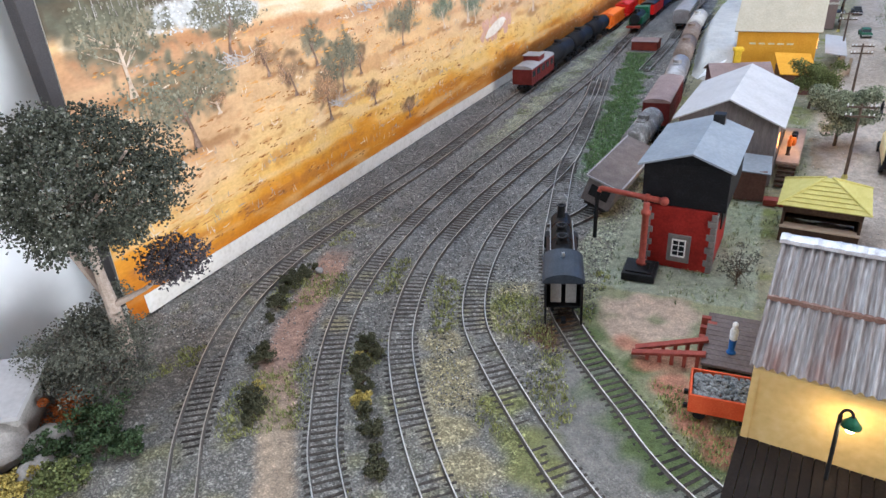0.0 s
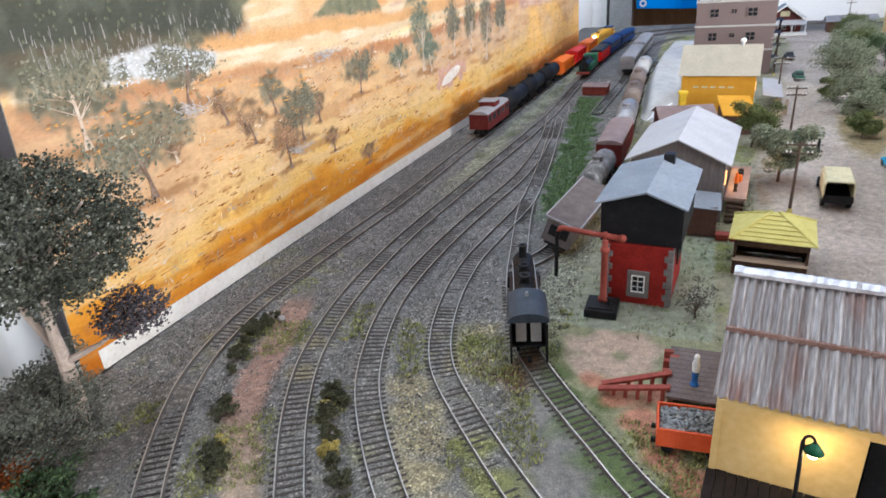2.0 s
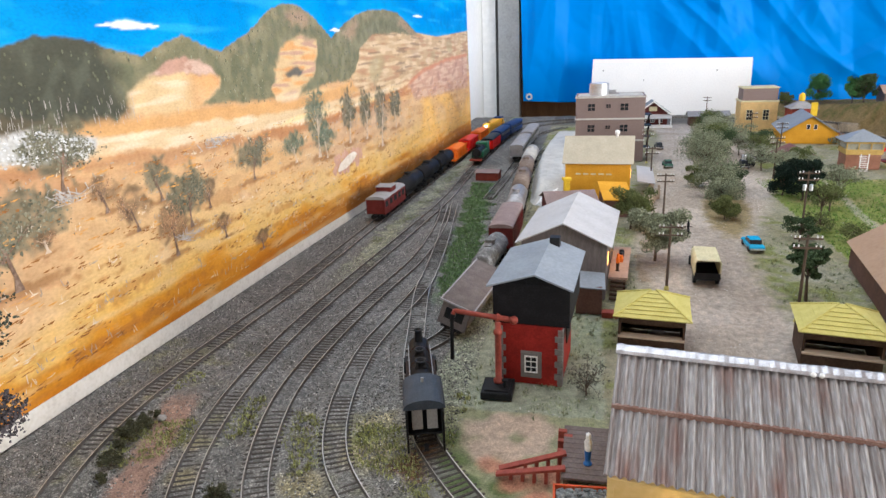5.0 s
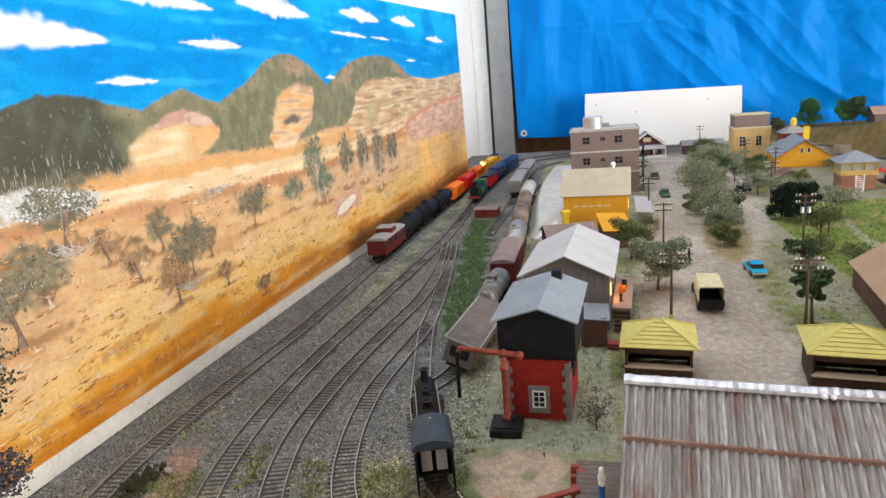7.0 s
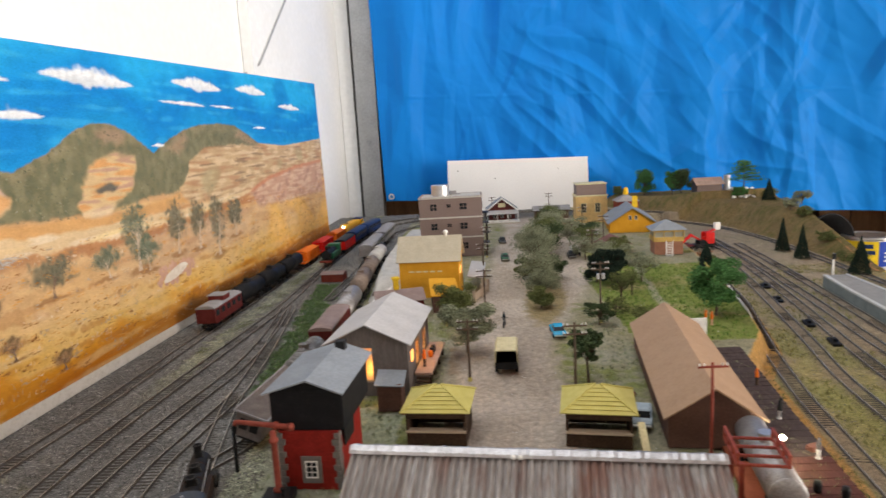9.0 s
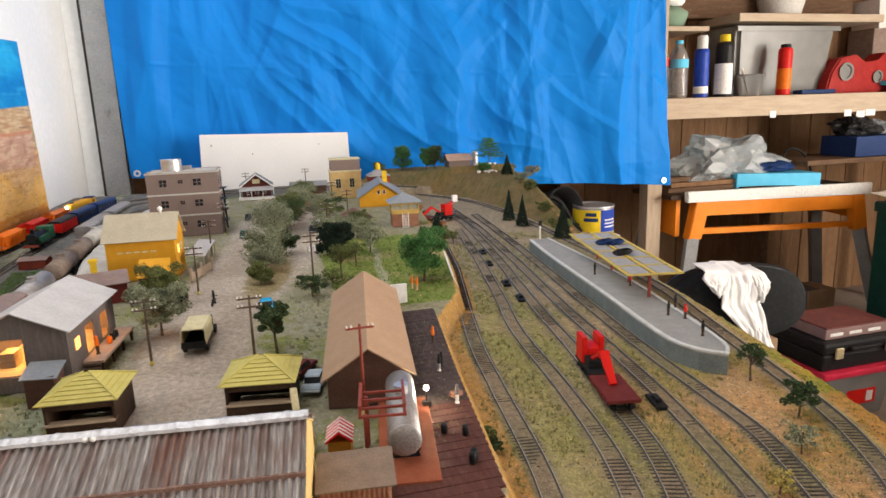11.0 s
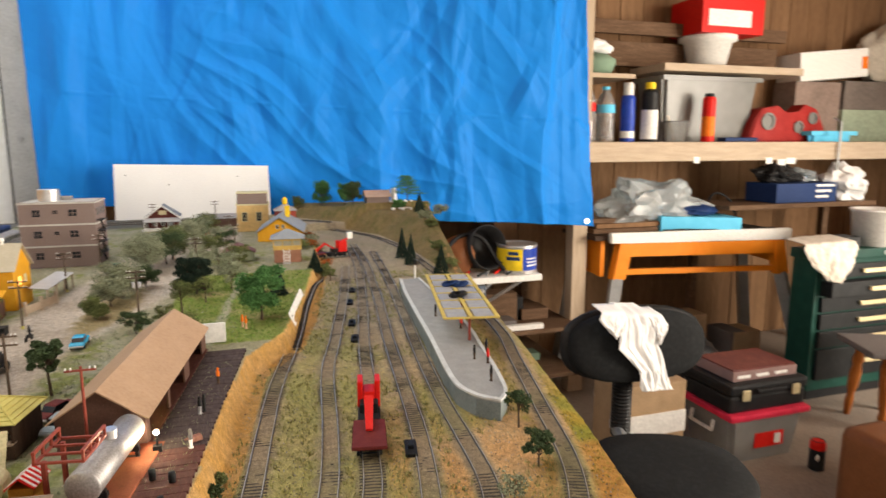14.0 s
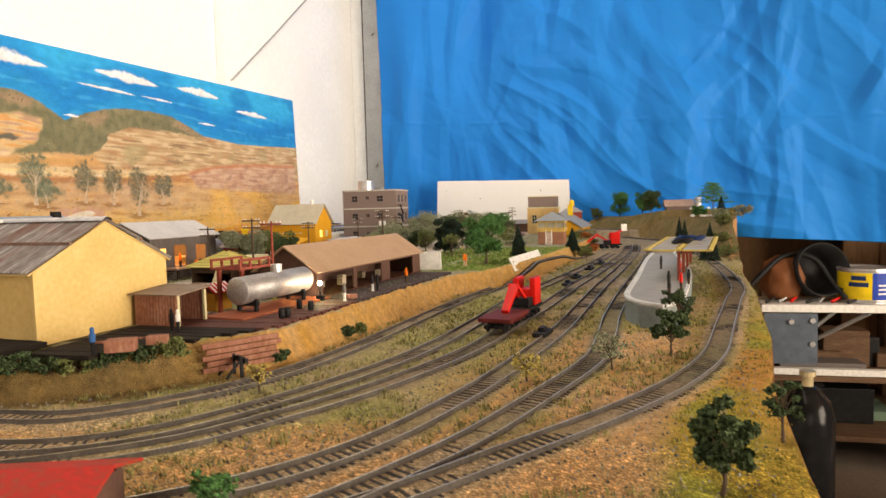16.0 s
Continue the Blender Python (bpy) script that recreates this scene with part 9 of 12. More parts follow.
def tree(x, y, h, r, leaf, label, bare=0.35, count=520, size=0.0022, lean=0.0, seed=0, squash=0.7, z=None, group="model trees"):
    rng = random.Random(seed + int(x * 1000) * 7 + int(y * 1000))
    t = thing("tree", label, "tree", group, m=pose(x, y, (ground_z(x, y) if z is None else z) - 0.001))
    bm = bmesh.new()
    top = Vector((lean * h, 0, h * 0.72))
    mid = Vector((lean * h * 0.3 + rng.uniform(-0.03, 0.03) * h, rng.uniform(-0.03, 0.03) * h, h * bare))
    w = max(0.0007, h * 0.022)
    tube(bm, (0, 0, 0), mid, w * 1.3, w * 0.9, 7)
    tube(bm, mid, top, w * 0.9, w * 0.4, 7)
    blobs = [top + Vector((0, 0, h * 0.08))]
    for k in range(24):
        a, out = 2.4 * k + rng.uniform(-0.5, 0.5), r * rng.uniform(0.25, 1.0)
        e = Vector((mid.x + out * math.cos(a), out * math.sin(a), h * rng.uniform(bare + 0.12, 0.88)))
        s = mid.lerp(top, rng.uniform(0.0, 0.7))
        tube(bm, s, e, w * 0.45, w * 0.2, 5)
        blobs.append(e)
    part("trunk", bm, M_TIMBER, t)
    pts = []
    reach = [rng.uniform(0.34, 0.56) if count > 1400 else rng.uniform(0.20, 0.46) for b in blobs]
    for k in range(int(count * 3.4)):
        i = rng.randrange(len(blobs))
        b = blobs[i]
        d = Vector((rng.gauss(0, 1), rng.gauss(0, 1), rng.gauss(0, 1))).normalized() * r * reach[i] * rng.random() ** 0.5
        d.z *= squash
        p = b + d
        if p.z > h * bare * 0.7 and p.z < h * 1.02:
            pts.append(p)
    leaf_part("crown", pts, size * 0.55, leaf, t, rng)
    return t


def cedar(x, y, h, r):
    """Level, airy shelves of grey-green needles on bare limbs."""
    rng = random.Random(77)
    t = thing("cedar_tree", "airy spreading grey-green cedar in level tiers on the hill", "tree", "hill trees", m=pose(x, y, ground_z(x, y) - 0.001))
    bm = bmesh.new()
    tube(bm, (0, 0, 0), (0, 0, h * 0.97), h * 0.020, h * 0.005, 7)
    pts = []
    for k in range(26):
        q = (k + 0.5) / 26
        z1 = h * (0.30 + 0.66 * q)
        a = 2.4 * k
        out = r * (1.05 - 0.80 * q) * rng.uniform(0.55, 1.05)
        e = Vector((out * math.cos(a), out * math.sin(a), z1 + 0.06 * out))
        tube(bm, (0, 0, z1 - out * 0.12), e, h * 0.008, h * 0.003, 5)
        for j in range(85):
            s = rng.uniform(0.35, 1.08)
            pts.append(Vector((e.x * s + rng.gauss(0, r * 0.13), e.y * s + rng.gauss(0, r * 0.13), e.z + rng.gauss(0, 0.0016))))
    part("trunk", bm, M_TIMBER, t)
    leaf_part("crown", pts, 0.0021, L_GREEN, t, rng)
    return t


def fir(x, y, h, r, leaf=None, z=None):
    rng = random.Random(int(x * 900) + int(y * 700))
    t = thing("fir_tree", "dark conical model fir tree", "tree", "model fir trees", m=pose(x, y, (ground_z(x, y) if z is None else z) - 0.001))
    bm = bmesh.new()
    tube(bm, (0, 0, 0), (0, 0, h * 0.95), h * 0.02, h * 0.004, 6)
    part("trunk", bm, M_TIMBER, t)
    pts = []
    tiers = max(7, int(h / 0.006))
    for k in range(3000):
        q = rng.random() ** 0.62
        z1 = h * (1 - 0.93 * q)
        skirt = 0.82 + 0.18 * ((q * tiers) % 1.0)
        a = rng.uniform(0, 6.283)
        rad = r * q * skirt * (0.9 + 0.2 * noise.noise((math.cos(a) * 2, math.sin(a) * 2, z1 * 90))) * (0.45 + 0.55 * rng.random() ** 0.5)
        pts.append(Vector((rad * math.cos(a), rad * math.sin(a), z1 - rad * 0.2)))
    leaf_part("crown", pts, 0.0014, leaf or L_FIR, t, rng)


SAGE = "sage-green model gum tree with a thin trunk"
tree(-0.061, 0.828, 0.070, 0.028, L_SAGE, SAGE, 0.26, 3200)
tree(-0.083, 0.975, 0.066, 0.026, L_OLIVE, SAGE, 0.33, 2000)
tree(0.078, 0.704, 0.066, 0.017, L_DARK, "dark green bushy model tree on a short trunk", 0.38, 1300, 0.0026)
for k, (x, y, h) in enumerate(((0.060, 1.04, 0.030), (0.070, 1.12, 0.040), (0.078, 1.19, 0.058), (0.110, 1.26, 0.034), (0.055, 1.28, 0.030), (0.088, 1.45, 0.066), (0.094, 1.40, 0.058), (0.122, 1.52, 0.060), (0.13, 1.58, 0.065), (0.15, 1.68, 0.060), (0.165, 1.79, 0.062), (0.178, 1.88, 0.06), (0.19, 1.98, 0.055))):
    tree(x, y, h * 1.35, h * 0.66, (L_OLIVE, L_SAGE, L_SAGE, L_DARK)[k % 4], "sage-green model tree in the street's planted middle strip", 0.12 if k < 5 else 0.2, 1600)
tree(0.315, 0.956, 0.088, 0.030, L_GREEN, "bright green rounded model tree on the lawn", 0.16, 2600, 0.0026)
tree(0.205, 1.171, 0.078, 0.026, L_FIR, "dense dark green model tree by the street", 0.05, 2300, 0.0026)
tree(0.185, 1.21, 0.060, 0.022, L_FIR, "dense dark green model tree by the street", 0.06, 1500, 0.0026)
tree(0.215, 1.30, 0.062, 0.026, L_SAGE, SAGE, 0.4, 420)
tree(0.24, 1.42, 0.050, 0.025, L_SAGE, SAGE, 0.35, 380)
for k, (x, y, h) in enumerate(((0.205, 1.44, 0.060), (0.225, 1.55, 0.062), (0.20, 1.63, 0.058), (0.255, 1.68, 0.055), (0.235, 1.80, 0.060), (0.265, 1.36, 0.045), (0.285, 1.46, 0.048), (0.268, 1.20, 0.058), (0.135, 0.93, 0.036))):
    tree(x, y, h, h * 0.55, (L_SAGE, L_OLIVE, L_SAGE, L_DARK, L_SAGE)[k % 5], "bushy grey-green model tree beside the town street", 0.2, 620, 0.0022)
tree(0.191, 1.03, 0.062, 0.024, L_OLIVE, "thin olive sapling with a sparse crown on the lawn", 0.35, 330)
tree(0.225, 1.10, 0.048, 0.018, L_OLIVE, "thin olive sapling on the lawn", 0.45, 200)
tree(0.17, 0.98, 0.030, 0.020, L_OLIVE, "low olive shrub at the road's edge", 0.1, 260)
tree(0.20, 0.93, 0.026, 0.022, L_OLIVE, "low olive shrub at the lawn's edge", 0.1, 260)
fir(0.352, 1.12, 0.060, 0.020)
fir(0.448, 1.365, 0.052, 0.022)
fir(0.705, 1.570, 0.084, 0.021)
fir(0.704, 1.475, 0.080, 0.020)
fir(0.728, 1.296, 0.078, 0.026)
fir(0.897, 2.068, 0.070, 0.026)
tree(0.602, 2.436, 0.098, 0.034, L_GREEN, "dark green rounded tree on the hill", 0.12, 1900, 0.0034, squash=1.0, group="hill trees")
tree(0.712, 2.346, 0.100, 0.030, L_DARK, "dark green rounded tree on the hill", 0.12, 1900, 0.0034, squash=1.0, group="hill trees")
tree(0.680, 2.352, 0.094, 0.022, L_GREEN, "dark green rounded tree on the hill", 0.12, 1500, 0.0034, squash=1.0, group="hill trees")
tree(0.515, 2.47, 0.056, 0.026, L_OLIVE, "small olive tree at the foot of the hill", 0.2, 600, 0.003, group="hill trees")
cedar(0.914, 2.298, 0.110, 0.064)
tree(0.850, 2.174, 0.040, 0.024, L_GREEN, "bright green tree beside the hill cottage", 0.12, 700, 0.003, group="hill trees")
tree(0.930, 1.93, 0.042, 0.026, L_SAGE, "olive tree at the end of the hill", 0.15, 500, 0.003, group="hill trees")
tree(0.843, 1.82, 0.034, 0.024, L_SAGE, "olive tree at the end of the hill", 0.15, 380, 0.003, group="hill trees")
tree(0.838, 1.74, 0.030, 0.020, L_OLIVE, "olive shrub on the slope beside the track", 0.1, 320, 0.003, group="hill trees")
tree(0.93, 2.14, 0.030, 0.024, L_OLIVE, "olive shrub on the slope beside the track", 0.1, 320, 0.003, group="hill trees")
tree(0.800, 1.55, 0.026, 0.022, L_OLIVE, "olive shrub on the slope beside the track", 0.1, 320, 0.003, group="hill trees")
tree(0.775, 1.40, 0.024, 0.026, L_OLIVE, "olive shrub on the slope beside the track", 0.1, 320, 0.003, group="hill trees")
for k in range(16):
    x, y = 0.44 + 0.06 * RNG.random(), 1.30 + 0.55 * RNG.random()
    tree(x, y, RNG.uniform(0.018, 0.034), 0.016, (L_OLIVE, L_SAGE, L_RED)[k % 3 if k % 5 else 0], "low scrubby bush on the town bank", 0.1, 130, 0.0026, group="bank bushes")
tree(0.566, 0.520, 0.050, 0.013, L_DARK, "thin dark green sapling by the platform", 0.3, 220, 0.0026, group="yard trees")
tree(0.548, 0.437, 0.040, 0.014, L_DARK, "dark green bushy sapling by the outer track", 0.25, 420, 0.0028, group="yard trees")
tree(0.538, 0.182, 0.050, 0.0115, L_DARK, "dark green bushy tree near the board's rim", 0.12, 900, 0.0026, group="yard trees")
tree(0.580, 0.250, 0.034, 0.008, L_DARK, "thin dark sapling near the board's rim", 0.3, 120, 0.0024, group="yard trees")
tree(0.500, 0.385, 0.030, 0.014, L_SAGE, "dry sage bush between the tracks", 0.2, 130, 0.0022, group="yard trees")
tree(0.440, 0.345, 0.022, 0.010, L_STRAW, "dry straw-coloured bush between the tracks", 0.2, 90, 0.002, group="yard trees")
tree(0.262, 0.290, 0.024, 0.008, L_STRAW, "thin dry weed by the retaining wall", 0.3, 60, 0.002, group="yard trees")
tree(0.330, 0.125, 0.020, 0.012, L_GREEN, "small bright green shrub between the tracks", 0.1, 200, 0.002, group="yard trees")
tree(-0.144, 0.484, 0.030, 0.018, L_GREY, "wiry grey-green bush beside the water tower", 0.12, 160, 0.0014, group="yard trees")
for k, (x, y) in enumerate(((0.010, 0.243), (0.035, 0.246), (0.058, 0.249), (0.080, 0.252), (0.100, 0.254), (0.118, 0.262), (0.134, 0.270), (0.150, 0.279), (0.166, 0.292), (0.182, 0.309), (0.238, 0.368), (0.254, 0.472), (0.2585, 0.497))):
    tree(x, y, 0.014 if k < 10 else 0.010, 0.012 if k < 10 else 0.007, L_DARK if k % 3 else L_OLIVE, "low dark flock bush along the deck's foot", 0.05, 260, 0.0022, group="deck bushes")
# the big gum on the near side, dark shrubs under it
def gum():
    rng = random.Random(5)
    t = thing("tree", "large grey-green gum tree with a gnarled pale trunk", "tree", "near trees", m=pose(-0.545, 0.232, -0.001))
    bm = bmesh.new()
    c = Vector((0.058, 0.0, 0.147))
    line = [Vector(p) for p in ((0.030, 0.004, 0.0), (0.040, 0.003, 0.028), (0.047, 0.0, 0.058), (0.043, 0.002, 0.078), (0.047, 0.0, 0.098), (0.056, 0, 0.135))]
    for k, (p, q) in enumerate(zip(line, line[1:])):
        tube(bm, p, q, 0.0062 - 0.0009 * k, 0.0053 - 0.0009 * k, 9)
    tube(bm, (0.046, 0.001, 0.062), (0.070, 0.010, 0.074), 0.0026, 0.0014, 7)
    tube(bm, (0.070, 0.010, 0.074), (0.104, 0.018, 0.098), 0.0014, 0.0007, 7)
    tube(bm, (0.037, 0.005, 0.065), (0.010, 0.0, 0.12), 0.0032, 0.0016, 7)
    for k in range(12):
        d = Vector((rng.gauss(0, 1), rng.gauss(0, 1), rng.gauss(0.2, 0.6))).normalized()
        tube(bm, (0.02, 0.001, 0.10), c + Vector((d.x * 0.055, d.y * 0.045, d.z * 0.03)), 0.0018, 0.0007, 5)
    part("trunk", bm, plain("pale_gum_bark", (0.40, 0.32, 0.26), dark=(0.22, 0.17, 0.13), light=(0.55, 0.47, 0.40), scale=160, bump=0.6), t)
    pts = []
    while len(pts) < 26000:
        d = Vector((rng.gauss(0, 1), rng.gauss(0, 1), rng.gauss(0, 1))).normalized()
        lobes = 1 + 0.34 * noise.noise(d * 2.3) + 0.26 * noise.noise(d * 5) + 0.10 * noise.noise(d * 11)
        s = lobes * (0.55 + 0.45 * rng.random() ** 0.5)
        if noise.noise(d * 3.7 + Vector((9, 0, 0))) < -0.38:
            continue
        pts.append(c + Vector((d.x * 0.060 * s, d.y * 0.047 * s, d.z * 0.040 * s)))
    leaf_part("crown", pts[2600:], 0.0010, leaf_mat("dull_gum_foliage", (0.070, 0.074, 0.054)), t, rng)
    leaf_part("dusty_leaves", pts[:2600], 0.0010, leaf_mat("dusty_gum_foliage", (0.20, 0.20, 0.165)), t, rng)
    pts = []
    for k in range(2600):
        d = Vector((rng.gauss(0, 1), rng.gauss(0, 1), rng.gauss(0, 1))).normalized() * rng.random() ** 0.4
        pts.append(Vector((0.092, 0.018, 0.094 + 0.30 * d.x * 0.026)) + Vector((d.x * 0.028, d.y * 0.018, d.z * 0.016)) * (1 + 0.3 * noise.noise(d * 3)))
    leaf_part("side_clump", pts, 0.0010, leaf_mat("dusky_purple_foliage", (0.085, 0.075, 0.08)), t, rng)


gum()
tree(-0.522, 0.222, 0.060, 0.036, L_GREY, "dusky purple-grey shrub at the board's foot", 0.08, 3800, 0.0016, group="near trees")
for x, y, h, r, l in ((-0.486, 0.190, 0.020, 0.018, L_DARK), (-0.470, 0.176, 0.016, 0.013, L_DARK), (-0.495, 0.162, 0.016, 0.012, L_DARK), (-0.512, 0.190, 0.020, 0.014, L_RED), (-0.468, 0.150, 0.018, 0.016, L_OLIVE), (-0.560, 0.19, 0.028, 0.022, L_FIR), (-0.455, 0.185, 0.012, 0.010, L_DARK), (-0.490, 0.14, 0.012, 0.010, L_STRAW)):
    tree(x, y, h, r, l, "low flocked shrub on the near bank", 0.05, 420, 0.0018, group="near shrubs")
L_SCRUB = leaf_mat("brown_olive_flock", (0.075, 0.075, 0.042))
BUSHES = [(-0.474, 0.400, 0.008), (-0.476, 0.388, 0.012), (-0.478, 0.372, 0.014), (-0.474, 0.357, 0.010), (-0.468, 0.340, 0.013), (-0.460, 0.322, 0.008), (-0.440, 0.290, 0.009), (-0.433, 0.279, 0.013), (-0.414, 0.252, 0.010), (-0.411, 0.243, 0.013), (-0.401, 0.227, 0.010), (-0.404, 0.236, 0.012),
          (-0.372, 0.318, 0.013), (-0.360, 0.312, 0.010), (-0.364, 0.297, 0.013), (-0.369, 0.304, 0.009), (-0.352, 0.279, 0.013), (-0.345, 0.267, 0.010), (-0.340, 0.262, 0.010), (-0.327, 0.247, 0.013), (-0.317, 0.236, 0.009), (-0.308, 0.222, 0.012)]
for k, (x, y, h) in enumerate(BUSHES):
    tree(x, y, h * 0.85, h * (0.36 + 0.34 * ((k * 7) % 5) / 4), L_STRAW if k in (8, 15, 17) else L_SCRUB, "small straw-yellow clump of flock between the tracks" if k in (8, 15, 17) else "small dark clump of flock between the tracks", 0.05, 330, 0.0013, group="flock clumps")
# stones by the near bank
for k, (x, y, s) in enumerate(((-0.532, 0.150, 0.026), (-0.505, 0.168, 0.014), (-0.488, 0.150, 0.012), (-0.515, 0.128, 0.018), (-0.468, 0.397, 0.004))):
    bm = bmesh.new()
    vs = ball(bm, (0, 0, s * 0.25), s, 3, (1, 0.8, 0.6))
    for v in vs:
        v.co *= 1 + 0.18 * noise.noise(v.co * (2.2 / s) + Vector((k, 0, 0)))
    solo("boulder", bm, plain("pale_grey_rock", (0.32, 0.30, 0.275), scale=120, bump=0.5), "pale grey plaster boulder on the near bank", "boulder", "boulders", m=pose(x, y, 0, 0, 0, 40 * k))
t = thing("rock_shelter", "pale stone hut corner with a slab roof on the near bank", "hut", m=pose(-0.552, 0.162, 0, 0, 0, 35))
bm = bmesh.new()
box(bm, -0.03, 0.03, -0.02, 0.02, 0, 0.028, 0.003)
part("wall", bm, plain("pale_stone", (0.34, 0.325, 0.30), scale=90, bump=0.5), t)
bm = bmesh.new()
slab(bm, [(-0.036, -0.026, 0.030), (0.036, -0.026, 0.028), (0.036, 0.026, 0.034), (-0.036, 0.026, 0.036)], 0.003)
part("roof", bm, M_GREYROOF, t)
# low red hut on the near curve
t = thing("red_roofed_hut", "low hut with a worn red roof by the curve", "hut", m=pose(0.272, 0.098, -0.024, 0, 0, 16))
bm = bmesh.new()
box(bm, -0.040, 0.026, -0.020, 0.020, 0, 0.016)
part("wall", bm, M_BROWNWALL, t)
gable_roof(t, -0.040, 0.026, -0.020, 0.020, 0.016, 0.0235, plain("worn_red_roof", (0.42, 0.03, 0.022), dark=(0.20, 0.09, 0.05), light=(0.62, 0.03, 0.02), scale=40), 0.006, 0.0014, "x")

# cottage on the hill
t = thing("hill_cottage", "pink-roofed stone cottage with a round tank on the hill", "house", m=pose(0.806, 2.326, ground_z(0.806, 2.326)) @ Matrix.Scale(1.25, 4))
gable_walls(t, -0.035, 0.035, 0, 0.05, 0.024, 0.040, M_BRICK, "x")
gable_roof(t, -0.035, 0.035, 0, 0.05, 0.024, 0.043, plain("pink_tan_roof", (0.45, 0.31, 0.24)), 0.006, 0.0014, "x")
bm = bmesh.new()
tube(bm, (0.052, 0.01, 0.0), (0.052, 0.01, 0.048), 0.010, seg=16)
part("water_tank", bm, M_SILVER, t)
for k in range(14):
    bm = bmesh.new()
    s = RNG.uniform(0.004, 0.008)
    ball(bm, (0, 0, s * 0.5), s, 2, (1, 0.8, 0.7))
    x, y = 0.82 + RNG.uniform(0, 0.1), 2.20 + RNG.uniform(-0.05, 0.05)
    solo("white_stone", bm, M_WHITE, "small white stone on the hillside", "stone", "hill stones", m=pose(x, y, ground_z(x, y)))
t = thing("signal_post", "tiny white and black signal post beside the platform", "signal", m=pose(0.655, 1.26, ground_z(0.655, 1.26)))
bm = bmesh.new()
tube(bm, (0, 0, 0), (0, 0, 0.052), 0.0022, 0.0018, 8)
part("post", bm, M_WHITE, t)
bm = bmesh.new()
box(bm, -0.003, 0.003, -0.004, -0.001, 0.040, 0.052, 0.0005)
part("head", bm, M_IRON, t)
for k, (x, y) in enumerate(((0.452, 0.885), (0.463, 0.975), (0.485, 1.12), (0.507, 1.22), (0.44, 0.505))):
    bm = bmesh.new()
    box(bm, -0.006, 0.006, -0.016, 0.016, 0, 0.004, 0.0008)
    box(bm, -0.003, 0.003, -0.006, 0.006, 0.004, 0.008, 0.0008)
    solo("point_motor", bm, M_IRON, "black point motor box beside the track", "point motor", "point motors", m=pose(x, y, ground_z(x, y), 0, 0, -12))
for x, y in ((0.285, 0.915), (0.290, 0.905)):
    figure(x, y, 0.0, M_ORANGE, M_SKIN, 0.020)

# ---- loose stones, straw and grass over the ground ----
def scatter(name, n, pick, size, mat, label, category, seed, flat_z=0.6):
    rng = random.Random(seed)
    v, f = [], []
    while n:
        p = pick(rng)
        if p is None:
            continue
        x, y = p
        n -= 1
        z = ground_z(x, y) + noise.noise((x * 70, y * 70, 0.0)) * 0.0016 * smoothstep(0.012, 0.03, track_gap(x, y)) - 0.0010
        s, a = size * rng.uniform(0.5, 1.5), rng.uniform(0, 6.283)
        k = len(v)
        for q in range(3):
            v.append((x + s * math.cos(a + 2.1 * q), y + s * rng.uniform(0.6, 1.1) * math.sin(a + 2.1 * q), z))
        v.append((x, y, z + s * flat_z * 2))
        f += [(k, k + 1, k + 3), (k + 1, k + 2, k + 3), (k + 2, k, k + 3)]
    me = bpy.data.meshes.new(name)
    me.from_pydata(v, [], f)
    me.materials.append(mat)
    return tagged(new(name, me), label, category, kind="stuff")


def pick_left(rng):
    x, y = rng.uniform(-0.55, -0.235), 0.12 + 1.4 * rng.random() ** 2.0
    if track_gap(x, y) < 0.0065 and rng.random() < 0.35 or (y < 0.45 and abs(x - table_at(PATH, y)) < 0.012 and rng.random() < 0.8):
        return None
    return (x, y) if y > 0.28 - 0.9 * (x + 0.16) * 0 and not (x > -0.24 and y > 0.45) else None


def pick_right(rng):
    y = 0.0 + 1.3 * rng.random() ** 1.6
    x = rng.uniform(0.1, table_at(BOARD_EDGE, y) - 0.01)
    return (x, y) if town_side(x, y) < -0.012 and track_gap(x, y) > 0.004 else None


def pick_town(rng):
    y = 0.45 + 1.4 * rng.random() ** 1.5
    x = rng.uniform(-0.22, 0.30)
    return (x, y) if town_side(x, y) > 0.01 else None


M_FLECK = node_mat("pale_grit", (0.48, 0.455, 0.41), dark=(0.22, 0.21, 0.19), light=(0.85, 0.83, 0.78), scale=100, random_tint=0.7, bump=0)
scatter("ballast_stones", 52000, pick_left, 0.0007, M_STONES, "grey ballast stones scattered over the yard", "ballast", 1)
scatter("pale_grit", 12000, pick_left, 0.0006, M_FLECK, "pale grit flecks over the cinder yard", "grit", 2)
scatter("yard_stones", 11000, pick_right, 0.0008, M_STONES, "brown and grey ballast stones over the lower yard", "ballast", 3)
scatter("yard_straw", 7000, pick_right, 0.0007, M_STRAW, "straw-coloured ground scatter in the lower yard", "scatter", 4, 0.9)
scatter("road_grit", 2200, pick_town, 0.0007, M_FLECK, "pale gravel on the dirt road", "gravel", 5)


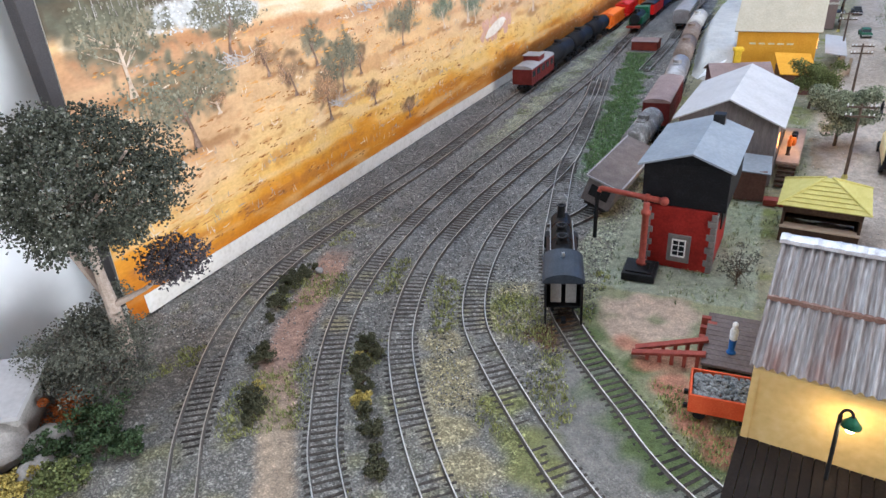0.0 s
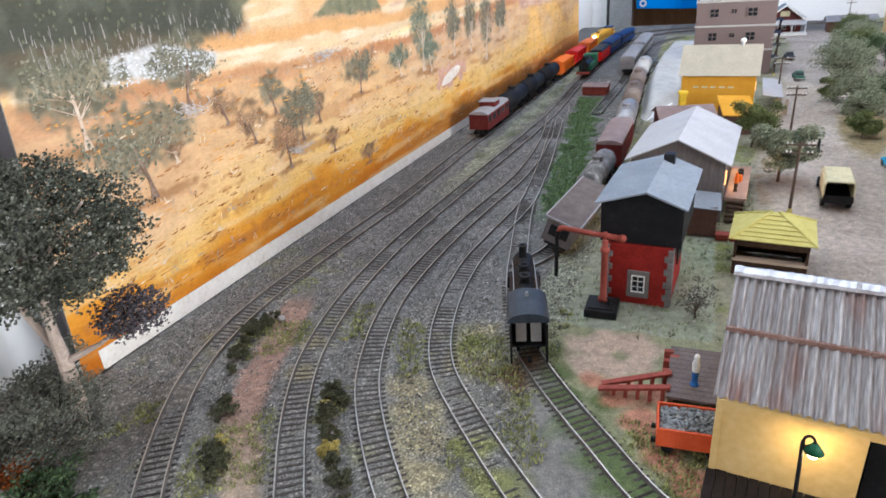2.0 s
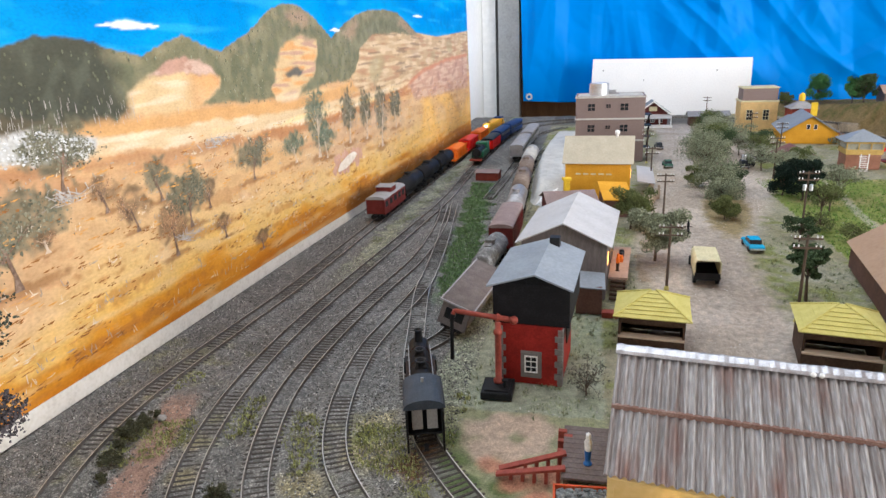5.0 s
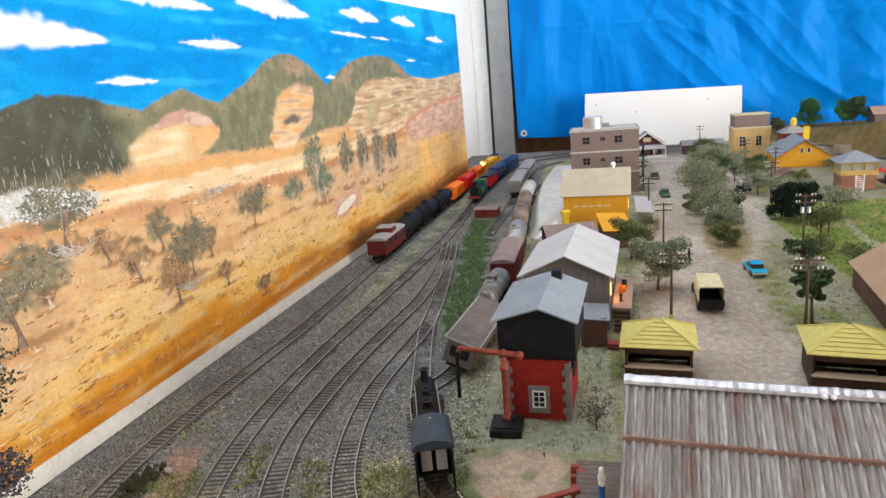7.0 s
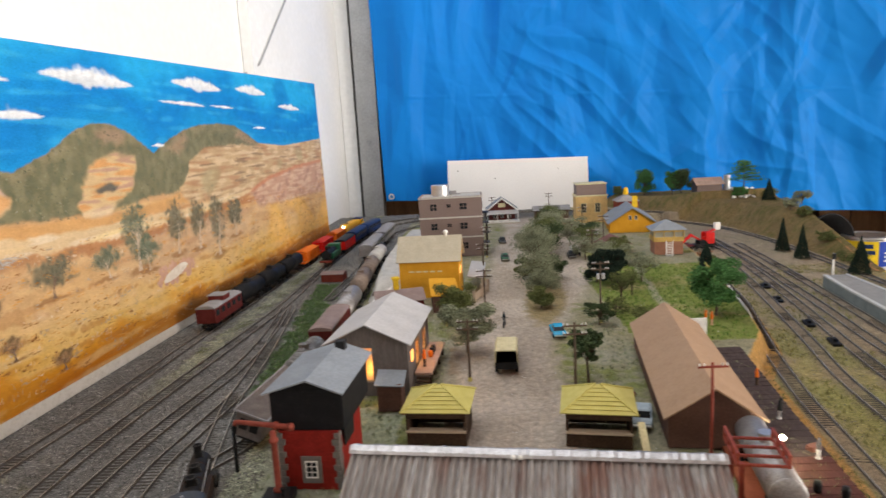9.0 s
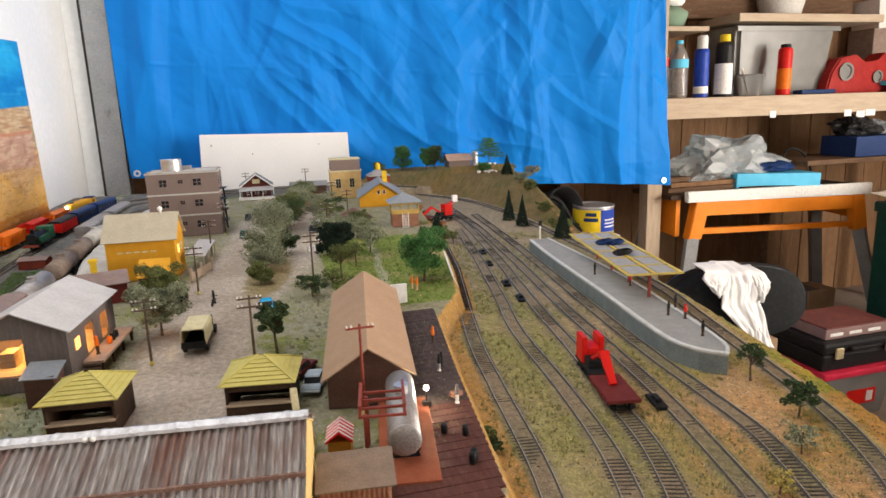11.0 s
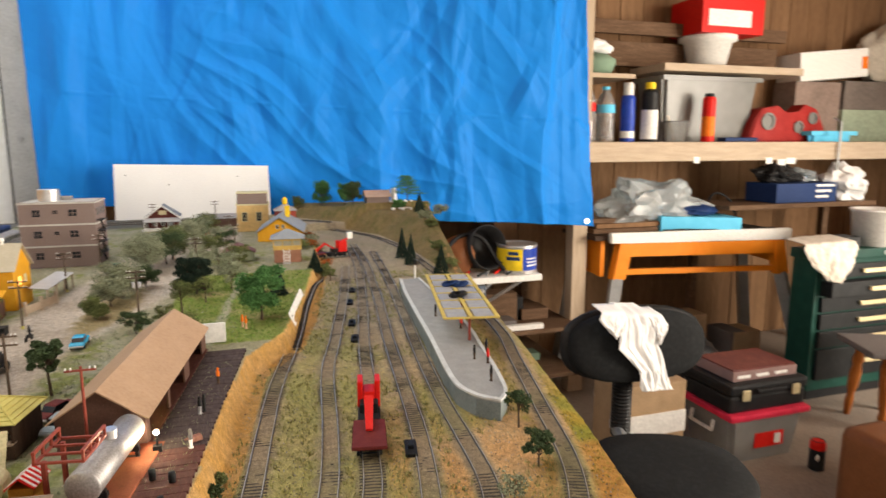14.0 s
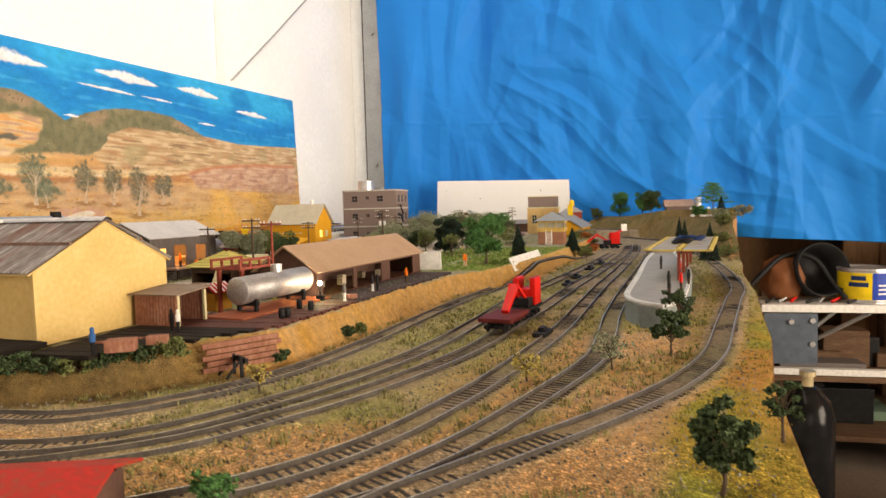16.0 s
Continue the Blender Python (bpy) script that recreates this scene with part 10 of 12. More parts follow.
def tufts(name, n, pick, mat, label, seed, h=0.005):
    rng = random.Random(seed)
    v, f = [], []
    while n:
        p = pick(rng)
        if p is None:
            continue
        n -= 1
        x, y = p
        z = ground_z(x, y) - 0.0008
        for q in range(5):
            a, l = rng.uniform(0, 6.283), h * rng.uniform(0.5, 1.3)
            dx, dy, w = math.cos(a) * l * 0.5, math.sin(a) * l * 0.5, 0.0005
            k = len(v)
            bx, by = x + rng.uniform(-0.002, 0.002), y + rng.uniform(-0.002, 0.002)
            v += [(bx - dy / l * w * 2, by + dx / l * w * 2, z), (bx + dy / l * w * 2, by - dx / l * w * 2, z), (bx + dx, by + dy, z + l)]
            f.append((k, k + 1, k + 2))
    me = bpy.data.meshes.new(name)
    me.from_pydata(v, [], f)
    me.materials.append(mat)
    return tagged(new(name, me), label, "grass", kind="stuff")


def where(test):
    def pick(rng):
        x, y = rng.uniform(-0.5, 0.75), rng.uniform(0.02, 1.4)
        return (x, y) if test(x, y) and track_gap(x, y) > 0.010 else None
    return pick


tufts("green_strip_grass", 3200, where(lambda x, y: 0.68 < y < 1.3 and abs(x - (-0.302 - 0.10 * (y - 0.75))) < 0.010 + 0.022 * (0.5 + noise.noise((x * 40, y * 40, 2.0)))), leaf_mat("strip_grass", (0.14, 0.22, 0.09)), "green static grass between the sidings", 11, 0.0028)
tufts("lawn_grass", 1500, where(lambda x, y: 0.84 < y < 1.35 and 0.17 < x and town_side(x, y) > 0.004), leaf_mat("lawn_blades", (0.14, 0.24, 0.05)), "bright green static grass lawn", 12, 0.0035)
tufts("yard_weeds", 4200, where(lambda x, y: x > 0.14 and town_side(x, y) < -0.014 and x < table_at(BOARD_EDGE, y) - 0.055 and noise.noise((x * 9, y * 9, 3.0)) > -0.15), leaf_mat("yard_weed_blades", (0.27, 0.26, 0.10)), "yellow-green weeds between the yard tracks", 13, 0.004)
tufts("near_weeds", 4200, where(lambda x, y: x < -0.13 and y < 0.47 and (noise.noise((x * 14, y * 14, 8.0)) > 0.15 or (0 < -0.195 + 0.55 * (0.42 - y) - x < 0.03) or (x > -0.20 and y < 0.33 and noise.noise((x * 30, y * 30, 4)) > 0.32)) and not (x > -0.235 and y > 0.35)), leaf_mat("near_weed_blades", (0.30, 0.31, 0.12)), "short dry weeds over the near yard", 14, 0.0024)
tufts("town_grass", 1500, where(lambda x, y: -0.24 < x < 0.28 and 0.44 < y < 0.95 and town_side(x, y) > 0.006 and not (-0.085 < x < 0.055) and noise.noise((x * 12, y * 12, 5.0)) > -0.1), leaf_mat("town_grass_blades", (0.27, 0.30, 0.17)), "patchy pale green grass beside the town road", 15, 0.0032)
tufts("rim_grass", 1500, where(lambda x, y: 0 < table_at(BOARD_EDGE, y) - x < 0.06 and y < 1.2), leaf_mat("rim_grass_blades", (0.27, 0.24, 0.05)), "short olive dry grass along the board's rim", 16, 0.0013)

# ---- the workshop side of the shed: shelves, bench, cabinet and chairs ----
M_CLEAR = glass_mat("clear_plastic", (0.93, 0.95, 0.96), 0.12)
M_FROST = node_mat("frosted_plastic", (0.36, 0.36, 0.345), dark=(0.30, 0.30, 0.285), light=(0.42, 0.42, 0.405), rough=0.25, scale=3, fine=12, bump=0.0)
M_FROST.node_tree.nodes["Principled BSDF"].inputs["Transmission Weight"].default_value = 0.45
M_BAG = node_mat("blue_grey_film", (0.80, 0.88, 0.92), dark=(0.66, 0.76, 0.81), light=(0.90, 0.95, 0.96), rough=0.15, scale=20, fine=200, bump=0.4, bump_distance=0.01)
M_BAG.node_tree.nodes["Principled BSDF"].inputs["Transmission Weight"].default_value = 0.72
M_BLKPL = node_mat("black_plastic", (0.016, 0.016, 0.017), rough=0.4, scale=60, fine=600, bump=0.1)
M_FABRIC = node_mat("black_fabric", (0.014, 0.015, 0.016), rough=0.9, scale=80, fine=1400, bump=0.4)
M_COTTON = node_mat("white_cotton", (0.80, 0.80, 0.80), dark=(0.72, 0.72, 0.73), light=(0.85, 0.85, 0.85), rough=0.9, scale=30, fine=900, bump=0.2)
M_LINEN = node_mat("beige_cloth", (0.62, 0.56, 0.49), rough=0.9, scale=30, fine=900, bump=0.3)
M_LEATHER = node_mat("brown_leather", (0.19, 0.07, 0.028), dark=(0.13, 0.045, 0.02), light=(0.25, 0.10, 0.045), rough=0.5, scale=14, fine=240, bump=0.3)
M_TURNED = node_mat("orange_varnished_wood", (0.36, 0.11, 0.025), dark=(0.24, 0.07, 0.015), light=(0.46, 0.17, 0.045), rough=0.3, scale=20, fine=200, stretch=(3, 3, 1))
M_CARTON = node_mat("brown_cardboard", (0.40, 0.27, 0.16), scale=15, fine=200)
M_CABGREEN = node_mat("bottle_green_enamel", (0.008, 0.05, 0.038), rough=0.4, scale=20, fine=200, bump=0.05)
M_CABBLACK = node_mat("black_enamel", (0.013, 0.014, 0.015), rough=0.45, scale=20, fine=200, bump=0.05)
M_BRASS = node_mat("pale_brass", (0.72, 0.60, 0.36), rough=0.35, metal=0.5, scale=40)
M_PINK = node_mat("pink_red_lid", (0.62, 0.03, 0.07), rough=0.4, scale=20, bump=0.05)
M_SKYBOX = node_mat("light_blue_card", (0.10, 0.52, 0.78), dark=(0.08, 0.45, 0.70), light=(0.16, 0.6, 0.85), scale=20, rough=0.5)
M_BLUECAN = node_mat("royal_blue_tin", (0.02, 0.06, 0.38), rough=0.3, scale=30, bump=0.03)
M_YELPL = node_mat("yellow_plastic", (0.80, 0.58, 0.03), rough=0.4, scale=30, bump=0.05)
M_OLIVE = node_mat("grey_green_card", (0.20, 0.30, 0.22), scale=12, rough=0.7)
M_DKWOOD = node_mat("dark_offcut", (0.13, 0.075, 0.045), dark=(0.07, 0.04, 0.025), light=(0.22, 0.14, 0.09), scale=10, fine=80, stretch=(1, 6, 6))
M_REDCASE = node_mat("red_moulded_case", (0.34, 0.02, 0.018), dark=(0.24, 0.014, 0.013), light=(0.42, 0.05, 0.04), rough=0.4, scale=14, fine=90)

# lining boards behind the shelves
lining = thing("timber_lining", "brown stained upright boards lining the wall behind the shelves", "wall lining", kind="structure")
for k in range(25):
    bm = bmesh.new()
    w = 0.146
    x0 = 1.62 + 0.15 * k
    box(bm, x0, x0 + w, 3.12 + RNG.uniform(0, 0.004), 3.145, -0.95, 1.58, 0.003)
    part("board", bm, M_PLYWOOD, lining)


def cloth(name, outline, y, label, category, mat, depth=0.02, seed=0.0, nu=44, nv=44, over=0.0):
    """A draped cloth between a left and a right line given from top to bottom, with hanging folds."""
    rows_l, rows_r = outline
    bm = bmesh.new()
    grid = []
    for j in range(nv + 1):
        v = j / nv
        def along(rows):
            s = v * (len(rows) - 1)
            k = min(int(s), len(rows) - 2)
            f = s - k
            return tuple(a + (b - a) * f for a, b in zip(rows[k], rows[k + 1]))
        (lx, lz), (rx, rz) = along(rows_l), along(rows_r)
        line = []
        for i in range(nu + 1):
            u = i / nu
            fold = math.sin(u * 5 + 5 * noise.noise((u * 2, v * 2.4, seed))) * 0.28 + (1 - 2.4 * abs(noise.noise((u * 5 + v * 2, v * 3, seed + 3)))) * 0.6 + 0.4 * noise.noise((u * 13, v * 11, seed + 5))
            back = over * smoothstep(0.12, 0.0, v)
            line.append(bm.verts.new((lx + (rx - lx) * u + 0.25 * depth * noise.noise((u * 5, v * 5, seed + 8)), y + back - depth * (0.6 + fold * 0.6) * (0.35 + 0.65 * v),
                                      lz + (rz - lz) * u + depth * 0.5 * noise.noise((u * 4, v * 4, seed + 1)) * (0.2 + v))))
        grid.append(line)
    for a, b in zip(grid, grid[1:]):
        for i in range(nu):
            bm.faces.new((a[i], a[i + 1], b[i + 1], b[i]))
    ob = solo(name, bm, mat, label, category, smooth=True)
    md = ob.modifiers.new("thickness", "SOLIDIFY")
    md.thickness = 0.003
    return ob


def lump(name, c, size, mat, label, category, seed=0.0, sharp=0.35):
    """A crumpled bag or heap resting on its flat underside."""
    bm = bmesh.new()
    bmesh.ops.create_icosphere(bm, subdivisions=4, radius=1.0)
    for v in bm.verts:
        d = v.co.normalized()
        r = 1.0 + sharp * noise.noise(d * 1.7 + Vector((seed, 0, 0))) + 0.6 * sharp * abs(noise.noise(d * 4.5 + Vector((0, seed, 0))))
        v.co = Vector((d.x * size[0], d.y * size[1], max(-size[2], d.z * size[2] * 1.3))) * r
        v.co.z = max(v.co.z, -size[2])
    low = min(v.co.z for v in bm.verts)
    for v in bm.verts:
        v.co += Vector((c[0], c[1], c[2] - low))
    return solo(name, bm, mat, label, category, smooth=False if sharp > 0.5 else True)


def can(x, y, z, r, h, body, cap, label, cap_h=0.03, stripe=None, category="spray can", cap_r=0.72):
    t = thing("spray_can", label, category, "cans and bottles on the shelf")
    bm = bmesh.new()
    lathe(bm, [(r * 0.95, 0.0), (r, 0.004), (r, h - 0.02), (r * 0.9, h - 0.008), (r * 0.6, h)], 24, (x, y, z))
    part("body", bm, body, t, smooth=False)
    bm = bmesh.new()
    lathe(bm, [(r * cap_r, 0.0), (r * cap_r, cap_h * 0.85), (r * cap_r * 0.85, cap_h)], 20, (x, y, z + h - 0.006))
    part("cap", bm, cap, t)
    if stripe:
        bm = bmesh.new()
        lathe(bm, [(r * 1.01, h * stripe[1]), (r * 1.012, h * stripe[1] + 0.001), (r * 1.012, h * stripe[2]), (r * 1.01, h * stripe[2] + 0.001)], 24, (x, y, z))
        part("label_band", bm, stripe[0], t)
    return t


def pet_bottle(x, y, z, r, h, band, label):
    t = thing("plastic_bottle", label, "bottle", "cans and bottles on the shelf")
    bm = bmesh.new()
    prof = [(r * 0.85, 0.0), (r, 0.01)]
    for k in range(9):
        prof += [(r, 0.02 + k * h * 0.07), (r * 0.94, 0.02 + k * h * 0.07 + h * 0.03)]
    prof += [(r, h * 0.68), (r * 0.7, h * 0.82), (r * 0.38, h * 0.9), (r * 0.38, h * 0.93)]
    lathe(bm, prof, 20, (x, y, z))
    part("body", bm, M_CLEAR, t, smooth=True)
    bm = bmesh.new()
    lathe(bm, [(r * 1.02, h * 0.52), (r * 1.03, h * 0.525), (r * 1.03, h * 0.66), (r * 1.02, h * 0.665)], 20, (x, y, z))
    part("label_band", bm, band, t)
    bm = bmesh.new()
    lathe(bm, [(r * 0.42, 0), (r * 0.42, h * 0.055), (r * 0.38, h * 0.06)], 16, (x, y, z + h * 0.93))
    part("cap", bm, M_SKYBOX, t)
    return t


# posts and shelves
bm = bmesh.new()
box(bm, 1.816, 1.894, 2.60, 2.67, -0.95, 1.56, 0.004)
solo("shelf_post", bm, M_PINE_UP, "rough sawn pine post carrying the shelves", "post", "shelf posts")
shelf = thing("long_shelf", "thick rough pine shelf with a deep front beam", "shelf", "timber shelves")
bm = bmesh.new()
box(bm, 1.895, 5.398, 2.672, 2.716, 0.188, 0.285, 0.004)
part("front_beam", bm, M_PINE, shelf, "pale sawn pine beam")
for a, b in ((2.718, 2.91), (2.914, 3.11)):
    bm = bmesh.new()
    box(bm, 1.82, 5.398, a, b, 0.255, 0.287, 0.003)
    part("plank", bm, M_PINE, shelf)
for k, (x, z) in enumerate(((2.55, 0.222), (3.02, 0.214), (3.10, 0.205), (3.16, 0.212))):
    bm = bmesh.new()
    box(bm, x, x + 0.035 + 0.01 * k, 2.6695, 2.6715, z - 0.045, z - 0.012, 0.0, Matrix.Identity(4))
    part("paper_scrap", bm, M_WHITE, shelf, "torn white paper scrap")
up = thing("short_shelf", "short pine shelf board fixed to the wall", "shelf", "timber shelves")
bm = bmesh.new()
box(bm, 1.90, 2.25, 2.78, 3.11, 0.605, 0.628, 0.003)
part("plank", bm, M_PINE, up)
bm = bmesh.new()
box(bm, 1.96, 2.0, 2.85, 3.11, 0.50, 0.604, 0.003)
part("bracket", bm, M_DKWOOD, up)
up = thing("high_shelf", "upper brown plank shelf with a wide front board", "shelf", "timber shelves")
bm = bmesh.new()
box(bm, 2.44, 3.37, 2.80, 3.118, 0.655, 0.695, 0.004)
part("plank", bm, M_PINE, up)
beam = thing("roof_plank", "wide reddish brown plank running along the top of the wall", "plank", "planks on the wall")
bm = bmesh.new()
box(bm, 1.9, 3.41, 2.98, 3.02, 0.86, 0.93, 0.004)
part("plank", bm, M_DKWOOD, beam)
bm = bmesh.new()
box(bm, 1.9, 3.40, 3.03, 3.07, 0.70, 0.83, 0.004)
part("plank", bm, M_DKWOOD, beam, "dark stained plank")

# on the long shelf
SZ = 0.2875
pet_bottle(1.985, 2.79, SZ, 0.040, 0.29, M_REDPL, "clear plastic drink bottle with a red label band on the shelf")
pet_bottle(2.075, 2.77, SZ, 0.046, 0.275, M_SKYBOX, "ribbed clear water bottle with a blue cap on the shelf")
can(2.20, 2.76, SZ, 0.035, 0.235, M_BLUECAN, M_WHITE, "royal blue spray can with a tall white cap", 0.065, (M_WHITE, 0.08, 0.22))
can(2.33, 2.76, SZ, 0.042, 0.265, M_BLKPL, M_YELPL, "black and white spray can with a yellow cap", 0.04, (M_WHITE, 0.05, 0.60), cap_r=0.6)
can(2.70, 2.76, SZ, 0.034, 0.238, M_REDPL, M_IRON, "red and orange aerosol can with a black top", 0.02, (M_ORANGE, 0.12, 0.55))
bm = bmesh.new()
lathe(bm, [(0.05, 0.0), (0.068, 0.10), (0.071, 0.10), (0.071, 0.106), (0.064, 0.106), (0.047, 0.004)], 24, (2.51, 2.78, SZ))
solo("plastic_cup", bm, M_CLEAR, "short clear plastic cup standing on the shelf", "cup", smooth=True)
bm = bmesh.new()
tube(bm, (2.505, 2.78, SZ + 0.006), (2.45, 2.77, SZ + 0.135), 0.004, seg=8)
solo("brush_stick", bm, M_PINE, "thin wooden stick leaning in a plastic cup", "stick")


def tub(x0, x1, y0, y1, z0, z1, mat, lid_mat, label, name="storage_tub", flare=0.03, lid=True):
    t = thing(name, label, "tub")
    bm = bmesh.new()
    lo = [(x0 + flare, y0 + flare), (x1 - flare, y0 + flare), (x1 - flare, y1 - flare), (x0 + flare, y1 - flare)]
    hi = [(x0, y0), (x1, y0), (x1, y1), (x0, y1)]
    th = 0.004
    rings = []
    for z, q, inset in ((z0, lo, 0), (z1, hi, 0), (z1, hi, th), (z0 + th, lo, th)):
        cx, cy = (x0 + x1) / 2, (y0 + y1) / 2
        rings.append([bm.verts.new((px + (inset if px < cx else -inset), py + (inset if py < cy else -inset), z)) for px, py in q])
    for a, b in zip(rings, rings[1:]):
        for i in range(4):
            bm.faces.new((a[i], a[(i + 1) % 4], b[(i + 1) % 4], b[i]))
    bm.faces.new(rings[0][::-1])
    bm.faces.new(rings[-1])
    bmesh.ops.bevel(bm, geom=[e for e in bm.edges if abs((e.verts[0].co - e.verts[1].co).normalized().z) > 0.9], offset=0.02, segments=3, affect="EDGES")
    part("body", bm, mat, t)
    bm = bmesh.new()
    for a, b, c, d in ((x0 - 0.012, x1 + 0.012, y0 - 0.012, y0), (x0 - 0.012, x1 + 0.012, y1, y1 + 0.012), (x0 - 0.012, x0, y0, y1), (x1, x1 + 0.012, y0, y1)):
        box(bm, a, b, c, d, z1 - 0.022, z1 + 0.002)
    part("rim", bm, mat if not lid else lid_mat, t)
    if lid:
        bm = bmesh.new()
        box(bm, x0 - 0.014, x1 + 0.014, y0 - 0.014, y1 + 0.014, z1 + 0.002, z1 + 0.016, 0.005)
        box(bm, x0 + 0.03, x1 - 0.03, y0 + 0.03, y1 - 0.03, z1 + 0.010, z1 + 0.022, 0.004)
        part("lid", bm, lid_mat, t)
    return t


tub(2.47, 3.10, 2.84, 3.10, SZ, 0.635, M_FROST, M_FROST, "large grey translucent storage tub on the shelf", flare=0.03, lid=False)
lump("rag_heap", (2.84, 2.97, SZ + 0.006), (0.18, 0.08, 0.10), M_CARTON, "crumpled brown wrapping inside a storage tub", "rag", 4.0)
# moulded red case with its handle opening
case = thing("moulded_case", "scuffed red moulded tool case with round cut-outs", "case")
bm = bmesh.new()
prism(bm, [(3.02, SZ), (3.52, SZ), (3.56, 0.36), (3.50, 0.47), (3.40, 0.50), (3.36, 0.45), (3.27, 0.44), (3.22, 0.49), (3.10, 0.47), (3.05, 0.40)], "y", 2.80, 2.90)
bmesh.ops.bevel(bm, geom=list(bm.edges), offset=0.008, segments=2, affect="EDGES")
part("shell", bm, M_REDCASE, case)
for x, z, r in ((3.14, 0.40, 0.042), (3.36, 0.37, 0.03), (3.46, 0.42, 0.03)):
    bm = bmesh.new()
    lathe(bm, [(r, 0.0), (r * 1.15, 0.006), (r * 1.15, 0.010), (r * 0.85, 0.010), (r * 0.8, 0.002)], 20)
    bmesh.ops.transform(bm, matrix=Matrix.Translation((x, 2.80, z)) @ Matrix.Rotation(radians(90), 4, "X"), verts=bm.verts)
    part("recess", bm, M_FROST, case, "dusty pale round recess")
bm = bmesh.new()
box(bm, 3.805, 4.63, 2.90, 3.09, SZ, 0.48, 0.004)
solo("flat_box", bm, plain("faded_green_card", (0.30, 0.36, 0.27), scale=6), "faded grey-green card box on the shelf", "box")
tub(3.40, 3.72, 2.74, 2.79, SZ, 0.345, M_SKYBOX, M_SKYBOX, "shallow cyan plastic tray on the shelf", "cyan_tray", 0.008, False)
bm = bmesh.new()
box(bm, 2.80, 3.02, 2.735, 2.80, SZ, 0.31, 0.006)
solo("blue_cloth_roll", bm, M_NAVY, "flattened dark blue cloth on the shelf", "cloth")
bm = bmesh.new()
tube(bm, (3.515, 2.655, 0.40), (3.515, 2.655, 0.10), 0.006, seg=10)
tube(bm, (3.515, 2.655, 0.39), (3.515, 2.70, 0.42), 0.006, seg=8)
solo("steel_rod", bm, M_STEEL, "thin steel hook rod hanging over the shelf beam", "rod")
# on the upper shelves
t = thing("green_tub", "dark green lidded tub on the short shelf", "tub")
bm = bmesh.new()
lathe(bm, [(0.10, 0.0), (0.125, 0.06), (0.125, 0.075), (0.09, 0.10), (0.03, 0.112)], 28, (2.08, 2.93, 0.629))
part("body", bm, M_OLIVE, t, smooth=True)
lump("black_glove", (2.10, 2.93, 0.742), (0.08, 0.05, 0.03), M_COTTON, "crumpled black and white glove on a tub", "glove", 7.0)
b = thing("white_bucket", "white plastic bucket with a flared rim on the upper shelf", "bucket")
bm = bmesh.new()
lathe(bm, [(0.10, 0.0), (0.13, 0.135), (0.155, 0.14), (0.155, 0.165), (0.14, 0.165), (0.125, 0.13), (0.09, 0.006)], 28, (2.83, 2.96, 0.696))
part("body", bm, M_WHITE, b, smooth=True)
bm = bmesh.new()
box(bm, 2.68, 3.09, 2.83, 3.09, 0.864, 1.05, 0.004)
RED_CARTON = solo("red_carton", bm, M_REDPL, "red and white printed carton on the bucket", "carton")
bm = bmesh.new()
box(bm, 2.72, 3.0, 2.826, 2.8285, 0.90, 0.985)
part("white_panel", bm, M_WHITE, RED_CARTON)
bm = bmesh.new()
box(bm, 3.45, 3.80, 2.92, 3.09, SZ, 0.640, 0.005)
solo("brown_carton", bm, plain("brown_grey_card", (0.26, 0.19, 0.16), scale=6), "dusty brown carton standing behind a red case", "carton", "brown cartons")
bm = bmesh.new()
box(bm, 3.83, 4.34, 2.92, 3.09, 0.4805, 0.652, 0.005)
solo("brown_carton", bm, plain("dark_grey_card", (0.17, 0.14, 0.125), scale=6), "dark brown carton lying on a green box", "carton", "brown cartons")
bm = bmesh.new()
box(bm, -0.235, 0.235, -0.10, 0.10, 0.0, 0.165, 0.006)
WHITE_CARTON = solo("white_carton", bm, M_WHITE, "white printed carton tilted on brown cartons", "carton", m=pose(3.705, 2.98, 0.655, 0, -5, -6))
bm = bmesh.new()
box(bm, 0.190, 0.228, -0.1025, -0.1005, 0.045, 0.115)
part("print_bar", bm, M_ORANGE, WHITE_CARTON, "orange printed bar")
lump("canvas_bag", (4.30, 3.00, 0.6525), (0.27, 0.09, 0.155), plain("pale_canvas", (0.50, 0.45, 0.38), scale=9), "slumped pale canvas bag on the cartons", "bag", 17.0, 0.3)
bm = bmesh.new()
prism(bm, [(3.90, 0.150), (4.17, 0.125), (4.56, -0.948), (4.26, -0.948)], "y", 2.60, 2.622)
solo("leaning_board", bm, plain("grey_board", (0.34, 0.34, 0.33), scale=5), "plain grey board leaning under the long shelf", "board")

# folding workbench and what lies on it
bench = thing("workbench", "folding workbench with a white top and orange steel frame", "workbench")
bm = bmesh.new()
prism(bm, [(1.965, -0.142), (3.065, -0.163), (3.065, -0.222), (1.968, -0.192)], "y", 2.50, 2.53)
bmesh.ops.bevel(bm, geom=list(bm.edges), offset=0.004, segments=2, affect="EDGES")
part("front_jaw", bm, M_WHITE, bench, "white laminate jaw board")
bm = bmesh.new()
prism(bm, [(1.90, -0.158), (3.06, -0.178), (3.06, -0.20), (1.90, -0.18)], "y", 2.535, 2.86)
part("top", bm, M_PLANK, bench, "dark worn timber top")
M_BENCH = node_mat("orange_enamel", (0.80, 0.24, 0.02), dark=(0.70, 0.19, 0.015), light=(0.86, 0.30, 0.04), rough=0.4, scale=12, fine=160, bump=0.05)
bm = bmesh.new()
prism(bm, [(2.02, -0.195), (3.03, -0.223), (2.98, -0.292), (2.08, -0.262)], "y", 2.512, 2.55)
part("front_beam", bm, M_BENCH, bench)
bm = bmesh.new()
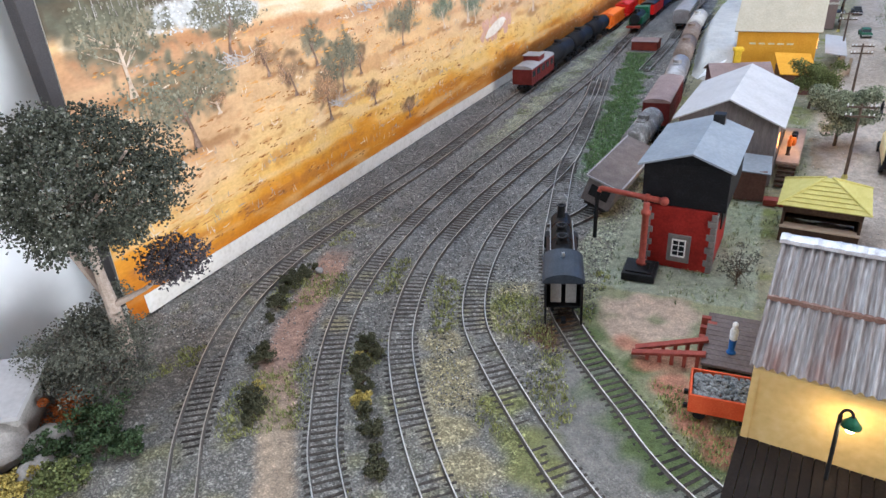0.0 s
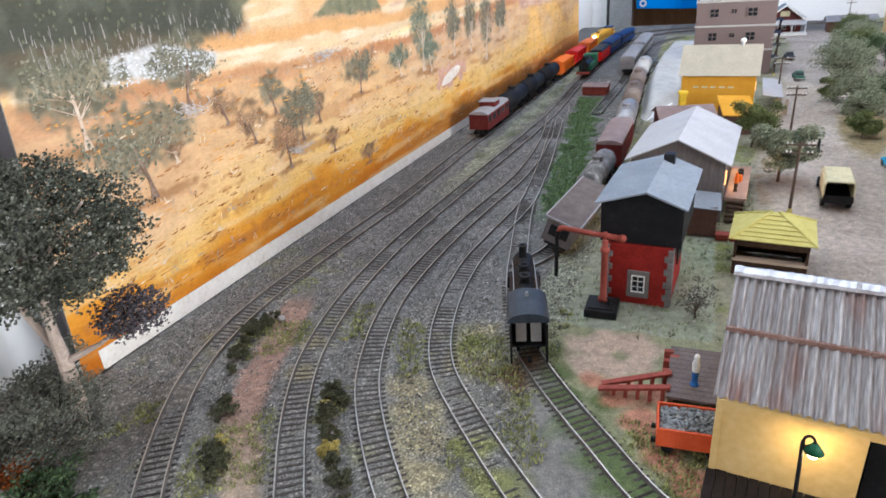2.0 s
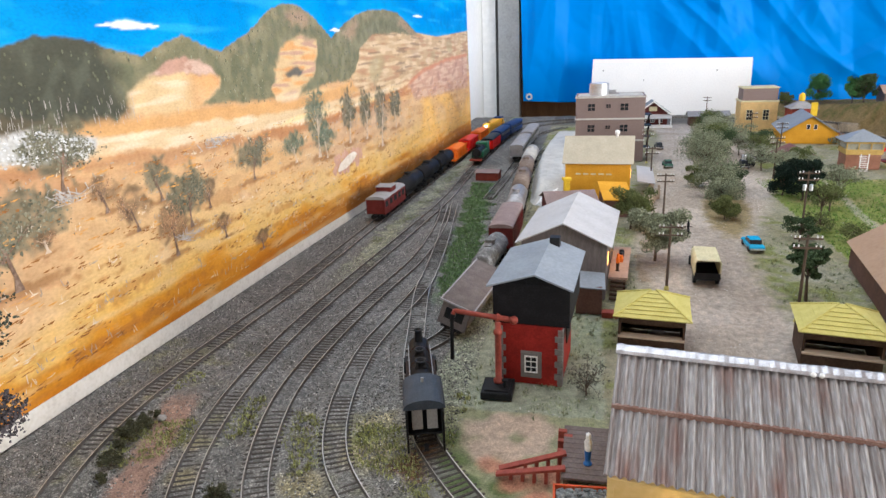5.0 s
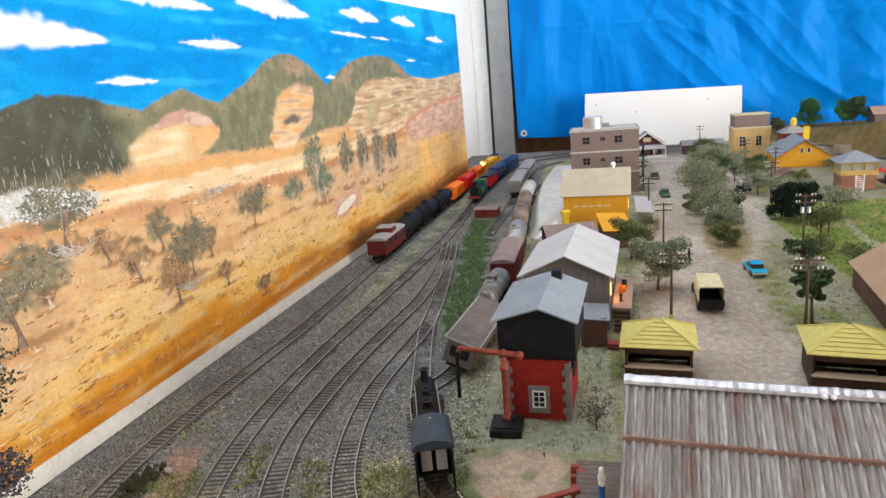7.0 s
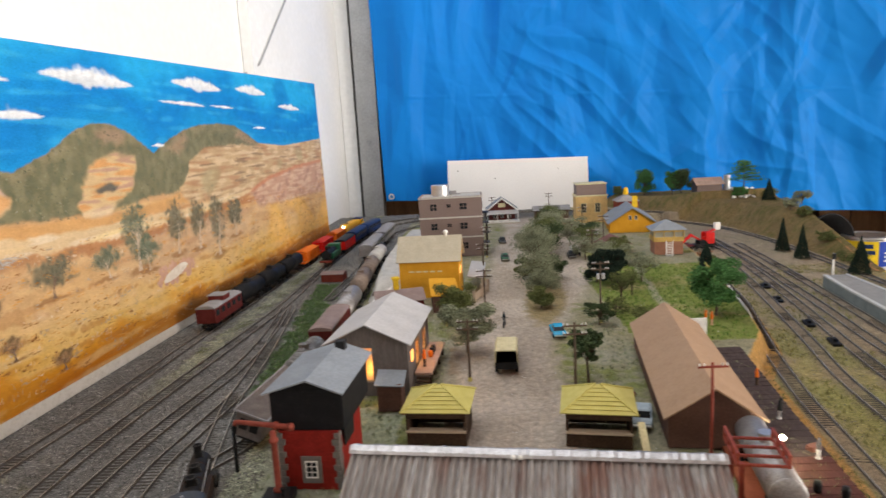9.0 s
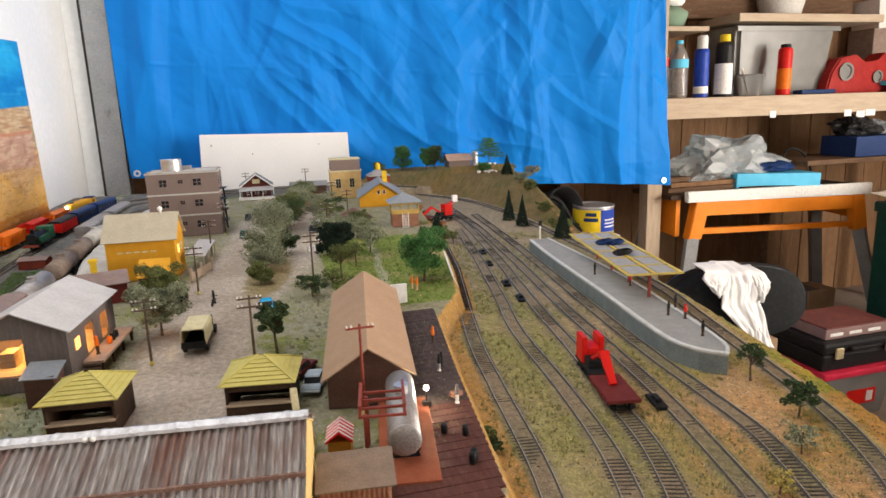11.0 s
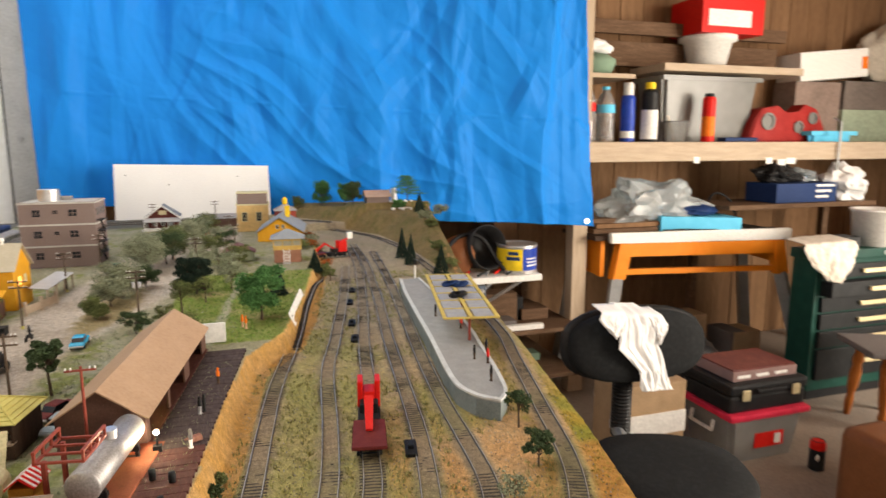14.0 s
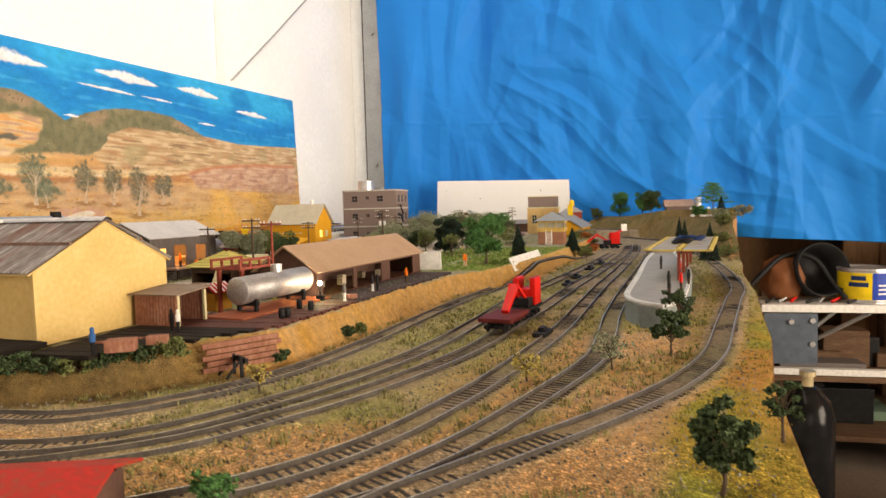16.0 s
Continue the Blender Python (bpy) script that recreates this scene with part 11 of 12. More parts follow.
prism(bm, [(2.07, -0.325), (2.98, -0.362), (2.98, -0.388), (2.07, -0.352)], "y", 2.520, 2.545)
part("rail", bm, M_BENCH, bench)
for pts in ([(2.02, -0.196), (2.10, -0.198), (2.06, -0.375), (1.985, -0.372)], [(2.95, -0.222), (3.03, -0.224), (3.075, -0.41), (2.995, -0.408)]):
    bm = bmesh.new()
    prism(bm, pts, "y", 2.508, 2.558)
    bmesh.ops.bevel(bm, geom=list(bm.edges), offset=0.004, segments=2, affect="EDGES")
    part("corner_post", bm, M_BENCH, bench)
for x, xx in ((1.955, 1.925), (3.06, 3.09)):
    bm = bmesh.new()
    prism(bm, [(2.555, -0.185), (2.86, -0.185), (2.86, -0.34), (2.555, -0.36)], "x", x - 0.012, x + 0.012)
    part("side_plate", bm, M_BENCH, bench)
for a, b in (((2.02, 2.53, -0.37), (1.93, 2.49, -0.949)), ((3.035, 2.53, -0.40), (3.20, 2.49, -0.949)), ((1.97, 2.83, -0.33), (1.90, 2.88, -0.949)), ((3.05, 2.83, -0.33), (3.18, 2.88, -0.949))):
    bm = bmesh.new()
    vs = tube(bm, a, b, 0.038, 0.038, 4)
    part("leg", bm, M_STEEL, bench, "grey steel leg")
lump("plastic_bag", (2.33, 2.70, -0.150), (0.25, 0.11, 0.105), M_BAG, "crumpled pale clear plastic bag on the workbench", "bag", 2.0, 0.56)
bm = bmesh.new()
box(bm, -0.215, 0.215, -0.10, 0.10, 0.0, 0.075, 0.004)
solo("blue_box", bm, M_SKYBOX, "light blue cardboard box lying on the workbench", "box", m=pose(2.54, 2.645, -0.165, 0, 1.5, -12))
lump("blue_parts_bag", (2.55, 2.64, -0.088), (0.12, 0.055, 0.022), M_NAVY, "small dark blue bag lying on a box", "bag", 11.0)
for k, (x0, x1, z, yy) in enumerate(((1.93, 2.30, -0.155, 2.60), (1.95, 2.36, -0.131, 2.61), (1.92, 2.26, -0.107, 2.63))):
    bm = bmesh.new()
    box(bm, x0, x1, yy, yy + 0.10, z - 0.002, z + 0.020, 0.002)
    solo("timber_offcut", bm, M_DKWOOD if k % 2 == 0 else M_PLYWOOD, "brown timber offcut stacked on the workbench", "offcut", "offcuts on the workbench")


def cable(name, pts, r, label, mat=M_IRON):
    """One smooth round cord along a line."""
    bm = bmesh.new()
    line, last = spline(pts, 0.02), None
    for i, p in enumerate(line):
        d = (line[min(i + 1, len(line) - 1)] - line[max(i - 1, 0)]).normalized()
        side = d.cross(Vector((0.3, 0.2, 0.93))).normalized()
        up = side.cross(d)
        ring = [bm.verts.new(p + (side * math.cos(k * 1.0472) + up * math.sin(k * 1.0472)) * r) for k in range(6)]
        if last:
            for k in range(6):
                bm.faces.new((last[k], last[(k + 1) % 6], ring[(k + 1) % 6], ring[k]))
        else:
            bm.faces.new(ring[::-1])
        last = ring
    bm.faces.new(last)
    return solo(name, bm, mat, label, "cable", smooth=True)


cable("power_cable", [(2.30, 2.56, -0.15), (2.42, 2.55, -0.15), (2.55, 2.53, -0.155), (2.72, 2.55, -0.16), (2.85, 2.62, -0.165), (2.80, 2.7, -0.165)], 0.006, "black power cable lying along the bench")
cable("coiled_cable", [(2.74, 2.72, -0.165), (2.72, 2.74, -0.03), (2.80, 2.76, 0.01), (2.88, 2.74, -0.05), (2.88, 2.70, -0.16)], 0.006, "black cable looping up from the bench")
for k, x in enumerate((2.31, 2.42, 2.50, 2.90)):
    bm = bmesh.new()
    box(bm, x, x + 0.10, 2.545, 2.575, -0.172 - 0.004 * k, -0.148 - 0.004 * k, 0.006)
    solo("hand_tool", bm, M_IRON if k % 2 else M_DKWOOD, "small dark hand tool lying on the bench", "tool", "tools on the bench")

# tool cabinet with drawers
cab = thing("tool_cabinet", "bottle green and black tool cabinet with brass-handled drawers", "cabinet", m=pose(0.035, 0, 0))
bm = bmesh.new()
box(bm, 2.80, 3.52, 2.135, 2.27, -0.90, -0.262, 0.004)
part("body", bm, M_CABGREEN, cab)
bm = bmesh.new()
box(bm, 2.785, 3.535, 2.112, 2.278, -0.262, -0.215, 0.006)
part("top", bm, M_CABGREEN, cab)
bm = bmesh.new()
box(bm, 2.82, 3.50, 2.15, 2.26, -0.95, -0.90)
part("plinth", bm, M_IRON, cab)
z = -0.285
for k, h in enumerate((0.075, 0.080, 0.080, 0.085, 0.09, 0.16)):
    out = 0.045 if k == 1 else 0.0
    bm = bmesh.new()
    box(bm, 2.835, 3.485, 2.118 - out, 2.134 + 0.0, z - h + 0.010, z, 0.003)
    d = part("drawer", bm, M_CABBLACK, cab, "black drawer pulled slightly open" if out else "")
    bm = bmesh.new()
    zz = z - h * 0.45
    box(bm, 3.06, 3.37, 2.100 - out, 2.108 - out, zz - 0.010, zz + 0.010, 0.002)
    for x in (3.065, 3.35):
        box(bm, x, x + 0.014, 2.107 - out, 2.119 - out, zz - 0.008, zz + 0.008)
    part("handle", bm, M_BRASS, d, "pale brass bar handle")
    z -= h
bm = bmesh.new()
tube(bm, (3.20, 2.118, -0.240), (3.20, 2.108, -0.240), 0.010, seg=14)
part("lock", bm, M_SILVER, cab, "chrome key lock")
cloth("draped_rag", ([(2.705, -0.160), (2.70, -0.21), (2.745, -0.27), (2.835, -0.345)], [(2.985, -0.155), (3.02, -0.20), (3.00, -0.275), (2.93, -0.36)]), 2.10, "beige rag draped over the bench and cabinet edge", "rag", M_LINEN, 0.03, 3.0, over=0.12)
bm = bmesh.new()
lathe(bm, [(0.090, 0.0), (0.105, 0.165), (0.111, 0.165), (0.111, 0.178), (0.099, 0.178), (0.085, 0.004)], 28, (3.25, 2.195, -0.2145))
solo("paint_bucket", bm, M_WHITE, "used white plastic paint bucket on the cabinet", "bucket", smooth=True)
bm = bmesh.new()
box(bm, 2.98, 3.13, 2.16, 2.26, -0.2145, -0.165, 0.004)
solo("drill_case", bm, M_BLKPL, "small black case on the cabinet", "case")
bm = bmesh.new()
box(bm, 3.38, 3.56, 2.13, 2.27, -0.2145, -0.11, 0.005)
solo("cyan_box", bm, M_SKYBOX, "light blue card box at the cabinet end", "box")
# side shelf beyond the bench with boxes
sb = thing("side_shelf", "dark narrow shelf board between the bench and cabinet", "shelf", "timber shelves")
bm = bmesh.new()
box(bm, 2.70, 3.72, 2.56, 2.90, -0.065, -0.040, 0.003)
part("plank", bm, M_DKWOOD, sb)
for x in (2.74, 3.68):
    bm = bmesh.new()
    box(bm, x - 0.02, x + 0.02, 2.84, 2.88, -0.95, -0.066, 0.002)
    part("upright", bm, M_DKWOOD, sb)
bm = bmesh.new()
box(bm, 3.02, 3.44, 2.58, 2.80, -0.039, 0.065, 0.004)
solo("navy_box", bm, M_NAVY, "dark navy cardboard box on the side shelf", "box")
bm = bmesh.new()
for k in range(3):
    box(bm, 3.29, 3.42 - 0.02 * k, 2.5765, 2.579, 0.045 - 0.03 * k, 0.058 - 0.03 * k)
solo("box_lettering", bm, M_WHITE, "white bars of small print on a navy box", "print", kind="stuff")
lump("black_bag", (3.12, 2.70, 0.067), (0.11, 0.08, 0.04), M_BLKPL, "crumpled black plastic bag on a box", "bag", 21.0, 0.6)
lump("clear_wrap", (3.31, 2.72, 0.067), (0.09, 0.07, 0.03), M_BAG, "crumpled clear wrapping on a box", "bag", 24.0, 0.6)
lump("white_bag", (3.58, 2.66, -0.038), (0.11, 0.09, 0.075), M_COTTON, "crumpled white plastic bag on the side shelf", "bag", 31.0, 0.6)

# little white bracket shelf beside the layout
br = thing("bracket_shelf", "small white shelf on a folding metal bracket", "shelf", "timber shelves")
bm = bmesh.new()
box(bm, 1.10, 1.555, 2.40, 2.62, -0.318, -0.290, 0.003)
part("board", bm, M_WHITE, br)
bm = bmesh.new()
tube(bm, (1.46, 2.42, -0.320), (1.20, 2.56, -0.52), 0.008, seg=8)
tube(bm, (1.44, 2.60, -0.320), (1.20, 2.58, -0.52), 0.008, seg=8)
part("strut", bm, M_SILVER, br, "thin metal strut")
bm = bmesh.new()
box(bm, 1.16, 1.22, 2.56, 2.62, -0.95, -0.319, 0.003)
part("upright", bm, M_DKWOOD, br)
tin = thing("paint_tin", "tin of paint with a yellow and blue label", "tin")
bm = bmesh.new()
lathe(bm, [(0.088, 0.0), (0.092, 0.003), (0.092, 0.008), (0.089, 0.012), (0.089, 0.115), (0.092, 0.119), (0.092, 0.126), (0.084, 0.128), (0.080, 0.122)], 32, (1.475, 2.50, -0.2895))
part("body", bm, M_SILVER, tin, smooth=False)
for a0, a1, mat in ((150, 262, M_YELPL), (263, 395, M_BLUECAN)):
    bm = bmesh.new()
    rows = [[bm.verts.new((1.475 + 0.0897 * math.cos(radians(a)), 2.50 + 0.0897 * math.sin(radians(a)), -0.2895 + z)) for a in [a0 + (a1 - a0) * k / 14 for k in range(15)]] for z in (0.016, 0.112)]
    for k in range(14):
        bm.faces.new((rows[0][k], rows[0][k + 1], rows[1][k + 1], rows[1][k]))
    lab = part("label_panel", bm, mat, tin, "printed paper label")
for zz, a0, a1, mat in ((0.062, 215, 255, M_NAVY), (0.085, 220, 250, M_NAVY), (0.035, 275, 330, M_WHITE), (0.050, 275, 335, M_WHITE), (0.065, 275, 320, M_WHITE)):
    bm = bmesh.new()
    rows = [[bm.verts.new((1.475 + 0.0902 * math.cos(radians(a)), 2.50 + 0.0902 * math.sin(radians(a)), -0.2895 + z)) for a in [a0 + (a1 - a0) * k / 8 for k in range(9)]] for z in (zz, zz + (0.016 if mat is M_NAVY else 0.006))]
    for k in range(8):
        bm.faces.new((rows[0][k], rows[0][k + 1], rows[1][k + 1], rows[1][k]))
    part("print_bar", bm, mat, tin)
pot = thing("black_pot", "black round pot lying on its side", "pot")
bm = bmesh.new()
lathe(bm, [(0.05, 0.0), (0.085, 0.02), (0.095, 0.10), (0.10, 0.10), (0.09, 0.012)], 26)
bmesh.ops.transform(bm, matrix=Matrix.Translation((1.30, 2.56, -0.188)) @ Matrix.Rotation(radians(78), 4, "X") @ Matrix.Rotation(radians(15), 4, "Y"), verts=bm.verts)
part("bowl", bm, M_IRON, pot, smooth=True)
lump("brown_bag", (1.20, 2.52, -0.289), (0.07, 0.06, 0.075), M_LEATHER, "soft brown leather pouch on the bracket shelf", "bag", 41.0, 0.2)
cable("black_hose", [(1.02, 2.45, -0.289), (1.1, 2.46, -0.20), (1.20, 2.5, -0.12), (1.30, 2.5, -0.13), (1.36, 2.48, -0.22), (1.40, 2.44, -0.284)], 0.010, "black hose coiled on the bracket shelf")

# black office chair with a white shirt over its back
ch = thing("office_chair", "worn black office chair with a padded round back", "chair")


def pad(bm, w, d, t, m, power=2.6, bulge=0.25):
    """A cushion with a rounded rectangular outline, its faces bulging."""
    n, rings = 36, []
    for s, z in ((0.90, -t), (1.0, -t * 0.5), (1.0, t * 0.4), (0.93, t), (0.6, t * (1 + bulge)), (0.2, t * (1 + 1.3 * bulge))):
        ring = []
        for k in range(n):
            a = 2 * math.pi * k / n
            c, q = math.cos(a), math.sin(a)
            r = 1.0 / (abs(c) ** power + abs(q) ** power) ** (1 / power)
            ring.append(bm.verts.new(m @ Vector((w * r * c * s, d * r * q * s, z))))
        rings.append(ring)
    for a, b in zip(rings, rings[1:]):
        for k in range(n):
            bm.faces.new((a[k], a[(k + 1) % n], b[(k + 1) % n], b[k]))
    bm.faces.new(rings[0][::-1])
    bm.faces.new(rings[-1])


bm = bmesh.new()
pad(bm, 0.235, 0.115, 0.028, pose(1.492, 1.60, -0.365, 82, 0, -6))
part("backrest", bm, M_FABRIC, ch, smooth=True)
bm = bmesh.new()
pad(bm, 0.252, 0.122, 0.014, pose(1.495, 1.632, -0.365, 82, 0, -6))
part("back_shell", bm, M_BLKPL, ch, "shiny black plastic shell", smooth=True)
bm = bmesh.new()
pad(bm, 0.215, 0.20, 0.030, pose(1.335, 1.225, -0.592, 0, 0, -20), 2.4, 0.15)
part("seat", bm, M_FABRIC, ch, smooth=True)
bm = bmesh.new()
lathe(bm, [(0.030 + 0.004 * (k % 2), -0.68 + 0.006 * k) for k in range(41)], 16, (1.46, 1.628, 0))
part("bellows", bm, M_BLKPL, ch, "ribbed black rubber bellows")
bm = bmesh.new()
for a, b in (((1.47, 1.64, -0.42), (1.46, 1.66, -0.66)), ((1.46, 1.66, -0.66), (1.36, 1.40, -0.655)), ((1.36, 1.40, -0.655), (1.33, 1.24, -0.615))):
    tube(bm, a, b, 0.020, seg=10)
part("spine", bm, M_STEEL, ch, "grey steel back support")
bm = bmesh.new()
tube(bm, (1.33, 1.24, -0.606), (1.33, 1.24, -0.86), 0.026, seg=16)
part("column", bm, M_IRON, ch)
for k in range(5):
    a = radians(72 * k + 10)
    ex, ey = 1.33 + 0.27 * math.cos(a), 1.24 + 0.27 * math.sin(a)
    bm = bmesh.new()
    tube(bm, (1.33, 1.24, -0.85), (ex, ey, -0.888), 0.024, 0.015, 8)
    leg = part("foot", bm, M_BLKPL, ch)
    bm = bmesh.new()
    tube(bm, (ex - 0.012 * math.sin(a), ey + 0.012 * math.cos(a), -0.922), (ex + 0.012 * math.sin(a), ey - 0.012 * math.cos(a), -0.922), 0.028, seg=14)
    part("castor", bm, M_IRON, leg)
cloth("white_shirt", ([(1.387, -0.219), (1.391, -0.289), (1.38, -0.348), (1.459, -0.428), (1.469, -0.493)], [(1.48, -0.229), (1.516, -0.274), (1.529, -0.345), (1.559, -0.443), (1.588, -0.504)]), 1.552, "crumpled white cotton shirt thrown over the chair back", "shirt", M_COTTON, 0.018, 9.0, 56, 56, over=0.07)
cloth("shirt_sleeve", ([(1.319, -0.217), (1.31, -0.25), (1.339, -0.283), (1.364, -0.308)], [(1.401, -0.221), (1.399, -0.268), (1.389, -0.296), (1.374, -0.31)]), 1.548, "white cotton sleeve hanging over the chair back", "cloth", M_COTTON, 0.014, 4.0, 30, 30, over=0.06)
cloth("shirt_sleeve", ([(1.481, -0.241), (1.498, -0.28), (1.513, -0.312), (1.526, -0.343)], [(1.529, -0.242), (1.557, -0.287), (1.551, -0.309), (1.532, -0.344)]), 1.548, "white cotton sleeve hanging over the chair back", "cloth", M_COTTON, 0.014, 14.0, 30, 30, over=0.06)
# carton behind the chair
cb = thing("carton", "brown cardboard carton with a white lower band", "carton")
bm = bmesh.new()
box(bm, 1.60, 1.86, 1.80, 2.02, -0.95, -0.60, 0.003)
part("body", bm, M_CARTON, cb)
bm = bmesh.new()
box(bm, 1.597, 1.863, 1.797, 1.7995, -0.80, -0.715)
part("band", bm, M_WHITE, cb)

# storage box with pink lid, black toolbox, flat case
tb = thing("storage_box", "clear plastic storage box with a pink-red lid on the floor", "storage box")
bm = bmesh.new()
lo, hi = [(2.045, 1.755), (2.36, 1.755), (2.36, 2.0), (2.045, 2.0)], [(2.025, 1.735), (2.38, 1.735), (2.38, 2.02), (2.025, 2.02)]
ra, rb = [bm.verts.new((*q, -0.948)) for q in lo], [bm.verts.new((*q, -0.765)) for q in hi]
for i in range(4):
    bm.faces.new((ra[i], ra[(i + 1) % 4], rb[(i + 1) % 4], rb[i]))
bm.faces.new(ra[::-1])
bmesh.ops.bevel(bm, geom=[e for e in bm.edges if abs((e.verts[0].co - e.verts[1].co).normalized().z) > 0.8], offset=0.02, segments=3, affect="EDGES")
body = part("body", bm, M_FROST, tb)
bm = bmesh.new()
box(bm, 2.010, 2.395, 1.720, 2.035, -0.766, -0.740, 0.008)
part("lid", bm, M_PINK, tb)
bm = bmesh.new()
box(bm, 2.15, 2.29, 1.7425, 1.745, -0.895, -0.83)
part("label", bm, M_REDPL, tb, "red paper label")
bm = bmesh.new()
box(bm, 2.245, 2.275, 1.7405, 1.7425, -0.885, -0.845)
part("label_mark", bm, M_WHITE, tb)
bm = bmesh.new()
for a, b in (((2.015, 1.82, -0.79), (2.008, 1.82, -0.83)), ((2.008, 1.82, -0.83), (2.008, 1.94, -0.83)), ((2.008, 1.94, -0.83), (2.015, 1.94, -0.79))):
    tube(bm, a, b, 0.007, seg=8)
part("handle", bm, M_WHITE, tb)
lump("stored_cloth", (2.20, 1.88, -0.944), (0.12, 0.09, 0.07), M_LINEN, "bundle of beige cloth inside the storage box", "cloth", 61.0, 0.3)
bx = thing("toolbox", "black plastic toolbox with brass latches on a storage box", "toolbox")
bm = bmesh.new()
box(bm, 2.02, 2.385, 1.745, 2.01, -0.739, -0.672, 0.012)
part("base", bm, M_BLKPL, bx)
bm = bmesh.new()
box(bm, 2.015, 2.39, 1.74, 2.015, -0.671, -0.625, 0.014)
part("lid", bm, M_BLKPL, bx)
bm = bmesh.new()
box(bm, 2.13, 2.27, 1.722, 1.742, -0.662, -0.645, 0.006)
part("handle", bm, M_IRON, bx)
for x in (2.07, 2.31):
    bm = bmesh.new()
    box(bm, x, x + 0.035, 1.733, 1.742, -0.690, -0.648, 0.003)
    part("latch", bm, M_BRASS, bx, "dull brass latch")
fc = thing("flat_case", "flat red and grey printed case on a toolbox", "case")
bm = bmesh.new()
box(bm, 2.05, 2.36, 1.77, 1.98, -0.624, -0.585, 0.004)
part("body", bm, node_mat("dull_red_grey", (0.26, 0.17, 0.16), dark=(0.19, 0.11, 0.10), scale=20), fc)
bm = bmesh.new()
box(bm, 2.055, 2.355, 1.775, 1.975, -0.585, -0.579, 0.002)
part("lid", bm, node_mat("dull_red_lid", (0.15, 0.045, 0.04), dark=(0.08, 0.03, 0.028), light=(0.26, 0.10, 0.08), scale=18, fine=120, rough=0.3), fc)
for k in range(3):
    bm = bmesh.new()
    box(bm, 2.07 + 0.09 * k, 2.13 + 0.09 * k, 1.768, 1.7695, -0.612, -0.600)
    part("print_bar", bm, M_WHITE, fc)
lump("black_holdall", (2.22, 2.30, -0.948), (0.22, 0.13, 0.16), M_BLKPL, "soft black holdall behind the storage box", "bag", 71.0, 0.25)

dc = thing("drink_can", "dark drink can with a red top on the floor", "can")
bm = bmesh.new()
lathe(bm, [(0.019, 0.0), (0.028, 0.007), (0.028, 0.108), (0.023, 0.120), (0.021, 0.120), (0.019, 0.116)], 24, (2.33, 1.62, -0.95))
part("body", bm, M_BLKPL, dc, smooth=False)
bm = bmesh.new()
lathe(bm, [(0.0285, 0.088), (0.0287, 0.090), (0.0287, 0.107), (0.0240, 0.1185)], 24, (2.33, 1.62, -0.95))
part("red_band", bm, M_REDPL, dc)
bm = bmesh.new()
ball(bm, (2.311, 1.600, -0.89), 0.013, 2, (1, 0.35, 1))
part("round_mark", bm, M_WHITE, dc)

# leather armchair and a turned-leg stool
ac = thing("armchair", "low brown leather armchair with a sagging cushion", "armchair")
bm = bmesh.new()
box(bm, 2.06, 2.26, 0.55, 1.33, -0.92, -0.60, 0.035)
part("arm", bm, M_LEATHER, ac, smooth=True)
bm = bmesh.new()
box(bm, 2.265, 2.95, 0.55, 1.33, -0.92, -0.72, 0.03)
part("seat_base", bm, M_LEATHER, ac, smooth=True)
bm = bmesh.new()
pad(bm, 0.36, 0.36, 0.07, pose(2.60, 0.95, -0.65, 0, 0, 0), 3.5, 0.35)
part("cushion", bm, node_mat("dark_brown_leather", (0.10, 0.036, 0.017), rough=0.5, scale=14, fine=240), ac, smooth=True)
bm = bmesh.new()
box(bm, 2.955, 3.15, 0.55, 1.33, -0.92, -0.20, 0.04)
part("back", bm, M_LEATHER, ac, smooth=True)
for x, y in ((2.10, 1.28), (2.10, 0.6), (3.1, 1.28), (3.1, 0.6)):
    bm = bmesh.new()
    lathe(bm, [(0.012, 0), (0.022, 0.02), (0.022, 0.032)], 12, (x, y, -0.95))
    part("foot", bm, M_IRON, ac)
st = thing("wooden_stool", "stool with a dark flat seat and turned orange-brown legs", "stool")
bm = bmesh.new()
box(bm, -0.15, 0.15, -0.15, 0.15, -0.618, -0.590, 0.008, Matrix.Translation((2.98, 1.86, 0)) @ Matrix.Rotation(radians(-24), 4, "Z"))
part("seat", bm, M_GREYWOOD, st)
for sx, sy in ((2.90, 1.80), (3.05, 1.76), (2.93, 1.95), (3.07, 1.93)):
    bm = bmesh.new()
    lathe(bm, [(0.013, 0.0), (0.018, 0.06), (0.014, 0.10), (0.022, 0.14), (0.024, 0.20), (0.017, 0.24), (0.025, 0.26), (0.019, 0.29), (0.020, 0.31), (0.016, 0.331)], 14, (0, 0, 0))
    lean = Matrix.Identity(4)
    lean[0][2], lean[1][2] = (-0.08 if sx > 2.98 else 0.08), (-0.06 if sy > 1.86 else 0.06)
    bmesh.ops.transform(bm, matrix=Matrix.Translation((sx - lean[0][2] * 0.331, sy - lean[1][2] * 0.331, -0.95)) @ lean, verts=bm.verts)
    part("leg", bm, M_TURNED, st, smooth=True)
bm = bmesh.new()
tube(bm, (2.89, 1.795, -0.80), (3.055, 1.755, -0.80), 0.010, seg=10)
part("stretcher", bm, M_TURNED, st)

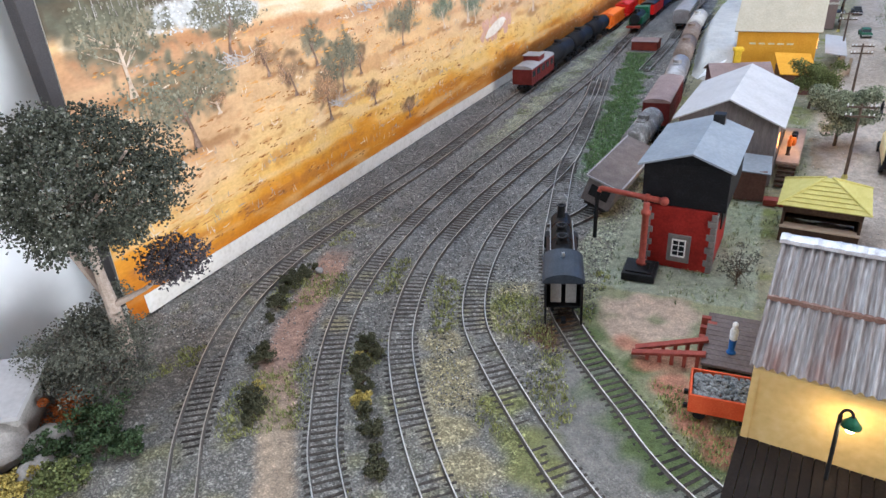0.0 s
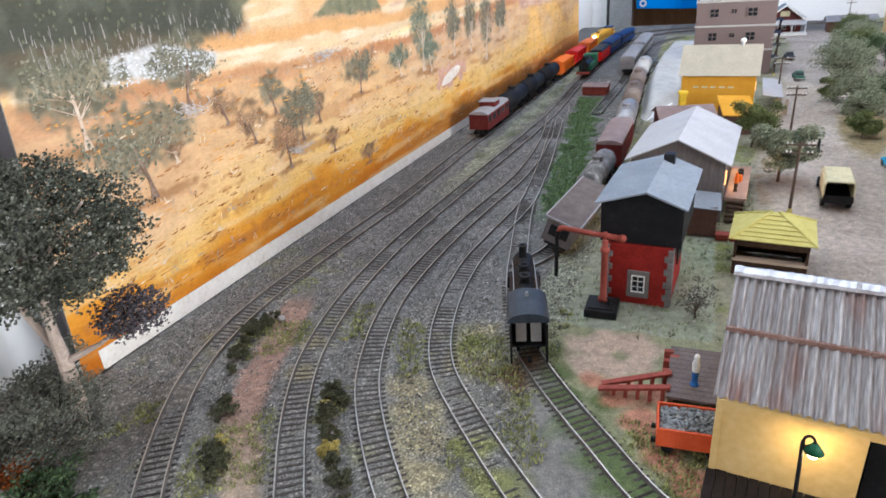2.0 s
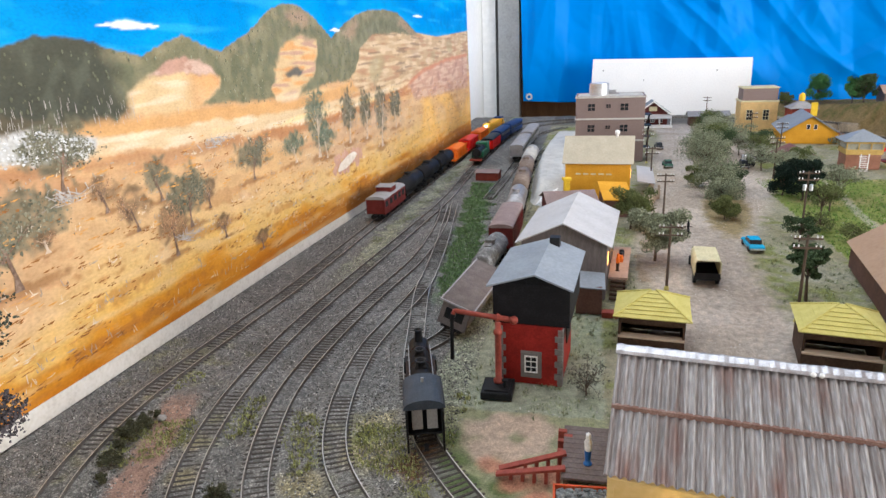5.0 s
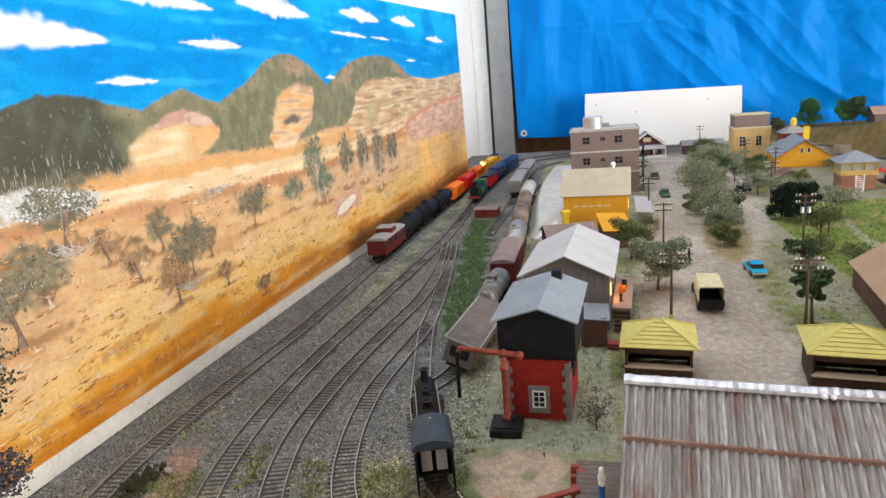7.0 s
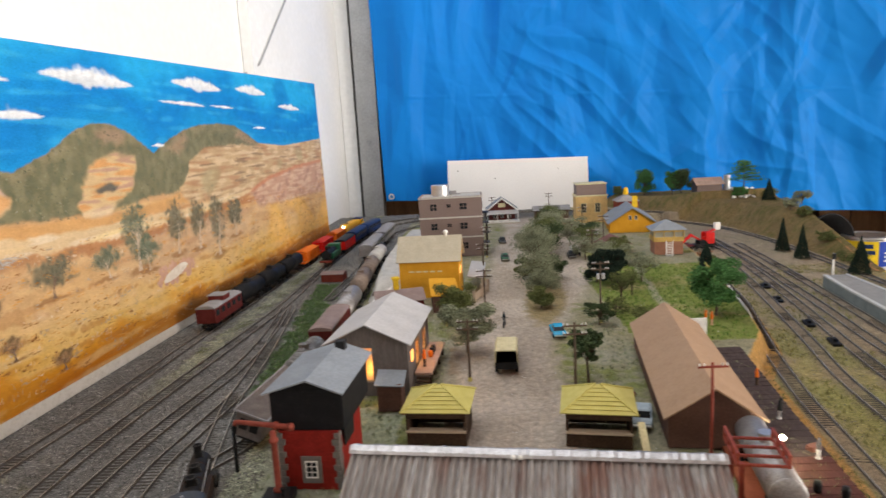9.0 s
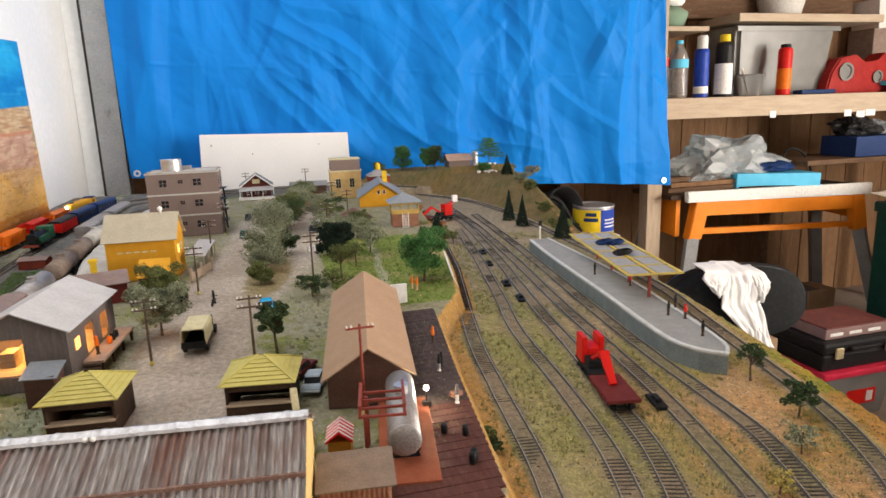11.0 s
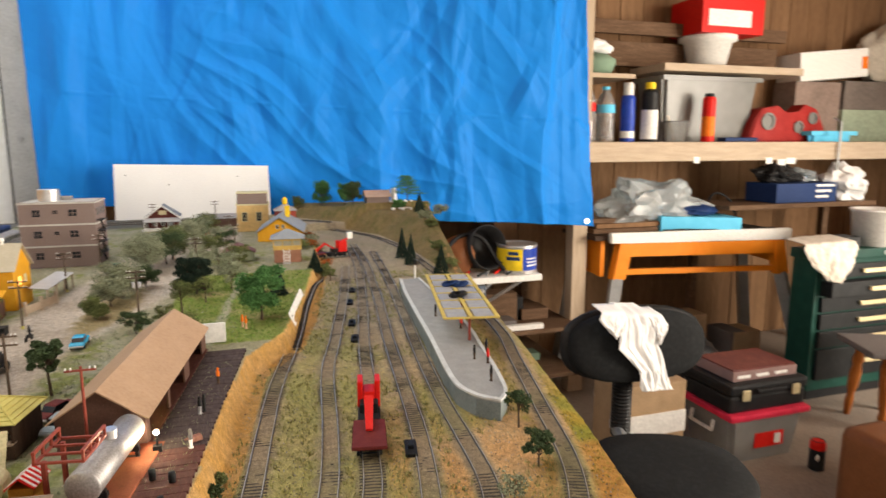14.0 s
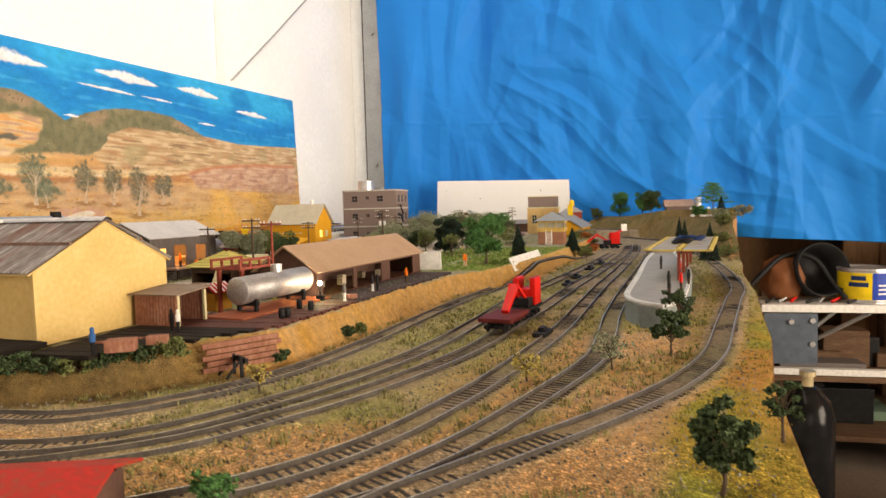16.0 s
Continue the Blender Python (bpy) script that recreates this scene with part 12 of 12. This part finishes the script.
# dark clutter under the shelves
rng = random.Random(44)
low = thing("lower_shelf", "low dusty shelf of dark boards under the bench", "shelf", "timber shelves")
for z in (-0.575, -0.80):
    bm = bmesh.new()
    box(bm, 1.10, 1.81, 2.49, 3.10, z - 0.02, z, 0.003)
    part("plank", bm, M_DKWOOD, low)
for x in (1.28, 1.78):
    bm = bmesh.new()
    box(bm, x - 0.02, x + 0.02, 3.05, 3.09, -0.95, -0.30, 0.002)
    part("upright", bm, M_DKWOOD, low)
for k in range(16):
    z = (-0.574, -0.799, -0.949)[k % 3]
    x = rng.uniform(1.26, 1.58) if k % 3 < 2 else rng.uniform(1.95, 2.9)
    w = rng.uniform(0.10, 0.22)
    hh = rng.uniform(0.03, 0.16) if k % 3 < 2 else rng.uniform(0.08, 0.35)
    y = rng.uniform(2.64, 2.75) if k % 3 < 2 else rng.uniform(2.62, 2.72)
    bm = bmesh.new()
    box(bm, x, x + w, y, y + rng.uniform(0.08, 0.2), z, z + hh, 0.004)
    solo("stored_box", bm, (M_DKWOOD, M_OLIVE, M_CARTON, M_IRON, M_BLKPL, M_GREYWOOD)[k % 6], "dusty dark box stored low under the shelves", "box", "boxes under the shelves")
bm = bmesh.new()
box(bm, 1.10, 1.62, 2.50, 2.53, -0.574, -0.549, 0.003)
solo("white_batten", bm, M_WHITE, "white painted batten lying on the low shelf", "batten")
bm = bmesh.new()
box(bm, 1.20, 1.50, 2.54, 2.64, -0.574, -0.535, 0.003)
solo("grey_block", bm, M_GREYWOOD, "weathered timber block on the low shelf", "block")

# grey plate and gas bottle below the bracket shelf
pl = thing("steel_plate", "dark blue-grey steel plate bolted under the bracket shelf", "plate")
bm = bmesh.new()
box(bm, 1.105, 1.283, 2.388, 2.394, -0.505, -0.320, 0.002)
part("sheet", bm, plain("blue_grey_steel", (0.10, 0.125, 0.16), rough=0.5, scale=30), pl)
for x, z in ((1.195, -0.350), (1.265, -0.43), (1.265, -0.345)):
    bm = bmesh.new()
    tube(bm, (x, 2.389, z), (x, 2.380, z), 0.011, 0.009, 10)
    part("bolt", bm, M_SILVER, pl)
gb = thing("gas_bottle", "glossy black rounded gas bottle standing on the floor", "gas bottle")
bm = bmesh.new()
lathe(bm, [(0.05, 0.0), (0.066, 0.02), (0.066, 0.46), (0.055, 0.51), (0.03, 0.54), (0.016, 0.55)], 28, (1.045, 1.72, -0.95))
part("body", bm, node_mat("gloss_black", (0.012, 0.012, 0.013), rough=0.16, scale=30, bump=0), gb, smooth=True)
bm = bmesh.new()
lathe(bm, [(0.014, 0.549), (0.014, 0.575), (0.020, 0.577), (0.020, 0.59)], 14, (1.045, 1.72, -0.95))
part("valve", bm, M_BRASS, gb)
rng = random.Random(9)
for k in range(9):
    x, y = 1.12 + 0.045 * k, 2.42 + 0.012 * (k % 3)
    bm = bmesh.new()
    tube(bm, (x, y, -0.2835), (x + 0.05 * rng.uniform(0.4, 1), y + 0.02, -0.2835 + 0.012), 0.006, 0.004, 7)
    solo("hand_tool", bm, (M_IRON, M_STEEL, M_REDPL)[k % 3], "small pliers-like hand tool lying on the bracket shelf", "tool", "tools on the bracket shelf")

# buffer stop at the end of the inner yard road
bs = thing("buffer_stop", "black timber buffer stop at the foot of the deck", "buffer stop", m=pose(0.2215, 0.330, -0.028, 0, 0, 52))
for y in (-0.008, 0.008):
    bm = bmesh.new()
    box(bm, -0.0012, 0.0012, y - 0.0012, y + 0.0012, 0, 0.016, 0.0002)
    part("post", bm, M_IRON, bs)
    bm = bmesh.new()
    tube(bm, (-0.012, y, 0.0008), (0, y, 0.014), 0.0011, seg=6)
    part("brace", bm, M_IRON, bs)
bm = bmesh.new()
box(bm, 0.0014, 0.0040, -0.012, 0.012, 0.010, 0.0145, 0.0004)
part("beam", bm, M_IRON, bs)
